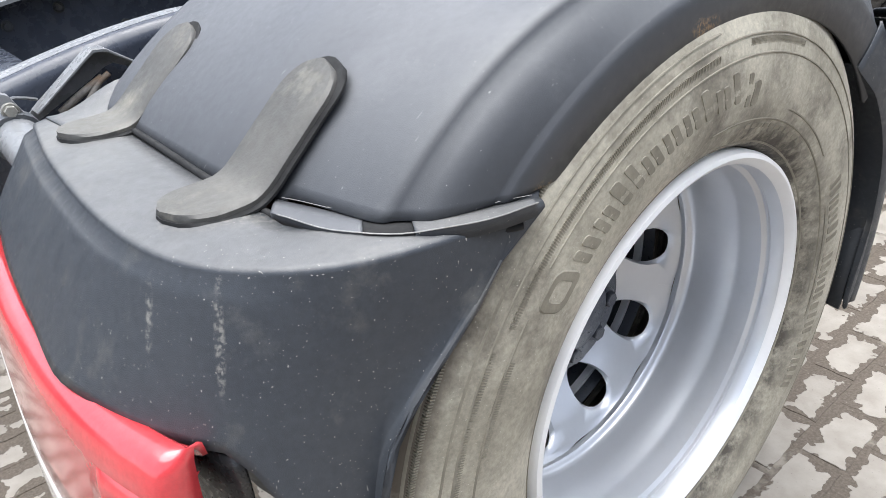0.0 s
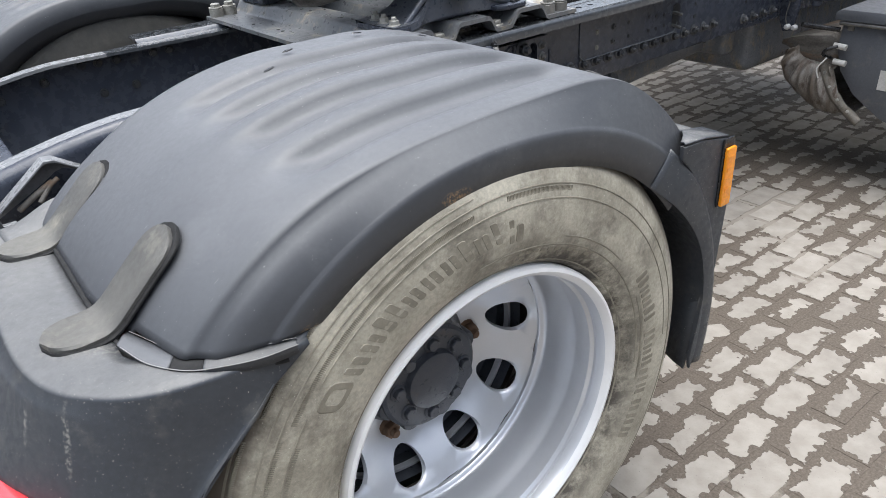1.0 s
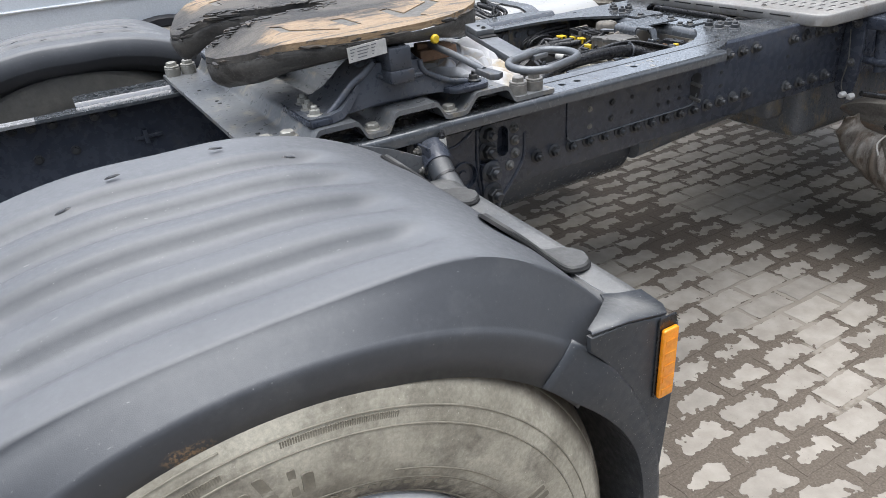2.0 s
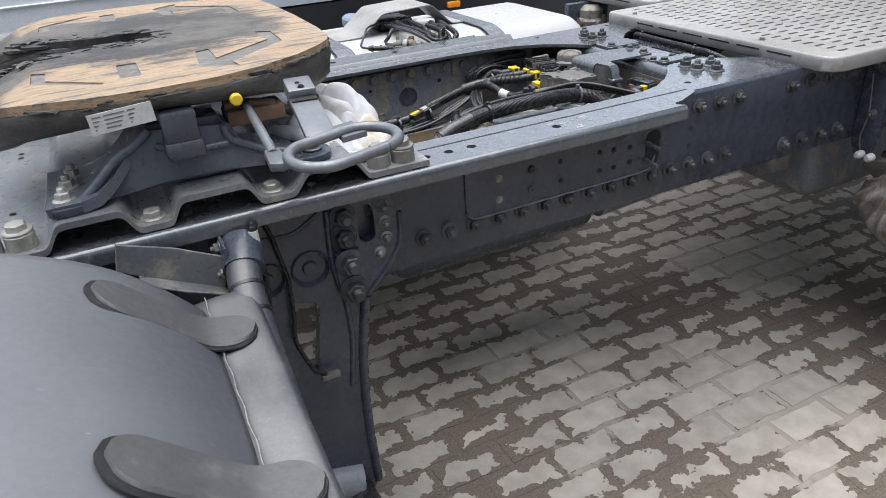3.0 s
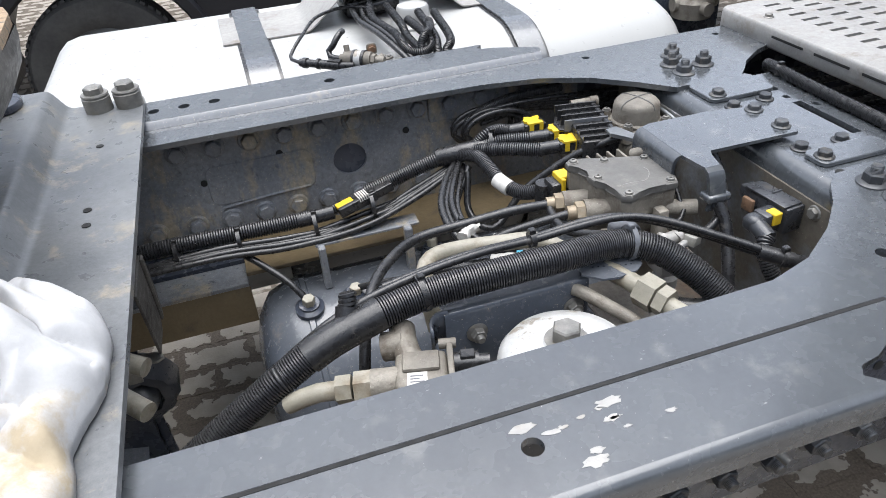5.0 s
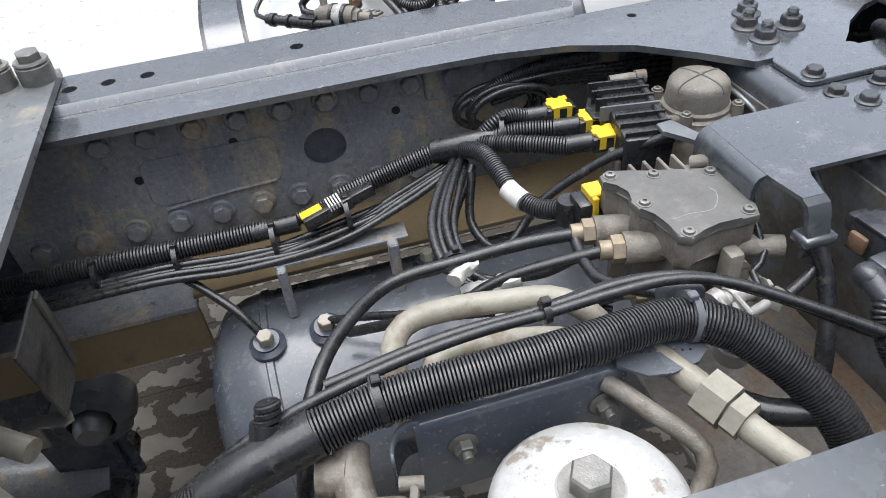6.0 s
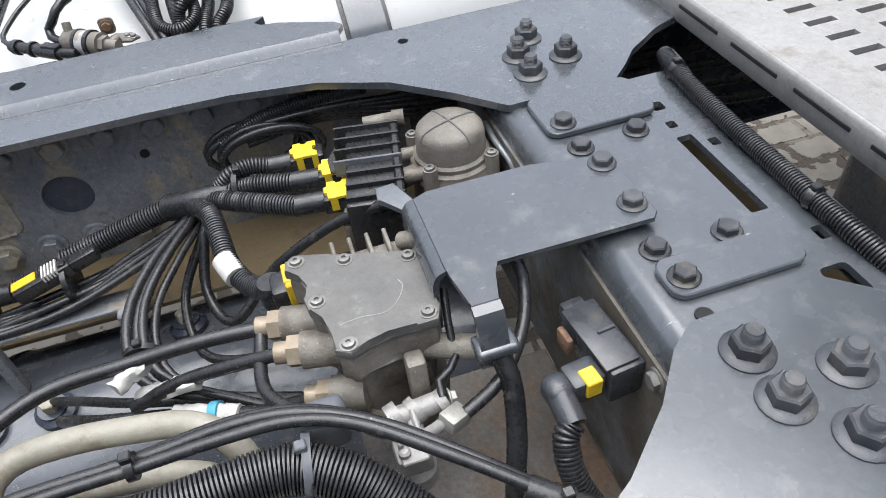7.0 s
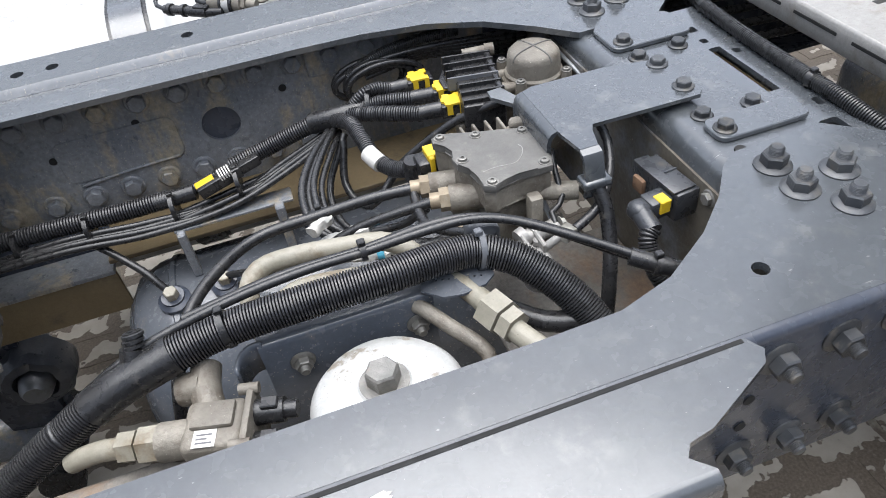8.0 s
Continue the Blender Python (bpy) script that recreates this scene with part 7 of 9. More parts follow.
# pale air valve in front of the tank
vt = thing("air_valve", (2.15, 0.77, 0.86), "pale dusty alloy air valve beside the tank", "valve")
bm = bmesh.new()
lathe(bm, [(0, -0.05), (0.05, -0.05), (0.055, -0.01), (0.045, 0.0), (0.045, 0.03), (0.03, 0.045), (0, 0.047)], Matrix.Translation((2.15, 0.77, 0.895)), 20)
tube(bm, [(2.09, 0.77, 0.88), (2.21, 0.76, 0.88)], 0.018, 12, straight=True)
tube(bm, [(2.15, 0.70, 0.875), (2.15, 0.84, 0.875)], 0.016, 12, straight=True)
part("valve_body", bm, M["cast"], vt)
bm = bmesh.new()
cuboid(bm, 2.06, 2.26, 0.80, 0.83, 0.70, 0.95, 0.006)
part("valve_bracket", bm, M["frame"], vt)
bolt(vt, (2.16, 0.80, 0.93), "-y", 0.012)


# ---- aluminium walkway ----
def walkway(name, x0, x1, y0, y1, z, label, corner):
    th = thing(name, ((x0 + x1) / 2, (y0 + y1) / 2, z - 0.03), label, "walkway")
    bm = bmesh.new()
    px, py, sl, sw = 0.0655, 0.0345, 0.018, 0.0052
    nx, ny = int((x1 - x0 - 0.09) / px), int((y1 - y0 - 0.05) / py)
    ox, oy = x0 + 0.050, y1 - 0.028 - ny * py
    for i in range(nx):
        for j in range(ny):
            cx, cy = ox + (i + 0.5) * px, oy + (j + 0.5) * py
            o = [(cx - px / 2, cy - py / 2), (cx + px / 2, cy - py / 2), (cx + px / 2, cy + py / 2), (cx - px / 2, cy + py / 2)]
            h = [(cx - sl, cy - sw), (cx + sl, cy - sw), (cx + sl, cy + sw), (cx - sl, cy + sw)]
            vo = [bm.verts.new((u, v, z)) for u, v in o]
            vh = [bm.verts.new((u, v, z + 0.0012)) for u, v in h]
            vl = [bm.verts.new((u, v, z - 0.007)) for u, v in h]
            for k in range(4):
                m = (k + 1) % 4
                bm.faces.new((vo[k], vo[m], vh[m], vh[k]))
                bm.faces.new((vh[k], vh[m], vl[m], vl[k]))
    bmesh.ops.remove_doubles(bm, verts=bm.verts, dist=0.00005)
    part("slotted_sheet", bm, M["alu"], th, "perforated aluminium sheet", flat_angle=20)
    # border with rolled edge
    bm = bmesh.new()
    gx0, gx1, gy0, gy1 = ox, ox + nx * px, oy, oy + ny * py
    r = corner
    outer = arc(x0 + r, y0 + r, r, 270, 180, 6) + arc(x0 + 0.02, y1 - 0.02, 0.02, 180, 90, 4) + [(x1, y1), (x1, y0)]
    pierced(bm, outer, [[(gx0, gy0), (gx0, gy1), (gx1, gy1), (gx1, gy0)]], "z", z - 0.003, z)
    part("border", bm, M["alu"], th)
    bm = bmesh.new()
    rows = []
    path = [(x1, y0)] + arc(x0 + r, y0 + r, r, 270, 180, 8) + arc(x0 + 0.02, y1 - 0.02, 0.02, 180, 90, 4) + [(x1, y1)]
    cx, cy = (x0 + x1) / 2, (y0 + y1) / 2
    for u, v in path:
        o = Vector((u - cx, v - cy)).normalized()
        rows.append([(u + o.x * k, v + o.y * k, z + d) for k, d in ((0, 0.0), (0.003, -0.001), (0.0055, -0.005), (0.006, -0.012), (0.006, -0.036), (0.001, -0.040))])
    shell(bm, rows)
    thick(part("rolled_edge", bm, M["alu"], th, flat_angle=50), 0.003)
    for k in range(int((y1 - y0 - 0.2) / 0.105)):
        bm = bmesh.new()
        cuboid(bm, x0 - 0.0068, x0 - 0.004, y0 + 0.12 + k * 0.105, y0 + 0.198 + k * 0.105, z - 0.0175, z - 0.0135)
        part("edge_slot", bm, M["gap"], th)
    for u, v in ((x0 + 0.03, y0 + 0.25), (x0 + 0.03, y1 - 0.1), (x0 + 0.25, y0 + 0.035), (x0 + 0.4, y1 - 0.04)):
        bolt(th, (u, v, z), "z", 0.007, "head", "bolt_grey")
    return th


walkway("walkway", 1.948, 3.45, -0.475, 0.405, 0.988, "perforated aluminium walkway over the frame, dusty", 0.05)
walkway("walkway", 2.160, 3.45, 0.425, 1.15, 0.992, "second perforated aluminium walkway beside the first", 0.05)

# gearbox and lines seen below the walkway; housing drawn out unseen to block light
gear = thing("gearbox", (2.6, 0, 0.45), "dark grimy gearbox between the frame rails", "gearbox")
bm = bmesh.new()
cuboid(bm, 2.28, 4.5, -0.24, 0.24, 0.42, 0.84, 0.05, 4)
cuboid(bm, 2.20, 2.34, -0.16, 0.18, 0.50, 0.78, 0.03, 3)
tube(bm, [(1.62, 0.02, 0.50), (2.25, 0.0, 0.56)], 0.055, 18, straight=True)
part("housing", bm, M["frame_dirty"], gear)
bm = bmesh.new()
cuboid(bm, 1.99, 2.02, -0.386, 0.386, 0.735, 0.80, 0.006)
part("crossbeam", bm, M["brown_beam"], gear)
conduit = thing("cable_conduit", (1.91, 0.0, 0.93), "black corrugated cable conduit lying over the channel", "conduit")
bm = bmesh.new()
tube(bm, [(1.97, 0.20, 0.85), (1.925, 0.207, 0.915), (1.895, 0.193, 0.946), (1.881, 0.162, 0.955), (1.875, 0.112, 0.9555), (1.871, 0.03, 0.9555), (1.870, -0.04, 0.9555), (1.870, -0.10, 0.955), (1.873, -0.15, 0.953), (1.888, -0.21, 0.935), (1.92, -0.27, 0.88)], 0.0088, 14, 0.0011, 0.0048)
part("corrugated_hose", bm, M["black"], conduit)
for q in ((1.879, 0.145, 0.955), (1.870, -0.09, 0.955)):
    bm = bmesh.new()
    tube(bm, [Vector(q) + Vector((-0.001, 0.0035, 0)), Vector(q) - Vector((-0.001, 0.0035, 0))], 0.0116, 14, straight=True)
    cuboid(bm, -0.005, 0.004, -0.004, 0.004, 0.009, 0.015, 0.001, 1, Matrix.Translation(q))
    part("cable_tie", bm, M["black"], conduit)
pipes = thing("brake_pipes", (1.98, 0.30, 0.84), "bundle of black brake pipes along the rail", "pipes")
for k in range(4):
    bm = bmesh.new()
    tube(bm, [(1.80, 0.335 - 0.014 * k, 0.87 - 0.016 * k), (1.95, 0.330 - 0.016 * k, 0.865 - 0.018 * k), (2.15, 0.33 - 0.02 * k, 0.85 - 0.02 * k), (2.6, 0.33 - 0.02 * k, 0.84 - 0.02 * k)], 0.0075, 8)
    part("pipe", bm, M["black"], pipes)


# ---- air reservoir between the rails ----
res = thing("air_reservoir", (1.28, 0.13, 0.40), "dark painted steel air reservoir with screwed fittings", "air reservoir")
bm = bmesh.new()
ax = Matrix.Translation((0.922, 0.190, 0.520)) @ AXIS["x"]
lathe(bm, [(0, 0.0), (0.08, 0.004), (0.13, 0.016), (0.163, 0.040), (0.176, 0.072), (0.179, 0.094), (0.1815, 0.096), (0.1815, 0.104), (0.179, 0.106), (0.179, 0.70), (0.13, 0.735), (0, 0.75)], ax, 40)
part("shell", bm, M["tank_paint"], res)
for x, y, z in ((1.024, 0.152, 0.694), (1.103, 0.152, 0.694), (1.262, 0.225, 0.694)):
    bm = bmesh.new()
    tilt = Matrix.Rotation((0.190 - y) / 0.182, 4, "X")
    m = Matrix.Translation((x, y, z)) @ tilt
    lathe(bm, [(0, 0), (0.024, 0), (0.024, 0.008), (0.017, 0.012), (0.017, 0.016), (0, 0.016)], m, 20)
    fit_part = part("boss", bm, M["frame"], res)
    bm = bmesh.new()
    hexa(bm, 0.0105, 0.016, 0.030, m)
    part("fitting", bm, M["beige_pipe"], res, "pale hex fitting")
# carrier strip of the harness
tray = thing("harness_bracket", (1.16, 0.225, 0.72), "dark bent strip bracket that carries the harness", "bracket")
bm = bmesh.new()
cuboid(bm, 1.055, 1.235, 0.200, 0.232, 0.778, 0.783, 0.001, 1)
cuboid(bm, 1.058, 1.070, 0.186, 0.203, 0.70, 0.783, 0.002, 1)
cuboid(bm, 1.205, 1.219, 0.186, 0.203, 0.69, 0.783, 0.002, 1)
part("strip", bm, M["frame_dirty"], tray)

# ---- cable harness along the far rail ----
harness = thing("cable_harness", (1.15, 0.25, 0.79), "bundle of black cables and corrugated sleeves along the far rail", "cable harness")


def strand(parent, pts, r, ridge=0.0, pitch=0.0, name="cable", mat="black", label=""):
    mat = "hose" if pitch and mat == "black" else mat
    bm = bmesh.new()
    tube(bm, pts, r, 10 if r > 0.006 else 8, ridge, pitch)
    return part(name, bm, M[mat], parent, label, flat_angle=70)


def tie(parent, q, d, r, mat="black", tail=0.02):
    bm = bmesh.new()
    q, d = Vector(q), Vector(d).normalized()
    tube(bm, [q - d * 0.0032, q + d * 0.0032], r, 14, straight=True)
    up = Vector((0, 0, 1))
    cuboid(bm, -0.0042, 0.0042, -0.004, 0.004, r - 0.002, r + 0.0048, 0.001, 1, Matrix.Translation(q))
    return part("cable_tie", bm, M[mat], parent)


strand(harness, [(0.72, 0.262, 0.800), (0.82, 0.258, 0.806), (0.92, 0.255, 0.806), (1.00, 0.252, 0.806), (1.06, 0.250, 0.808)], 0.0125, 0.0018, 0.0062, "corrugated_sleeve")
strand(harness, [(1.04, 0.250, 0.807), (1.07, 0.248, 0.809), (1.10, 0.245, 0.812)], 0.0125, name="taped_joint")
strand(harness, [(1.08, 0.246, 0.810), (1.12, 0.252, 0.818), (1.16, 0.256, 0.826)], 0.0085, 0.0014, 0.005, "corrugated_sleeve")
strand(harness, [(1.16, 0.262, 0.826), (1.22, 0.265, 0.840), (1.27, 0.262, 0.855), (1.31, 0.258, 0.866)], 0.0120, 0.0018, 0.0058, "corrugated_sleeve")
strand(harness, [(1.295, 0.262, 0.862), (1.335, 0.245, 0.872), (1.38, 0.238, 0.876)], 0.0165, name="taped_joint")
for k in range(6):
    o = 0.009 * (k - 2.5)
    w = 0.005 * math.sin(k * 2.1)
    strand(harness, [(0.72, 0.232 + o * 0.6, 0.786 - 0.003 * (k % 3)), (0.90, 0.230 + o * 0.6, 0.790 + w), (1.02, 0.222 + o * 0.7, 0.786 + w), (1.14, 0.222 + o * 0.7, 0.794 - w), (1.24, 0.238 + o * 0.6, 0.816 + w), (1.32, 0.246 + o * 0.5, 0.850)], 0.0048)
# small yellow-latched plug
bm = bmesh.new()
m = Matrix.Translation((1.135, 0.235, 0.824)) @ Matrix.Rotation(radians(-12), 4, "Y") @ Matrix.Rotation(radians(10), 4, "Z")
cuboid(bm, -0.030, 0.040, -0.011, 0.011, -0.009, 0.009, 0.003, 2, m)
cuboid(bm, 0.038, 0.072, -0.009, 0.009, -0.008, 0.008, 0.003, 2, m)
plug = part("plug", bm, M["black"], harness, "black cable plug")
bm = bmesh.new()
cuboid(bm, -0.030, 0.000, -0.003, 0.0115, 0.006, 0.0105, 0.001, 1, m)
part("latch", bm, M["yellow"], plug, "yellow plug latch")
bm = bmesh.new()
for k in range(5):
    cuboid(bm, 0.008 + k * 0.004, 0.010 + k * 0.004, -0.0115, 0.0115, 0.004, 0.0115, 0, 1, m)
part("pin_comb", bm, M["tag"], plug)
for q, r in (((0.94, 0.245, 0.797), 0.022), ((1.065, 0.236, 0.800), 0.024), ((1.165, 0.238, 0.812), 0.026), ((0.84, 0.25, 0.797), 0.022)):
    tie(harness, q, (1, -0.05, 0.05), r)
# branches to the two control units
strand(harness, [(1.35, 0.236, 0.876), (1.39, 0.200, 0.886), (1.445, 0.164, 0.890)], 0.0105, 0.0015, 0.0055, "corrugated_sleeve")
strand(harness, [(1.355, 0.244, 0.876), (1.40, 0.226, 0.888), (1.446, 0.208, 0.891)], 0.0100, 0.0015, 0.0055, "corrugated_sleeve")
strand(harness, [(1.358, 0.246, 0.880), (1.378, 0.246, 0.896), (1.40, 0.250, 0.898), (1.42, 0.249, 0.893)], 0.0095, 0.0014, 0.0055, "corrugated_sleeve")
strand(harness, [(1.325, 0.245, 0.870), (1.345, 0.205, 0.880), (1.352, 0.165, 0.876), (1.358, 0.125, 0.868), (1.375, 0.090, 0.866), (1.398, 0.060, 0.878)], 0.0105, 0.0016, 0.0055, "corrugated_sleeve")
bm = bmesh.new()
tube(bm, [(1.3525, 0.134, 0.871), (1.3575, 0.120, 0.868), (1.363, 0.107, 0.866)], 0.0128, 14)
part("sleeve", bm, M["tag"], harness, "white marking sleeve")
tie(harness, (1.385, 0.240, 0.880), (1, -0.3, 0.1), 0.024)
# loops that dive under the junction
for k, (dx, dz) in enumerate(((0, 0), (0.009, -0.004), (0.017, 0.003), (0.026, -0.006))):
    strand(harness, [(1.315 + dx * 0.6, 0.238, 0.857 + dz), (1.277 + dx, 0.175, 0.862 + dz), (1.250 + dx, 0.110, 0.858 + dz), (1.249 + dx, 0.050, 0.848 + dz), (1.272 + dx, 0.014, 0.838 + dz), (1.33 + dx, -0.010 - 0.006 * k, 0.829 + dz), (1.40, -0.035 - 0.010 * k, 0.826)], 0.0056 - 0.0004 * k)
tie(harness, (1.262, 0.052, 0.848), (0.1, 1, 0.1), 0.019)
strand(harness, [(1.33, 0.21, 0.852), (1.315, 0.17, 0.80), (1.34, 0.12, 0.79), (1.40, 0.14, 0.835), (1.47, 0.125, 0.885), (1.52, 0.10, 0.915), (1.55, 0.085, 0.928)], 0.0060)
strand(harness, [(1.335, 0.22, 0.856), (1.29, 0.17, 0.80), (1.30, 0.10, 0.775), (1.36, 0.06, 0.79), (1.40, 0.03, 0.83)], 0.0055)
# coil behind the control unit
coil = thing("cable_coil", (1.42, 0.33, 0.86), "coil of spare black cable against the rail", "cable coil")
for k in range(5):
    ring = []
    for i in range(15):
        a = 2 * math.pi * i / 14
        ring.append((1.405 + (0.058 + 0.006 * math.sin(k * 2)) * math.cos(a) + 0.006 * k, 0.338 - 0.006 * k, 0.868 + (0.030 + 0.004 * math.cos(k * 3)) * math.sin(a)))
    strand(coil, ring, 0.0048)
strand(coil, [(1.37, 0.33, 0.885), (1.42, 0.335, 0.905), (1.48, 0.335, 0.915), (1.56, 0.33, 0.918)], 0.008, 0.0012, 0.005, "corrugated_sleeve")
for k in range(5):
    strand(coil, [(1.40, 0.33, 0.90 - 0.006 * k), (1.50, 0.325 + 0.004 * k, 0.905 - 0.006 * k), (1.62, 0.32, 0.900 - 0.008 * k), (1.75, 0.33, 0.89 - 0.01 * k)], 0.0045)


# ---- finned control unit with round cap ----
ecu = thing("control_unit", (1.53, 0.17, 0.85), "black finned control unit with yellow plug latches", "control unit")
BX = Matrix.Translation((1.530, 0.172, 0.894)) @ Matrix.Rotation(radians(-11), 4, "Z")
bm = bmesh.new()
cuboid(bm, -0.028, 0.030, -0.074, 0.072, -0.055, 0.026, 0.004, 2, BX)
cuboid(bm, 0.024, 0.033, -0.060, 0.066, -0.040, 0.030, 0.002, 1, BX)
part("housing", bm, M["black"], ecu, "black ribbed plastic housing")
for k in range(7):
    y = -0.066 + k * 0.0215
    bm = bmesh.new()
    cuboid(bm, -0.027 if k < 3 else -0.040, 0.034, y - 0.0014, y + 0.0014, 0.012, 0.0325, 0.0006, 1, BX)
    part("fin", bm, M["box_plastic"] if k == 3 else M["black"], ecu)
bm = bmesh.new()
prism(bm, [tuple((BX @ Vector((u, v, 0)))[:2]) for u, v in ((-0.046, 0.006), (-0.026, 0.000), (-0.026, 0.058), (-0.040, 0.058), (-0.050, 0.030))], "z", 0.905, 0.9085, 0.001, 1)
part("plug_hood", bm, M["black"], ecu)
bm = bmesh.new()
cuboid(bm, -0.036, -0.027, -0.066, 0.06, -0.050, -0.006, 0.003, 2, BX)
part("plug_block", bm, M["cast"], ecu, "dusty plug block")
for px, py, turn in ((1.466, 0.246, -4), (1.492, 0.201, -8), (1.490, 0.158, -6)):
    PM = Matrix.Translation((px, py, 0.892)) @ Matrix.Rotation(radians(turn), 4, "Z")
    bm = bmesh.new()
    cuboid(bm, -0.020, 0.020, -0.0135, 0.0135, -0.010, 0.010, 0.003, 2, PM)
    tube(bm, [PM @ Vector((-0.018, 0, 0)), PM @ Vector((-0.050, 0.002, -0.001))], 0.0115, 14, straight=True)
    pl = part("plug", bm, M["black"], ecu, "black multi-pin plug")
    notch = [(-0.014, -0.0145), (0.013, -0.0145), (0.013, -0.006), (0.008, -0.005), (0.008, 0.004), (0.013, 0.005), (0.013, 0.0145), (0.003, 0.0145), (0.002, 0.010), (-0.004, 0.010), (-0.005, 0.0145),
             (-0.014, 0.0145), (-0.014, 0.006), (-0.018, 0.005), (-0.018, -0.004), (-0.014, -0.005)]
    bm = bmesh.new()
    prism(bm, notch, "z", 0.0102, 0.0140, 0.0006, 1)
    cuboid(bm, 0.006, 0.013, -0.0150, -0.0138, -0.006, 0.0135)
    cuboid(bm, -0.012, -0.004, -0.0150, -0.0138, -0.004, 0.0135)
    bmesh.ops.transform(bm, matrix=PM, verts=bm.verts)
    part("latch", bm, M["yellow"], pl, "yellow notched plug latch", smooth=False)
bm = bmesh.new()
tube(bm, [BX @ Vector((-0.006, 0.080, 0.022)), BX @ Vector((0.036, 0.080, 0.024))], 0.0082, 12, straight=True)
tube(bm, [BX @ Vector((0.028, 0.080, 0.024)), BX @ Vector((0.042, 0.080, 0.024))], 0.0098, 12, straight=True)
part("end_fitting", bm, M["cast"], ecu)
for y in (-0.010, 0.030):
    bm = bmesh.new()
    tube(bm, [BX @ Vector((0.030, y, 0.006)), BX @ Vector((0.060, y + 0.004, 0.004))], 0.008, 12, straight=True)
    part("spigot", bm, M["cast"], ecu)
relay = thing("relay_valve", (1.628, 0.185, 0.84), "dusty grey alloy relay valve with domed cap", "valve")
bm = bmesh.new()
cm = Matrix.Translation((1.622, 0.174, 0.884))
lathe(bm, [(0, 0), (0.050, 0), (0.050, 0.006), (0.047, 0.009), (0.047, 0.015), (0.043, 0.018), (0.043, 0.023), (0.0395, 0.026), (0.0385, 0.046), (0.0370, 0.052), (0.033, 0.0565), (0.024, 0.0590), (0.012, 0.0602), (0, 0.0605)], cm, 40)
part("domed_cap", bm, M["cast"], relay, "domed grey cap with a raised cross", flat_angle=45)
for k in range(4):
    a = math.pi / 4 + k * math.pi / 2
    bm = bmesh.new()
    lathe(bm, [(0, 0.0), (0.0088, 0.0), (0.0080, 0.026), (0.0072, 0.030), (0, 0.030)], cm @ Matrix.Translation((0.050 * math.cos(a), 0.050 * math.sin(a), 0)), 12)
    part("screw_post", bm, M["cast"], relay)
for a in (0.3, 0.3 + math.pi / 2):
    bm = bmesh.new()
    dome = [(r, interp(abs(r), [0, 0.012, 0.024, 0.033, 0.037, 0.0385], [0.0608, 0.0605, 0.0593, 0.0568, 0.0522, 0.046])) for r in (-0.038, -0.035, -0.030, -0.020, 0.0, 0.020, 0.030, 0.035, 0.038)]
    tube(bm, [cm @ Vector((r * math.cos(a), r * math.sin(a), h)) for r, h in dome], 0.0013, 6, step=0.004)
    part("raised_cross", bm, M["cast_lid"], relay)
for k in range(4):
    a = math.pi / 4 + k * math.pi / 2
    bolt(relay, (1.622 + 0.050 * math.cos(a), 0.174 + 0.050 * math.sin(a), 0.914), "z", 0.0062, "screw", "bolt_grey", "screw")
bm = bmesh.new()
cuboid(bm, 1.580, 1.664, 0.130, 0.218, 0.78, 0.885, 0.012, 3)
tube(bm, [(1.640, 0.150, 0.845), (1.655, 0.110, 0.850)], 0.021, 14, straight=True)
tube(bm, [(1.56, 0.165, 0.890), (1.59, 0.172, 0.890)], 0.011, 12, straight=True)
part("valve_body", bm, M["cast"], relay)
bm = bmesh.new()
tube(bm, [(1.672, 0.20, 0.912), (1.668, 0.155, 0.915), (1.674, 0.125, 0.905), (1.678, 0.11, 0.885)], 0.0035, 8)
part("bracket_edge", bm, M["steel"], relay)

# ---- electro-pneumatic valve with flat lid ----
epv = thing("modulator_valve", (1.48, -0.03, 0.80), "dusty alloy modulator valve with a flat screwed lid", "valve")
lid = [(1.419, 0.033), (1.432, 0.038), (1.452, 0.030), (1.470, 0.022), (1.490, 0.016), (1.524, 0.006), (1.536, -0.004), (1.535, -0.020), (1.531, -0.040), (1.537, -0.066), (1.530, -0.083), (1.512, -0.083),
       (1.488, -0.078), (1.470, -0.084), (1.455, -0.092), (1.443, -0.084), (1.444, -0.066), (1.442, -0.045), (1.430, -0.034), (1.428, -0.018), (1.436, -0.004), (1.430, 0.012), (1.417, 0.020)]
bm = bmesh.new()
prism(bm, lid, "z", 0.926, 0.936, 0.002, 2)
part("lid", bm, M["cast_lid"], epv, "flat dark lid with pale scratches")
bm = bmesh.new()
tube(bm, [(1.452, -0.060, 0.936), (1.470, -0.058, 0.936), (1.492, -0.060, 0.936), (1.505, -0.050, 0.936), (1.512, -0.036, 0.936), (1.510, -0.028, 0.936)], 0.0006, 6, step=0.003)
part("scratch", bm, M["alu"], epv, "pale scratch")
bm = bmesh.new()
c = Vector((1.483, -0.028))
prism(bm, [tuple(c + (Vector(p) - c) * 0.96) for p in lid], "z", 0.894, 0.926, 0.003)
part("upper_body", bm, M["cast"], epv)
bm = bmesh.new()
prism(bm, [tuple(c + (Vector(p) - c) * 0.80) for p in lid], "z", 0.800, 0.894, 0.004)
cuboid(bm, 1.495, 1.512, -0.099, -0.080, 0.83, 0.905, 0.004)
lathe(bm, [(0.050, 0.0), (0.054, 0.01), (0.054, 0.03), (0.044, 0.04)], Matrix.Translation((1.485, -0.045, 0.80)), 24)
part("lower_body", bm, M["cast"], epv)
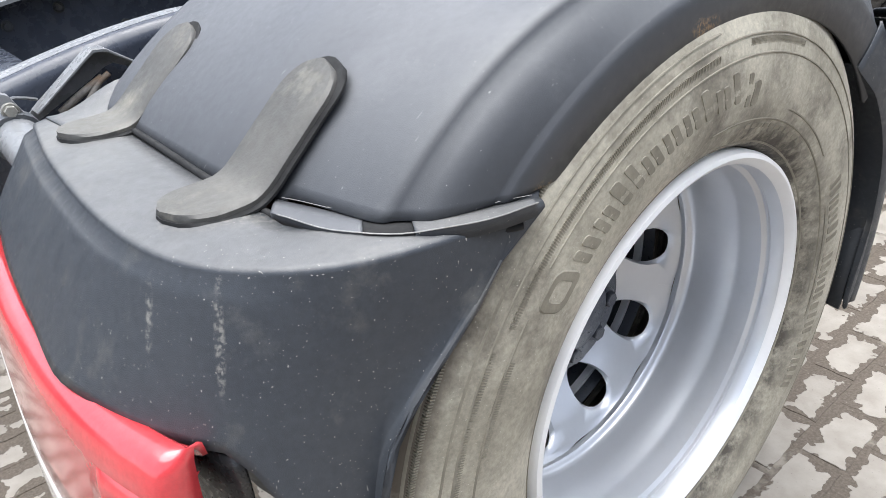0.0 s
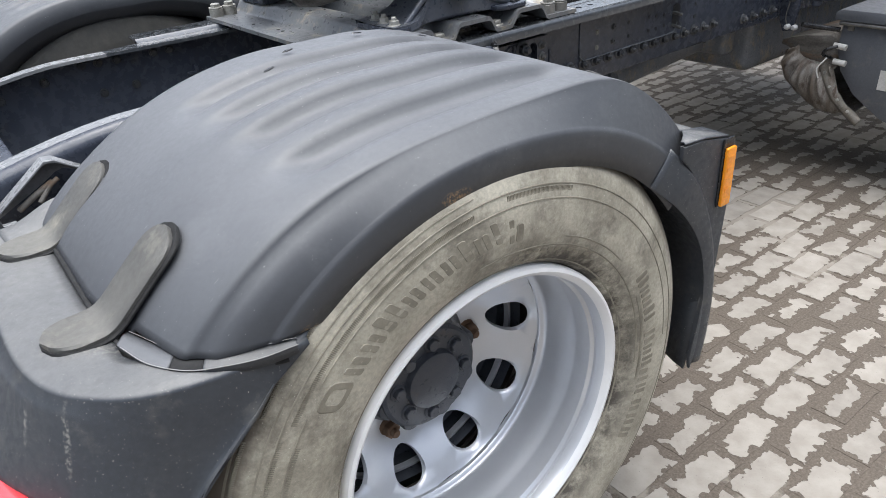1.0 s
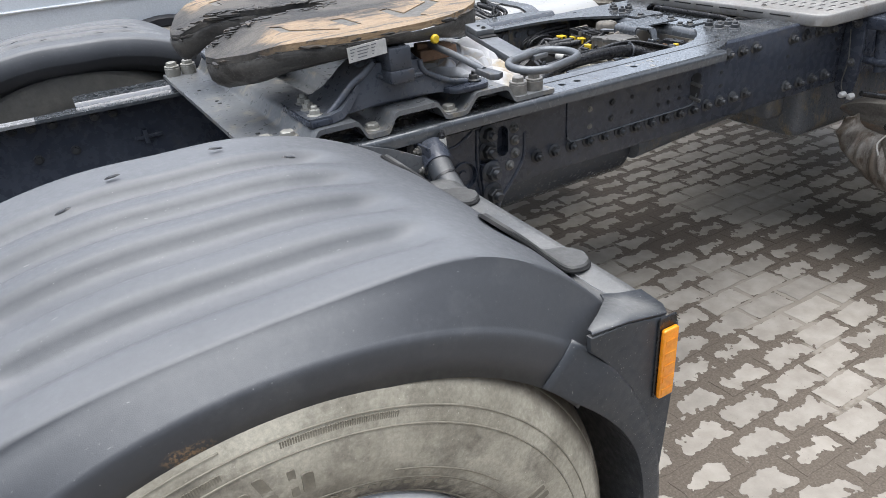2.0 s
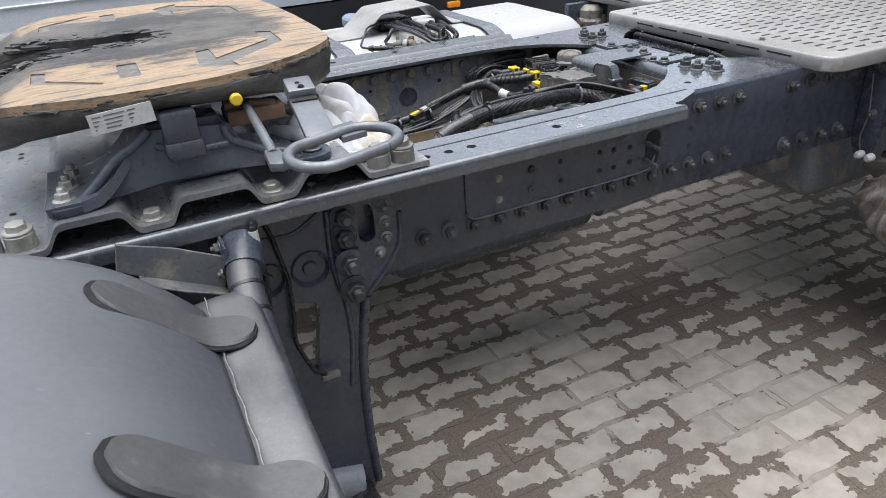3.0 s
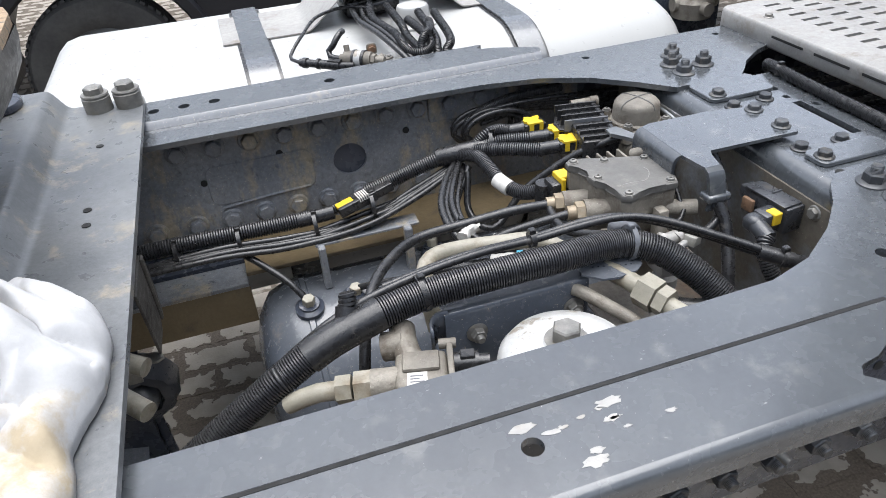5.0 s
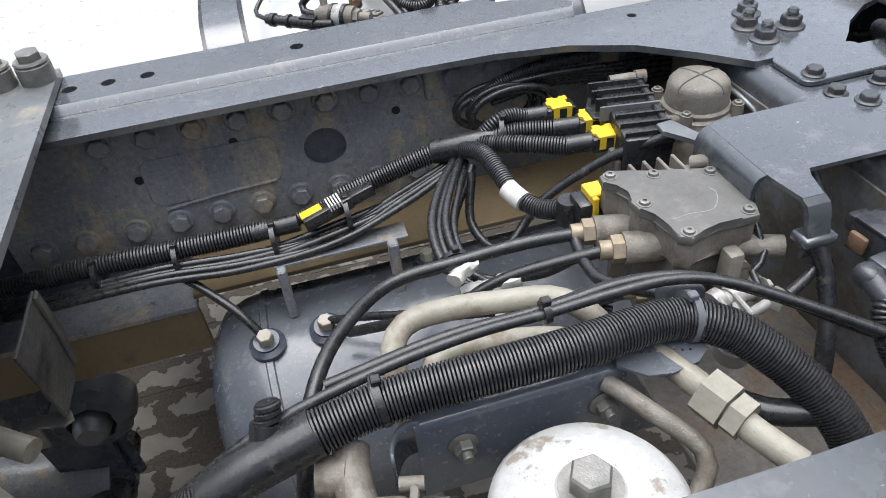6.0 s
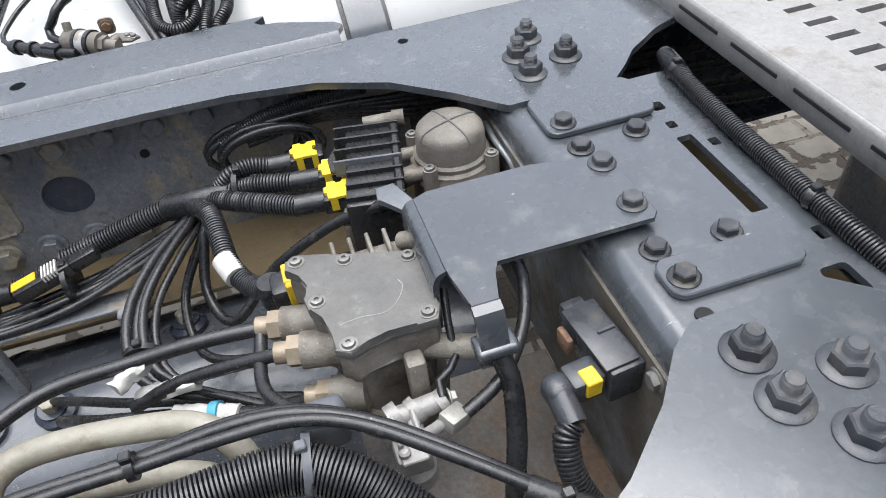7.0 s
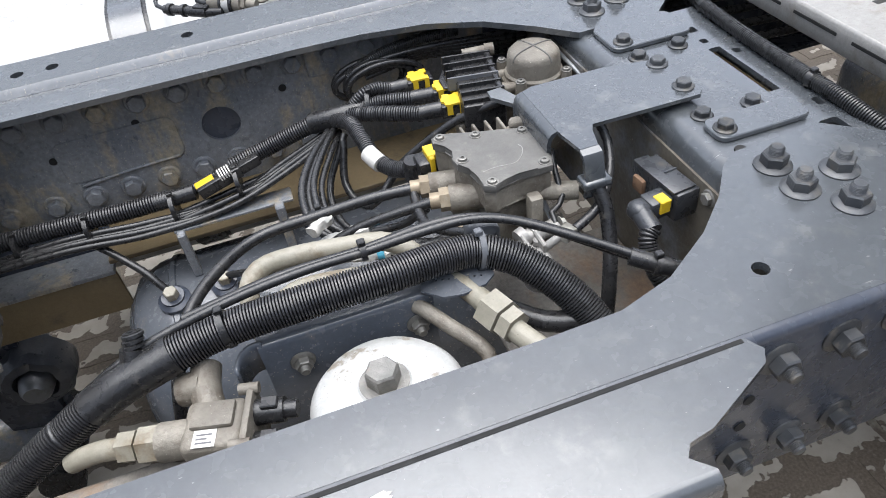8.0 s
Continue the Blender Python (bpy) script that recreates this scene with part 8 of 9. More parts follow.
for x, y in ((1.429, 0.028), (1.471, 0.014), (1.526, -0.003), (1.439, -0.027), (1.524, -0.073), (1.455, -0.082)):
    bolt(epv, (x, y, 0.936), "z", 0.0062, "screw", "bolt_grey", "screw")
# cooling ribs behind the lid
bm = bmesh.new()
for k in range(4):
    cuboid(bm, 1.462 + k * 0.017, 1.466 + k * 0.017, 0.008 - k * 0.004, 0.052, 0.895, 0.928, 0.001, 1)
cuboid(bm, 1.458, 1.535, 0.018, 0.045, 0.885, 0.915, 0.003)
tube(bm, [(1.528, 0.030, 0.925), (1.540, 0.015, 0.935)], 0.009, 10, straight=True)
part("ribbed_head", bm, M["cast"], epv)
for p, q, r in (((1.440, -0.005, 0.888), (1.402, 0.004, 0.888), 0.0165), ((1.455, -0.045, 0.892), (1.415, -0.036, 0.892), 0.0170), ((1.46, -0.075, 0.860), (1.430, -0.065, 0.857), 0.0165), ((1.515, -0.070, 0.893), (1.560, -0.090, 0.893), 0.0115)):
    bm = bmesh.new()
    p, q = Vector(p), Vector(q)
    tube(bm, [p, q], r, 16, straight=True)
    pt = part("port", bm, M["cast"], epv)
    if r > 0.012:
        bm = bmesh.new()
        d = (q - p).normalized()
        tube(bm, [q, q + d * 0.012], r * 0.88, 6, straight=True)
        tube(bm, [q + d * 0.011, q + d * 0.024], r * 0.6, 12, straight=True)
        part("union", bm, M["brass"], pt, "brass pipe union")
# yellow-latched plug on the valve
bm = bmesh.new()
cuboid(bm, 1.398, 1.432, 0.030, 0.062, 0.872, 0.902, 0.005)
lathe(bm, [(0, -0.018), (0.014, -0.018), (0.015, 0.0), (0.013, 0.012), (0, 0.012)], Matrix.Translation((1.398, 0.058, 0.882)), 14)
pl = part("plug", bm, M["black"], epv, "black elbow plug")
bm = bmesh.new()
cuboid(bm, 1.412, 1.432, 0.034, 0.060, 0.900, 0.910, 0.001, 1)
cuboid(bm, 1.413, 1.420, 0.028, 0.060, 0.880, 0.909, 0.001, 1)
part("latch", bm, M["yellow"], pl, "yellow plug latch")
# air lines from the unions
strand(epv, [(1.390, 0.006, 0.888), (1.33, 0.012, 0.888), (1.26, 0.016, 0.882), (1.18, 0.010, 0.880), (1.12, -0.045, 0.885), (1.085, -0.105, 0.88), (1.065, -0.155, 0.845), (1.05, -0.19, 0.78)], 0.0072, name="air_line")
strand(epv, [(1.400, -0.033, 0.892), (1.35, -0.018, 0.878), (1.30, -0.005, 0.862), (1.25, 0.0, 0.84)], 0.0064, name="air_line")
strand(epv, [(1.418, -0.062, 0.856), (1.36, -0.045, 0.838), (1.28, -0.01, 0.825), (1.20, 0.03, 0.80), (1.13, 0.10, 0.735)], 0.0066, name="air_line")
strand(epv, [(1.381, 0.008, 0.886), (1.378, -0.015, 0.882), (1.375, -0.040, 0.883), (1.378, -0.066, 0.886), (1.395, -0.095, 0.895), (1.42, -0.125, 0.905)], 0.0062, name="air_line")
strand(epv, [(1.024, 0.152, 0.712), (1.012, 0.162, 0.728), (0.995, 0.180, 0.746), (0.955, 0.215, 0.772), (0.93, 0.232, 0.785)], 0.0058, name="air_line")
strand(epv, [(1.104, 0.150, 0.716), (1.15, 0.118, 0.738), (1.22, 0.07, 0.765), (1.30, 0.03, 0.785)], 0.0055, name="air_line")
for pts in ([(1.255, 0.008, 0.842), (1.285, 0.0, 0.852), (1.315, -0.008, 0.862)], [(1.285, -0.012, 0.828), (1.32, -0.028, 0.833), (1.345, -0.038, 0.838)], [(1.245, 0.0, 0.872), (1.262, 0.012, 0.874), (1.275, 0.012, 0.876)]):
    bm = bmesh.new()
    tube(bm, pts, 0.0085, 14, step=0.004)
    for v in bm.verts:
        v.co += noise.noise_vector(v.co * 130) * 0.0034
    part("wrap_tape", bm, M["tag"], epv, "frayed white wrapping tape")
bm = bmesh.new()
tube(bm, [(1.318, -0.027, 0.833), (1.326, -0.030, 0.834)], 0.0112, 10, straight=True)
part("wrap_tape", bm, M["blue_tape"], epv, "blue tape stripe")

# ---- folded cover bracket ----
cover = thing("cover_bracket", (1.63, 0, 0.90), "grey folded sheet steel cover bracket bolted to the crossmember", "bracket")
bm = bmesh.new()
sheet = [(1.545, 0.040), (1.560, 0.046), (1.660, 0.045), (1.735, 0.030), (1.737, -0.060), (1.730, -0.068), (1.588, -0.064), (1.582, -0.075), (1.576, -0.104), (1.552, -0.104), (1.548, -0.066), (1.5455, -0.060)]
prism(bm, sheet, "z", 0.9575, 0.9625, 0.001, 1)
prism(bm, [(1.5452, 0.9622), (1.539, 0.960), (1.535, 0.955), (1.533, 0.947), (1.533, 0.895), (1.538, 0.895), (1.538, 0.945), (1.5405, 0.954), (1.5452, 0.9575)], "y", -0.060, 0.040)
prism(bm, [(-0.1042, 0.9622), (-0.112, 0.959), (-0.117, 0.951), (-0.121, 0.936), (-0.127, 0.922), (-0.122, 0.905), (-0.117, 0.905), (-0.121, 0.922), (-0.115, 0.935), (-0.111, 0.950), (-0.1042, 0.9575)], "x", 1.552, 1.576)
part("sheet", bm, M["flange"], cover)
bm = bmesh.new()
prism(bm, [(1.520, 0.098), (1.540, 0.100), (1.552, 0.062), (1.556, 0.040), (1.548, 0.034), (1.536, 0.060), (1.518, 0.078)], "z", 0.934, 0.940, 0.002)
part("tab", bm, M["steel"], cover, "bare bent metal tab")
bolt(cover, (1.548, 0.045, 0.942), "z", 0.005, "head", "bolt")
bm = bmesh.new()
cuboid(bm, 1.548, 1.584, -0.128, -0.104, 0.918, 0.930, 0.004, 3)
part("clip", bm, M["flange"], cover, "grey folded hose clip")

# hoses that hang by the crossmember
hang = thing("rubber_hoses", (1.57, -0.15, 0.80), "black rubber hoses hanging beside the crossmember", "hoses")
strand(hang, [(1.566, -0.116, 0.920), (1.572, -0.134, 0.896), (1.566, -0.160, 0.860), (1.554, -0.185, 0.820), (1.545, -0.20, 0.76)], 0.0088, name="hose", mat="black")
strand(hang, [(1.606, -0.045, 0.950), (1.613, -0.058, 0.930), (1.602, -0.088, 0.910), (1.578, -0.119, 0.900), (1.555, -0.133, 0.890), (1.530, -0.142, 0.884)], 0.0058, name="hose")
strand(hang, [(1.545, -0.047, 0.930), (1.541, -0.064, 0.915), (1.539, -0.078, 0.905), (1.538, -0.095, 0.890), (1.526, -0.100, 0.886), (1.518, -0.105, 0.884), (1.517, -0.118, 0.879)], 0.0036, name="bracket_strip")
for q in ((1.552, -0.088, 0.894), (1.522, -0.120, 0.877)):
    bolt(hang, q, "x", 0.0068, "head", "bolt_pale")
drain = thing("drain_valve", (1.50, -0.145, 0.84), "pale dusty alloy drain valve beside the hoses", "valve")
bm = bmesh.new()
for x0, x1, r in ((1.472, 1.520, 0.0095), (1.470, 1.480, 0.0125), (1.489, 1.496, 0.0125), (1.512, 1.520, 0.0115)):
    tube(bm, [(x0, -0.117, 0.869), (x1, -0.1145, 0.871)], r, 16, straight=True)
for x0 in (1.470, 1.487):
    cuboid(bm, x0, x0 + 0.005, -0.150, -0.108, 0.858, 0.881, 0.0015, 1)
cuboid(bm, 1.466, 1.496, -0.158, -0.122, 0.842, 0.866, 0.004)
cuboid(bm, 1.470, 1.492, -0.162, -0.140, 0.866, 0.870, 0.001, 1)
tube(bm, [(1.486, -0.140, 0.864), (1.506, -0.142, 0.877), (1.514, -0.142, 0.882)], 0.0052, 10)
for x0, y0 in ((1.474, -0.152), (1.488, -0.130)):
    lathe(bm, [(0, 0), (0.0052, 0), (0.0052, 0.006), (0.003, 0.0075), (0, 0.0075)], Matrix.Translation((x0, y0, 0.868)), 10)
cuboid(bm, 1.462, 1.470, -0.134, -0.118, 0.850, 0.872, 0.003)
lathe(bm, [(0.014, 0.0), (0.017, 0.004), (0.017, 0.02), (0.012, 0.026)], Matrix.Translation((1.482, -0.145, 0.816)), 18)
body = part("valve_body", bm, M["alu"], drain)
bm = bmesh.new()
cuboid(bm, -0.0105, 0.0105, -0.0085, 0.0085, -0.008, 0.006, 0.0015, 2, Matrix.Translation((1.520, -0.142, 0.883)) @ Matrix.Rotation(radians(28), 4, "Z") @ Matrix.Rotation(radians(12), 4, "Y"))
part("union", bm, M["bolt_pale"], body, "pale square pipe union")

# ---- pressure sensor with elbow plug ----
sensor = thing("pressure_sensor", (1.64, -0.15, 0.87), "grey sensor box with elbow plug on the crossmember", "sensor")
SB = Matrix.Translation((1.655, -0.132, 0.900)) @ Matrix.Rotation(radians(6), 4, "Z")
bm = bmesh.new()
cuboid(bm, -0.015, 0.017, -0.034, 0.044, -0.030, 0.009, 0.003, 2, SB)
cuboid(bm, -0.018, 0.013, -0.030, 0.040, 0.009, 0.0125, 0.0012, 2, SB)
cuboid(bm, -0.004, 0.013, 0.004, 0.007, 0.0125, 0.0145, 0.0006, 1, SB)
cuboid(bm, -0.012, 0.010, 0.040, 0.054, -0.014, 0.006, 0.003, 2, SB)
part("housing", bm, M["sensor"], sensor)
bm = bmesh.new()
cuboid(bm, -0.025, -0.018, 0.016, 0.036, -0.02, 0.000, 0.003, 2, SB)
part("seal", bm, M["rust"], sensor, "rusty brown seal")
bm = bmesh.new()
cuboid(bm, -0.046, -0.016, -0.030, -0.004, -0.020, 0.006, 0.004, 2, SB)
cuboid(bm, -0.066, -0.042, -0.030, -0.004, -0.018, 0.006, 0.009, 3, SB)
tube(bm, [SB @ Vector((-0.054, -0.018, -0.005)), SB @ Vector((-0.056, -0.046, -0.014))], 0.0118, 14, straight=True)
el = part("elbow_plug", bm, M["sensor"], sensor, "grey elbow plug")
bm = bmesh.new()
cuboid(bm, -0.036, -0.022, -0.031, -0.016, 0.0045, 0.0075, 0.001, 1, SB)
cuboid(bm, -0.036, -0.022, -0.033, -0.029, -0.010, 0.0075, 0.001, 1, SB)
part("latch", bm, M["yellow"], el, "yellow plug latch")
strand(sensor, [SB @ Vector((-0.056, -0.044, -0.013)), (1.595, -0.190, 0.878), (1.596, -0.212, 0.850), (1.62, -0.24, 0.81), (1.66, -0.245, 0.78)], 0.0098, 0.0015, 0.0052, "corrugated_sleeve")
bolt(sensor, (1.676, -0.180, 0.905), "-x", 0.008, "head", "bolt_grey")

# ---- large corrugated hose with the cables tied on it ----
big = thing("corrugated_hose", (1.25, -0.18, 0.75), "thick black corrugated hose with cables tied along it", "hose")
BIG = [(0.78, -0.235, 0.775), (0.87, -0.215, 0.830), (0.955, -0.200, 0.878), (1.035, -0.184, 0.914), (1.139, -0.172, 0.928), (1.215, -0.175, 0.934), (1.30, -0.176, 0.935), (1.385, -0.168, 0.928), (1.430, -0.184, 0.919), (1.462, -0.210, 0.900), (1.484, -0.235, 0.880), (1.499, -0.260, 0.858), (1.508, -0.287, 0.828), (1.510, -0.312, 0.790)]
strand(big, [(1.07, -0.180, 0.921)] + BIG[4:], 0.0170, 0.0016, 0.0047, "corrugated_sleeve")
strand(big, BIG[:3] + [(0.975, -0.196, 0.887), (1.005, -0.190, 0.901)], 0.0165, 0.0016, 0.0047, "corrugated_sleeve")
bm = bmesh.new()
tube(bm, [(1.000, -0.191, 0.899), (1.03, -0.186, 0.9105), (1.088, -0.178, 0.9235)], 0.0196, 18)
tube(bm, [(1.046, -0.183, 0.908), (1.054, -0.166, 0.935)], 0.0135, 14, straight=True)
part("branch_sleeve", bm, M["black"], big, "smooth black branch sleeve")
for q in ((1.0555, -0.163, 0.940),):
    bm = bmesh.new()
    for k in range(3):
        lathe(bm, [(0, 0), (0.0105, 0), (0.0105, 0.003), (0.0088, 0.004), (0.0088, 0.005), (0, 0.005)], Matrix.Translation(Vector(q) + Vector((0.0014, 0.0028, 0.0042)) * (k - 1)) @ Matrix.Rotation(-0.55, 4, "X"), 16)
    part("stub_cap", bm, M["black"], big)
strand(big, [(0.90, -0.196, 0.850), (0.97, -0.182, 0.892), (1.05, -0.166, 0.928), (1.14, -0.152, 0.942), (1.22, -0.143, 0.945), (1.29, -0.140, 0.943), (1.35, -0.141, 0.947), (1.404, -0.146, 0.949), (1.45, -0.164, 0.944), (1.51, -0.205, 0.928), (1.562, -0.243, 0.912), (1.63, -0.280, 0.885)], 0.0048, name="cable")
strand(big, [(1.10, -0.142, 0.930), (1.20, -0.132, 0.938), (1.29, -0.130, 0.938), (1.36, -0.130, 0.944), (1.41, -0.138, 0.944), (1.46, -0.160, 0.936), (1.51, -0.195, 0.922), (1.56, -0.236, 0.908), (1.63, -0.272, 0.882)], 0.0050, name="cable")
strand(big, [(1.27, -0.124, 0.930), (1.36, -0.122, 0.938), (1.42, -0.134, 0.937), (1.48, -0.168, 0.925), (1.55, -0.225, 0.905), (1.62, -0.262, 0.880)], 0.0042, name="cable")
strand(big, [(1.545, -0.232, 0.914), (1.575, -0.253, 0.906), (1.60, -0.266, 0.897)], 0.0098, name="taped_joint")
tie(big, (1.289, -0.137, 0.942), (1, 0.0, 0.0), 0.0105)
tie(big, (1.139, -0.170, 0.930), (1, 0.05, 0.1), 0.0222)
tie(big, (1.405, -0.168, 0.925), (1, -0.1, -0.15), 0.0225, "box_plastic")
tie(big, (1.568, -0.249, 0.908), (1, -0.6, -0.25), 0.0122)

bm = bmesh.new()
cuboid(bm, 1.404, 1.440, -0.146, -0.112, 0.895, 0.925, 0.008, 3)
part("cable_guide", bm, M["box_plastic"], big, "grey plastic cable guide")

# ---- filter head, bracket and pipes by the near rail ----
dryer = thing("air_dryer", (1.24, -0.26, 0.75), "white air dryer cartridge with dusty valve block", "air dryer")
bm = bmesh.new()
fm = Matrix.Translation((1.268, -0.283, 0.786)) @ Matrix.Rotation(radians(-4), 4, "X")
lathe(bm, [(0, 0), (0.076, 0), (0.078, 0.01), (0.078, 0.080), (0.075, 0.096), (0.066, 0.108), (0.045, 0.115), (0.026, 0.116), (0.024, 0.118), (0, 0.118)], fm, 48)
part("cartridge", bm, M["cap"], dryer, "white painted cartridge")
bm = bmesh.new()
lathe(bm, [(0, 0.115), (0.024, 0.115), (0.024, 0.119), (0, 0.119)], fm, 24)
hexa(bm, 0.0165, 0.119, 0.136, fm)
part("bolt", bm, M["bolt_grey"], dryer, "large grey hex bolt")
bm = bmesh.new()
prism(bm, fillet([(-0.146, 0.8995), (-0.182, 0.8995), (-0.1835, 0.80)], 0.008) + [(-0.1785, 0.80), (-0.1775, 0.894), (-0.146, 0.894)], "x", 1.160, 1.345)
part("bracket", bm, M["tank_paint"], dryer, "dark folded sheet bracket")
bm = bmesh.new()
tab = [(1.343, -0.160), (1.368, -0.166), (1.412, -0.180), (1.411, -0.192), (1.398, -0.202), (1.372, -0.206), (1.352, -0.202), (1.333, -0.184)]
pierced(bm, tab, [circle(1.352 + 0.0065 * k, -0.176 - 0.0018 * k, 0.0014, 6) for k in range(8)], "z", 0.9055, 0.9085)
part("bracket_tab", bm, M["tank_paint"], dryer, "grey perforated bracket tab")
bm = bmesh.new()
rows = []
for k in range(9):
    a = radians(-20 + 14 * k)
    rows.append([(1.158 - 0.022 * math.sin(a), -0.176 - 0.030 * (1 - math.cos(a)), z) for z in (0.862, 0.895, 0.903)])
shell(bm, rows)
thick(part("curved_flange", bm, M["tank_paint"], dryer, "curved grey end of the bracket"), 0.003)
for x in (1.325, 1.198):
    bolt(dryer, (x, -0.1835, 0.862), "-y", 0.0095, "nut", "bolt_grey", "nut")
VB = Matrix.Translation((1.112, -0.254, 0.882)) @ Matrix.Rotation(radians(-15), 4, "Z")
bm = bmesh.new()
cuboid(bm, -0.030, 0.026, -0.028, 0.026, -0.045, 0.020, 0.007, 3, VB)
cuboid(bm, -0.022, 0.018, -0.008, 0.020, 0.018, 0.025, 0.003, 2, VB)
tube(bm, [VB @ Vector((-0.026, -0.002, 0.000)), VB @ Vector((-0.056, -0.002, -0.001))], 0.0185, 20, straight=True)
tube(bm, [VB @ Vector((-0.012, 0.022, 0.004)), VB @ Vector((-0.020, 0.046, 0.010)), VB @ Vector((-0.022, 0.070, 0.014))], 0.0150, 16)
tube(bm, [VB @ Vector((-0.020, 0.048, 0.010)), VB @ Vector((-0.044, 0.050, 0.006))], 0.0165, 16, straight=True)
valve_block = part("valve_block", bm, M["cast"], dryer, "dusty alloy valve block")
bm = bmesh.new()
cuboid(bm, 0.026, 0.033, -0.032, 0.036, -0.040, 0.024, 0.002, 2, VB)
for y, z in ((-0.028, 0.020), (0.032, 0.020), (-0.028, -0.030), (0.032, -0.030)):
    tube(bm, [VB @ Vector((0.018, y, z)), VB @ Vector((0.037, y, z))], 0.0058, 12, straight=True)
part("end_plate", bm, M["cast"], valve_block, "ribbed end plate with corner bosses")
for x0, x1, r in ((-0.055, -0.074, 0.0185), (-0.077, -0.094, 0.0155)):
    bm = bmesh.new()
    tube(bm, [VB @ Vector((x0, -0.002, -0.001)), VB @ Vector((x1, -0.002, -0.002))], r, 6, straight=True)
    part("hex_union", bm, M["beige_pipe"], valve_block, "cream hex pipe union", smooth=False)
bm = bmesh.new()
tube(bm, [VB @ Vector((-0.094, -0.002, -0.002)), VB @ Vector((-0.120, -0.001, -0.006)), VB @ Vector((-0.150, 0.0, -0.020))], 0.0105, 14)
part("pipe_end", bm, M["beige_pipe"], valve_block)
bm = bmesh.new()
cuboid(bm, -0.017, 0.004, -0.0265, -0.0085, 0.0200, 0.0206, 0, 1, VB)
label = part("label", bm, M["tag"], valve_block, "small pale label with smudged print", smooth=False)
bm = bmesh.new()
for k, (u0, u1) in enumerate(((-0.014, 0.000), (-0.014, -0.004), (-0.014, 0.001))):
    cuboid(bm, u0, u1, -0.0145 - 0.0042 * k, -0.0130 - 0.0042 * k, 0.0206, 0.0209, 0, 1, VB)
part("print_bars", bm, M["print"], valve_block, smooth=False)
for y, z, x1, r in ((0.014, 0.006, 0.072, 0.0125), (-0.014, -0.006, 0.086, 0.0135)):
    bm = bmesh.new()
    tube(bm, [VB @ Vector((0.033, y, z)), VB @ Vector((x1 - 0.012, y, z))], r, 16, straight=True)
    tube(bm, [VB @ Vector((x1 - 0.014, y, z)), VB @ Vector((x1, y, z))], r * 0.72, 12, straight=True)
    cuboid(bm, 0.040, 0.056, y - 0.006, y + 0.006, z + r - 0.003, z + r + 0.003, 0.001, 1, VB)
    part("solenoid", bm, M["black"], dryer, "black solenoid plug")
bm = bmesh.new()
cuboid(bm, 0.90, 1.085, -0.305, -0.235, 0.80, 0.855, 0.014, 3)
for v in bm.verts:
    v.co += noise.noise_vector(v.co * 60) * 0.003
part("lower_block", bm, M["mud"], dryer, "dark lower casting caked with grit")
strand(dryer, [(1.164, -0.125, 0.83), (1.160, -0.108, 0.880), (1.165, -0.088, 0.900), (1.185, -0.072, 0.905), (1.225, -0.068, 0.903), (1.27, -0.072, 0.900), (1.32, -0.085, 0.900), (1.35, -0.110, 0.888), (1.365, -0.140, 0.86)], 0.0112, name="pipe", mat="beige_pipe", label="cream painted steel pipe")
strand(dryer, [(1.190, -0.135, 0.83), (1.188, -0.120, 0.875), (1.205, -0.108, 0.888), (1.25, -0.106, 0.886), (1.31, -0.115, 0.880), (1.345, -0.13, 0.868)], 0.0105, name="pipe", mat="beige_pipe")
strand(dryer, [(1.362, -0.150, 0.895), (1.379, -0.186, 0.898), (1.395, -0.228, 0.896), (1.408, -0.263, 0.892), (1.428, -0.298, 0.885)], 0.0118, name="pipe", mat="beige_pipe")
strand(dryer, [(1.326, -0.180, 0.886), (1.334, -0.191, 0.885), (1.352, -0.220, 0.880), (1.373, -0.246, 0.870), (1.377, -0.262, 0.860), (1.363, -0.276, 0.845), (1.340, -0.290, 0.830)], 0.0082, name="pipe", mat="cast", label="mud-stained steel pipe")
bm = bmesh.new()
d = Vector((0.016, -0.038, -0.003)).normalized()
q = Vector((1.398, -0.236, 0.896))
tube(bm, [q - d * 0.016, q + d * 0.008], 0.0215, 6, straight=True)
tube(bm, [q + d * 0.010, q + d * 0.024], 0.0185, 6, straight=True)
part("pipe_nut", bm, M["beige_pipe"], dryer, "pale hex pipe nut")
strand(dryer, [(1.41, -0.19, 0.86), (1.45, -0.23, 0.855), (1.49, -0.25, 0.86)], 0.012, name="hose", mat="black")

# axle parts glimpsed below, behind the coupling
axle = thing("rear_axle", (0.1, 0, 0.30), "dark grimy rear axle and suspension below the frame", "axle")
bm = bmesh.new()
tube(bm, [(WX, -0.60, WZ), (WX, 0.60, WZ)], 0.085, 20, straight=True)
lathe(bm, [(0, -0.16), (0.12, -0.15), (0.20, -0.10), (0.225, 0), (0.20, 0.10), (0.12, 0.15), (0, 0.16)], Matrix.Translation((WX, 0, WZ)), 28)
part("axle_tube", bm, M["frame_dirty"], axle)
bm = bmesh.new()
tube(bm, [(0.62, 0.42, 0.20), (WX, 0.42, 0.42)], 0.05, 12, straight=True)
part("link", bm, M["frame_dirty"], axle)
bm = bmesh.new()
tube(bm, [(0.62, -0.42, 0.20), (WX, -0.42, 0.42)], 0.05, 12, straight=True)
part("link", bm, M["frame_dirty"], axle)

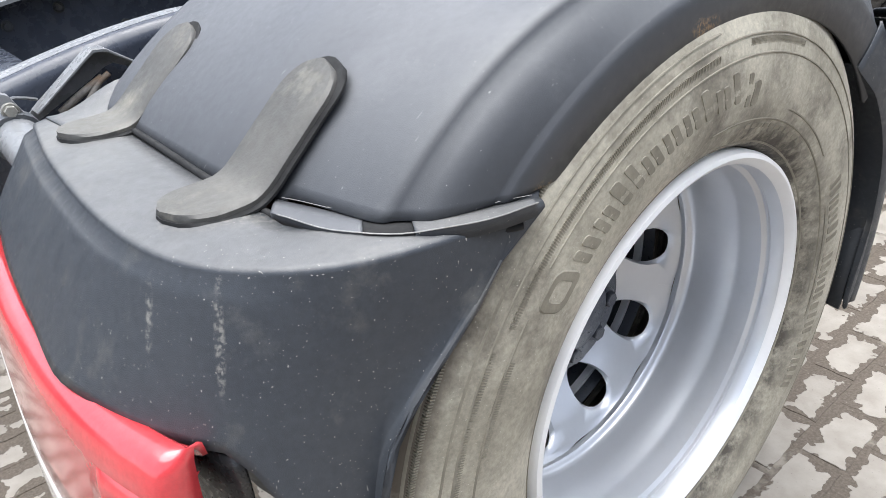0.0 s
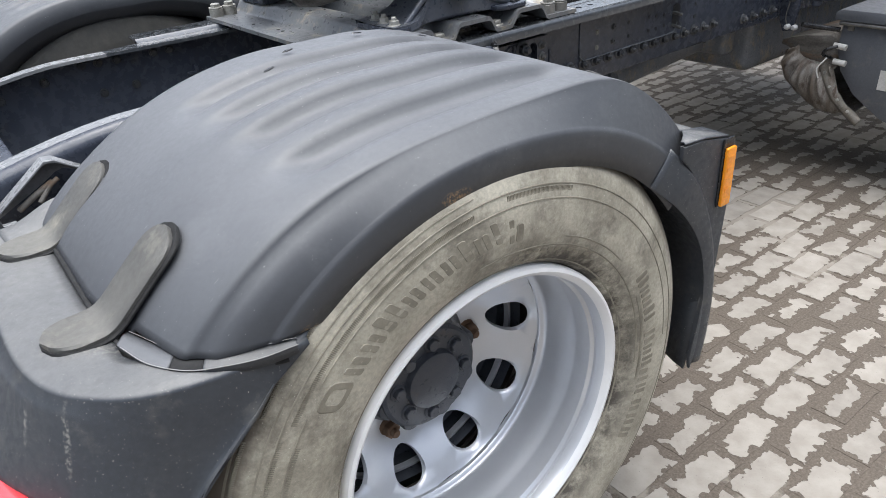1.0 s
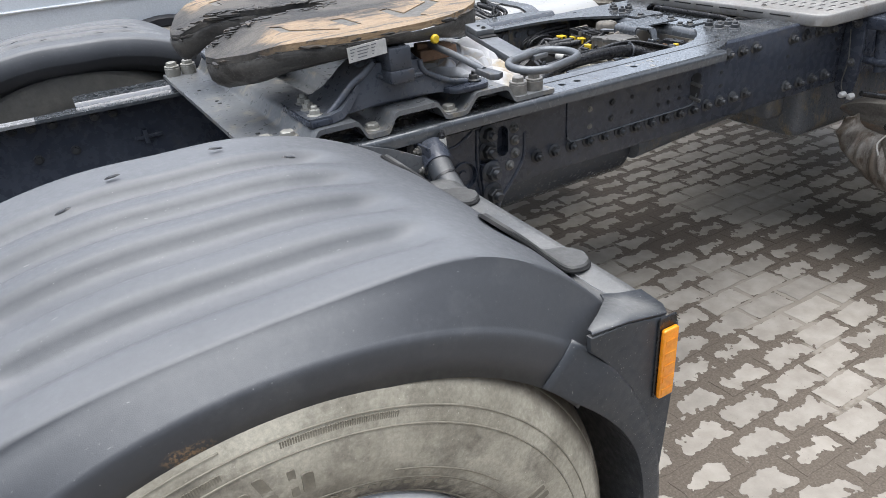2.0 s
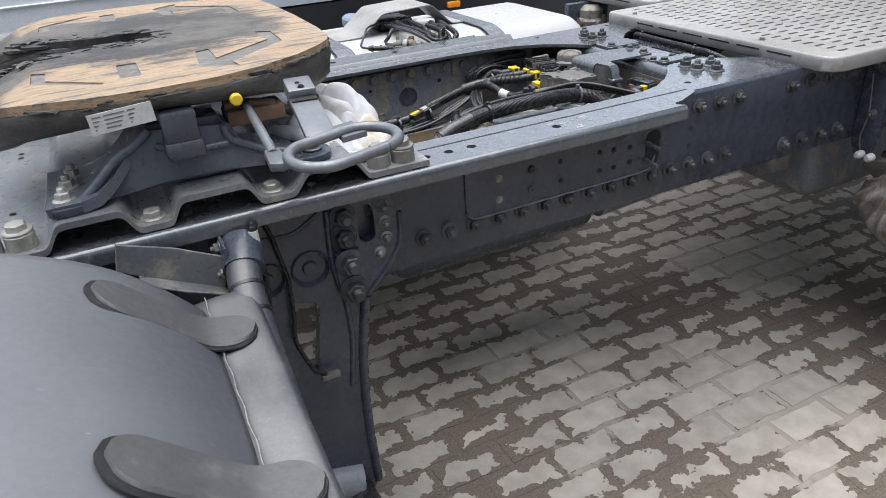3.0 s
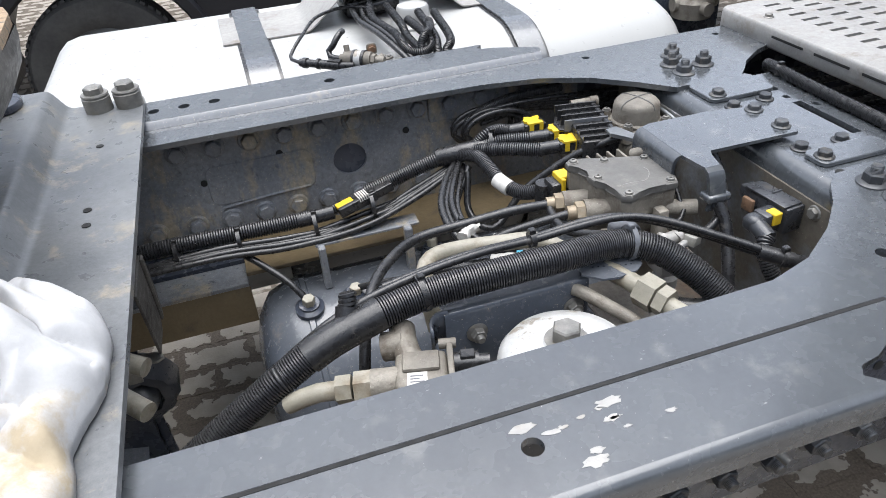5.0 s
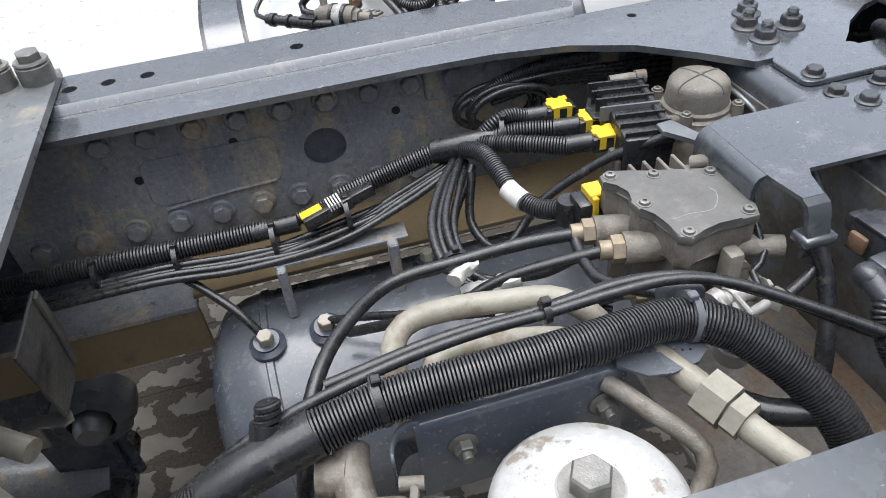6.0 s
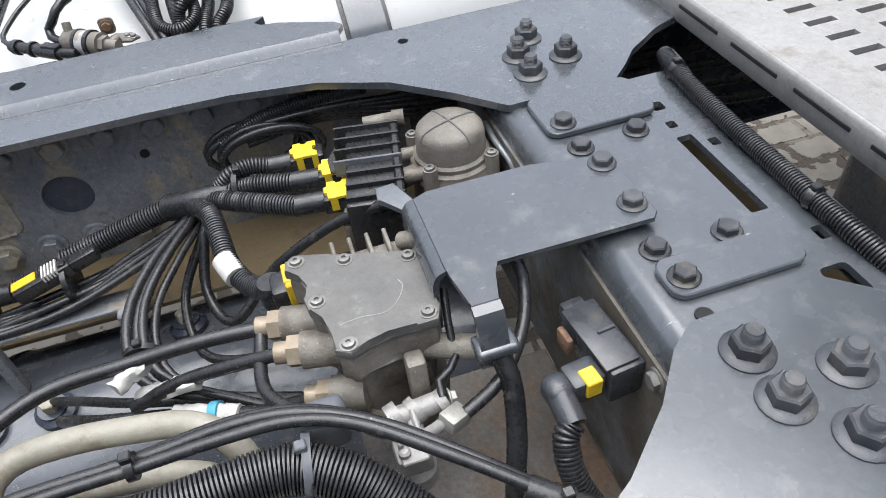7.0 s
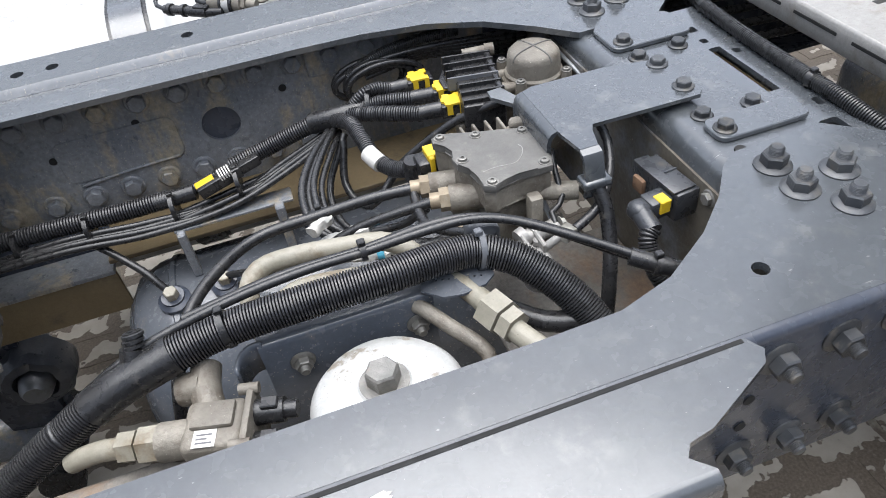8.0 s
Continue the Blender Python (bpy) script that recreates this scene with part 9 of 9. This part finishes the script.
# two hoses with cream sleeves that come out from under the mounting plate
for k, pts in enumerate(([(0.56, 0.10, 0.84), (0.66, 0.075, 0.83), (0.72, 0.048, 0.80), (0.752, 0.028, 0.79), (0.792, 0.004, 0.782), (0.82, -0.02, 0.75), (0.83, -0.03, 0.68)],
                         [(0.56, 0.03, 0.84), (0.66, 0.02, 0.83), (0.72, -0.010, 0.80), (0.752, -0.035, 0.79), (0.796, -0.080, 0.780), (0.815, -0.10, 0.74), (0.82, -0.11, 0.66)])):
    coil_hose = thing("sleeved_hose", (0.77, 0.0 - 0.06 * k, 0.66), "black corrugated hose with a cream sleeve below the plate", "hose", "sleeved hoses")
    bm = bmesh.new()
    tube(bm, pts[:4], 0.0110, 12, 0.0016, 0.006)
    part("corrugated_hose", bm, M["black"], coil_hose)
    bm = bmesh.new()
    tube(bm, pts[3:5], 0.0135, 16, straight=True)
    part("sleeve", bm, M["beige_pipe"], coil_hose, "cream plastic sleeve")
hose_clip = thing("hose_clip", (0.77, 0.09, 0.69), "small pale steel hose clip below the plate", "clip")
bm = bmesh.new()
prism(bm, [(0.74, 0.105), (0.795, 0.100), (0.800, 0.085), (0.79, 0.078), (0.74, 0.09)], "z", 0.724, 0.728)
prism(bm, [(0.74, 0.69), (0.76, 0.69), (0.76, 0.726), (0.74, 0.726)], "y", 0.085, 0.089)
part("strip", bm, M["bolt_grey"], hose_clip)

# ---- box and mud-caked step behind the cab, near side ----
box = thing("battery_box", (2.7, -0.88, 0.25), "grey plastic battery box with a white label", "battery box")
bm = bmesh.new()
side = [(-0.605, 0.70), (-1.20, 0.70), (-1.23, 0.60), (-1.23, 0.30), (-1.18, 0.255), (-0.96, 0.27), (-0.82, 0.32), (-0.70, 0.40), (-0.63, 0.49), (-0.600, 0.58)]
prism(bm, side, "x", 2.33, 3.3, 0.008)
part("body", bm, M["box_plastic"], box)
bm = bmesh.new()
prism(bm, [(-0.60, 0.745), (-1.21, 0.745), (-1.245, 0.73), (-1.245, 0.70), (-0.58, 0.70), (-0.58, 0.73)], "x", 2.30, 3.32, 0.005)
part("lid", bm, M["box_plastic"], box)
bm = bmesh.new()
cuboid(bm, 2.318, 2.33, -0.655, -0.63, 0.66, 0.745, 0.003)
tube(bm, [(2.31, -0.60, 0.69), (2.31, -0.90, 0.69), (2.31, -1.22, 0.69)], 0.008, 8)
part("latch", bm, M["bolt_grey"], box)
bm = bmesh.new()
cuboid(bm, 2.3265, 2.3295, -0.90, -0.79, 0.44, 0.52)
part("label", bm, M["tag"], box, "white blank label")
mudder = thing("silencer_shell", (2.35, -0.6, 0.25), "mud-caked folded steel shell with a riveted rim beside the box", "silencer")
bm = bmesh.new()
rim_pts, _ = spline([(-0.385, 0.545, 0), (-0.368, 0.485, 0), (-0.374, 0.428, 0), (-0.408, 0.385, 0), (-0.462, 0.345, 0), (-0.540, 0.303, 0), (-0.625, 0.292, 0), (-0.70, 0.305, 0)], 60)
top_pts, _ = spline([(-0.425, 0.560, 0), (-0.435, 0.530, 0), (-0.455, 0.512, 0), (-0.485, 0.505, 0), (-0.515, 0.500, 0), (-0.545, 0.498, 0), (-0.575, 0.494, 0), (-0.60, 0.49, 0)], 60)
rows = []
for i in range(60):
    a, b = top_pts[i], rim_pts[i]
    u = i / 59
    row = [(2.46, a.x, a.y + 0.03)]
    for k in range(13):
        f = k / 12
        fold = 0.014 * math.sin(21 * u + 2.2 * f) + 0.009 * math.sin(47 * u - 3 * f) + 0.006 * noise.noise(Vector((8 * u, 4 * f, 1.0)))
        x = 2.365 - 0.075 * math.sin(math.pi * min(1, 0.15 + 0.62 * f)) + 0.05 * f ** 3 + fold * math.sin(math.pi * min(0.9, f + 0.08))
        sag = 0.010 * noise.noise(Vector((6 * u, 3 * f, 5.0))) * f
        row.append((x, a.x + (b.x - a.x) * f, a.y + (b.y - a.y) * f ** 1.15 + sag))
    row += [(2.40, b.x - 0.006, b.y + 0.004), (2.47, b.x - 0.02, b.y + 0.03), (2.75, b.x - 0.04, b.y + 0.06)]
    rows.append(row)
shell(bm, rows)
thick(part("shell", bm, M["shell_mud"], mudder, flat_angle=60), 0.004)
bm = bmesh.new()
prism(bm, [(-0.340, 0.560), (-0.345, 0.578), (-0.38, 0.592), (-0.444, 0.609), (-0.56, 0.632), (-0.60, 0.60), (-0.59, 0.49), (-0.50, 0.50), (-0.43, 0.535), (-0.385, 0.548)], "x", 2.36, 2.80, 0.012, 3)
part("top_cover", bm, M["mud"], mudder, "dark muddy cover over the shell")
bm = bmesh.new()
edge, _ = spline([(-0.572, 0.520, 0), (-0.582, 0.480, 0), (-0.603, 0.440, 0), (-0.640, 0.392, 0), (-0.69, 0.345, 0), (-0.76, 0.297, 0)], 24)
rows = []
for i, q in enumerate(edge):
    t = (edge[min(i + 1, 23)] - edge[max(i - 1, 0)]).normalized()
    n2 = Vector((t.y, -t.x, 0))
    if n2.x < 0:
        n2 = -n2
    rows.append([(2.318 - 0.004 * math.sin(i * 0.9), (q - n2 * 0.012).x, (q - n2 * 0.012).y), (2.306, q.x, q.y), (2.304, (q + n2 * 0.012).x, (q + n2 * 0.012).y), (2.320, (q + n2 * 0.026).x, (q + n2 * 0.026).y)])
shell(bm, rows)
thick(part("rim", bm, M["cast"], mudder, "pale dusty riveted rim", flat_angle=60), 0.004)
for k in (3, 8, 13, 18):
    bolt(mudder, (2.305, edge[k].x, edge[k].y), "-x", 0.006, "head", "bolt_pale", "rivet")
for z, y in ((0.60, -0.60), (0.535, -0.61)):
    bm = bmesh.new()
    tube(bm, [(2.30, y, z), (2.30, y - 0.05, z - 0.004)], 0.012, 10, straight=True)
    part("sleeve", bm, M["tag"], mudder, "white cable sleeve")
strand(mudder, [(2.28, -0.59, 0.55), (2.25, -0.57, 0.51), (2.245, -0.585, 0.47)], 0.003, mat="tag")
strand(mudder, [(2.29, -0.62, 0.60), (2.27, -0.585, 0.585), (2.28, -0.57, 0.56), (2.32, -0.59, 0.54)], 0.007)
outrig = thing("cab_support", (2.2, -0.46, 0.65), "dark steel support bracket with cables at the rail", "bracket")
bm = bmesh.new()
prism(bm, [(-0.40, 0.945), (-0.47, 0.93), (-0.475, 0.76), (-0.46, 0.66), (-0.42, 0.655), (-0.40, 0.70)], "x", 2.195, 2.215, 0.003)
cuboid(bm, 2.20, 2.30, -0.56, -0.40, 0.905, 0.945, 0.006)
tube(bm, [(2.24, -0.42, 0.80), (2.24, -0.56, 0.795), (2.28, -0.80, 0.84)], 0.014, 10)
tube(bm, [(2.25, -0.50, 0.90), (2.25, -0.52, 0.76)], 0.020, 10, straight=True)
part("bracket", bm, M["frame"], outrig)
bm = bmesh.new()
tube(bm, [(2.19, -0.425, 0.90), (2.185, -0.44, 0.80), (2.188, -0.43, 0.72), (2.19, -0.44, 0.68)], 0.002, 8)
part("wire", bm, M["bolt_grey"], outrig)
for y in (-0.455, -0.485):
    bm = bmesh.new()
    lathe(bm, [(0, 0), (0.011, 0), (0.012, 0.012), (0.008, 0.024), (0, 0.026)], Matrix.Translation((2.175, y, 0.682)) @ AXIS["-x"], 14)
    part("white_cap", bm, M["white"], outrig, "round white cap")
bolt(outrig, (2.195, -0.44, 0.925), "-x", 0.013, "nut", "bolt")
bolt(outrig, (2.195, -0.445, 0.79), "-x", 0.011, "nut", "bolt")
strand(outrig, [(2.20, -0.50, 0.69), (2.26, -0.54, 0.675), (2.32, -0.60, 0.66)], 0.010)


# ---- van parked beyond the truck ----
VY = 2.62
van = thing("parked_van", (1.2, VY + 0.9, 0), "pale van with black lower cladding parked behind the truck", "van")
bm = bmesh.new()
prism(bm, [(VY + 0.02, 0.80), (VY + 0.005, 0.95), (VY, 1.1), (VY + 0.03, 1.5), (VY + 0.12, 2.1), (VY + 0.30, 2.25), (VY + 1.6, 2.25), (VY + 1.85, 1.5), (VY + 1.9, 0.8)], "x", -2.6, 4.2, 0.02)
part("upper_body", bm, M["van_white"], van, "pale grey-white painted body")
bm = bmesh.new()
tube(bm, [(-2.55, VY - 0.002, 0.985), (0.8, VY - 0.004, 0.985), (1.2, VY - 0.003, 0.985), (4.1, VY - 0.002, 0.985)], 0.008, 6, step=0.1)
part("crease", bm, M["van_white"], van)
bm = bmesh.new()
lower = [(-2.6, 0.80), (-2.6, 0.30), (0.02, 0.30)] + arc(0.47, 0.36, 0.455, 187, -7, 20) + [(0.95, 0.30), (4.2, 0.30), (4.2, 0.815)]
prism(bm, lower, "y", VY - 0.01, VY + 0.5, 0.006)
part("lower_cladding", bm, M["van_black"], van, "black lower side cladding")
bm = bmesh.new()
rows = []
for a in range(-10, 191, 8):
    c, sn = math.cos(radians(a)), math.sin(radians(a))
    rows.append([(0.47 + r * c, y, 0.36 + r * sn) for r, y in ((0.44, VY + 0.05), (0.44, VY - 0.03), (0.452, VY - 0.045), (0.49, VY - 0.045), (0.50, VY - 0.03), (0.505, VY))])
shell(bm, rows)
part("wheel_arch", bm, M["van_black"], van, "black plastic wheel arch trim")
for x in (0.905, 1.83):
    bm = bmesh.new()
    cuboid(bm, x - 0.003, x + 0.003, VY - 0.0135, VY - 0.0095, 0.32, 0.81)
    part("door_seam", bm, M["gap"], van)
bm = bmesh.new()
prism(bm, rounded(2.40, 2.49, 0.672, 0.71, 0.01), "y", VY - 0.03, VY - 0.008, 0.004)
part("marker_lamp", bm, M["amber"], van, "amber side marker lamp")
bm = bmesh.new()
wm = Matrix.Translation((0.47, VY + 0.02, 0.352)) @ AXIS["-y"]
lathe(bm, [(0.20, -0.18), (0.33, -0.19), (0.35, -0.17), (0.354, -0.10), (0.354, -0.06), (0.348, -0.02), (0.33, 0.005), (0.28, 0.01), (0.225, 0.0), (0.205, -0.01)], wm, 64)
tyre2 = part("tyre", bm, M["car_tyre"], van, "black van tyre")
bm = bmesh.new()
for i in range(60):
    m = wm @ Matrix.Rotation(2 * math.pi * i / 60, 4, "Z")
    cuboid(bm, 0.344, 0.357, -0.012, 0.010, -0.060, -0.012, 0.001, 1, m)
part("tread", bm, M["car_tyre"], tyre2)
bm = bmesh.new()
lathe(bm, [(0.21, -0.01), (0.20, -0.03), (0.15, -0.02), (0.06, -0.03), (0, -0.03)], wm, 40)
part("rim", bm, M["steel"], van)


# ---- concrete pavers ----
paving = tagged(new("pavement"), "grey rectangular concrete pavers with dark wet joints", "pavement", kind="structure")
PX, PY = 0.2065, 0.1065


def paver_outline(seed):
    rnd = random.Random(seed)
    hx, hy = STONE_X - 0.0015, STONE_Y - 0.0015
    pts = []
    for (ax, ay), (bx, by), n in (((-hx, -hy), (hx, -hy), 9), ((hx, -hy), (hx, hy), 5), ((hx, hy), (-hx, hy), 9), ((-hx, hy), (-hx, -hy), 5)):
        for k in range(n):
            t = k / n
            x, y = ax + (bx - ax) * t, ay + (by - ay) * t
            j = 0.002 if k == 0 else 0.0032
            if ay == by:
                y -= math.copysign(abs(rnd.gauss(0, j)), y)
                x += rnd.uniform(-0.004, 0.004)
            else:
                x -= math.copysign(abs(rnd.gauss(0, j)), x)
                y += rnd.uniform(-0.003, 0.003)
            pts.append((x, y))
    return pts


def stone_map(me, at):
    """Place on each stone, -1 to 1 from border to border."""
    layer = me.uv_layers.new(name="stone")
    flat = []
    for loop in me.loops:
        flat += at[loop.vertex_index]
    layer.data.foreach_set("uv", flat)


VARIANTS = [paver_outline(100 + k) for k in range(14)]
paver_meshes = []
for pts in VARIANTS:
    bm = bmesh.new()
    lo = [bm.verts.new((x, y, -0.02)) for x, y in pts]
    hi = [bm.verts.new((x * 0.975, y * 0.95, 0.0)) for x, y in pts]
    bm.faces.new(hi)
    for i in range(len(pts)):
        j = (i + 1) % len(pts)
        bm.faces.new((lo[i], lo[j], hi[j], hi[i]))
    me = bpy.data.meshes.new("paver")
    bm.to_mesh(me)
    bm.free()
    stone_map(me, [(v.co.x / STONE_X, v.co.y / STONE_Y) for v in me.vertices])
    me.materials.append(M["paver"])
    paver_meshes.append(me)
verts, faces, spot = [], [], []
rnd = random.Random(5)
for j in range(-38, 40):
    for i in range(-22, 34):
        x = 0.54 + (i + (0.5 if j % 2 else 0.0)) * PX + rnd.uniform(-0.003, 0.003)
        y = -1.198 + j * PY + rnd.uniform(-0.002, 0.002)
        z = rnd.uniform(-0.0006, 0.0006)
        k, flip = rnd.randrange(14), rnd.random() < 0.5
        m = Matrix.Translation((x, y, z)) @ Matrix.Rotation((math.pi if flip else 0) + rnd.uniform(-0.015, 0.015), 4, "Z")
        if 0.45 < x < 2.35 and -1.75 < y < 0.25 and len(paving.children) < 300 and (y < -0.2 or x > 1.0):
            ob = new("paver", paver_meshes[k])
            ob.parent = paving
            ob.matrix_basis = m
        else:
            pts = VARIANTS[k]
            n, b = len(pts), len(verts)
            verts += [tuple(m @ Vector((px, py, -0.02))) for px, py in pts] + [tuple(m @ Vector((px * 0.975, py * 0.95, 0))) for px, py in pts]
            spot += [(px / STONE_X, py / STONE_Y) for px, py in pts] + [(px * 0.975 / STONE_X, py * 0.95 / STONE_Y) for px, py in pts]
            faces.append(tuple(range(b + n, b + 2 * n)))
            faces += [(b + q, b + (q + 1) % n, b + n + (q + 1) % n, b + n + q) for q in range(n)]
# plainer stones farther out, up to the added walls
block_pts = [(-STONE_X + 0.004, -STONE_Y + 0.004), (STONE_X - 0.004, -STONE_Y + 0.004), (STONE_X - 0.004, STONE_Y - 0.004), (-STONE_X + 0.004, STONE_Y - 0.004)]
for j in range(-63, 86):
    for i in range(-42, 46):
        if -38 <= j < 40 and -22 <= i < 34:
            continue
        x = 0.54 + (i + (0.5 if j % 2 else 0.0)) * PX + rnd.uniform(-0.003, 0.003)
        y = -1.198 + j * PY + rnd.uniform(-0.002, 0.002)
        z, b = rnd.uniform(-0.0006, 0.0006), len(verts)
        verts += [(x + px, y + py, z - 0.02) for px, py in block_pts] + [(x + px * 0.975, y + py * 0.95, z) for px, py in block_pts]
        spot += [(px / STONE_X, py / STONE_Y) for px, py in block_pts * 2]
        faces.append((b + 4, b + 5, b + 6, b + 7))
        faces += [(b + q, b + (q + 1) % 4, b + 4 + (q + 1) % 4, b + 4 + q) for q in range(4)]
me = bpy.data.meshes.new("far_pavers")
me.from_pydata(verts, [], faces)
stone_map(me, spot)
me.materials.append(M["paver"])
rest = tagged(new("far_pavers", me), "grey concrete pavers", "", kind="stuff")
rest.parent = paving
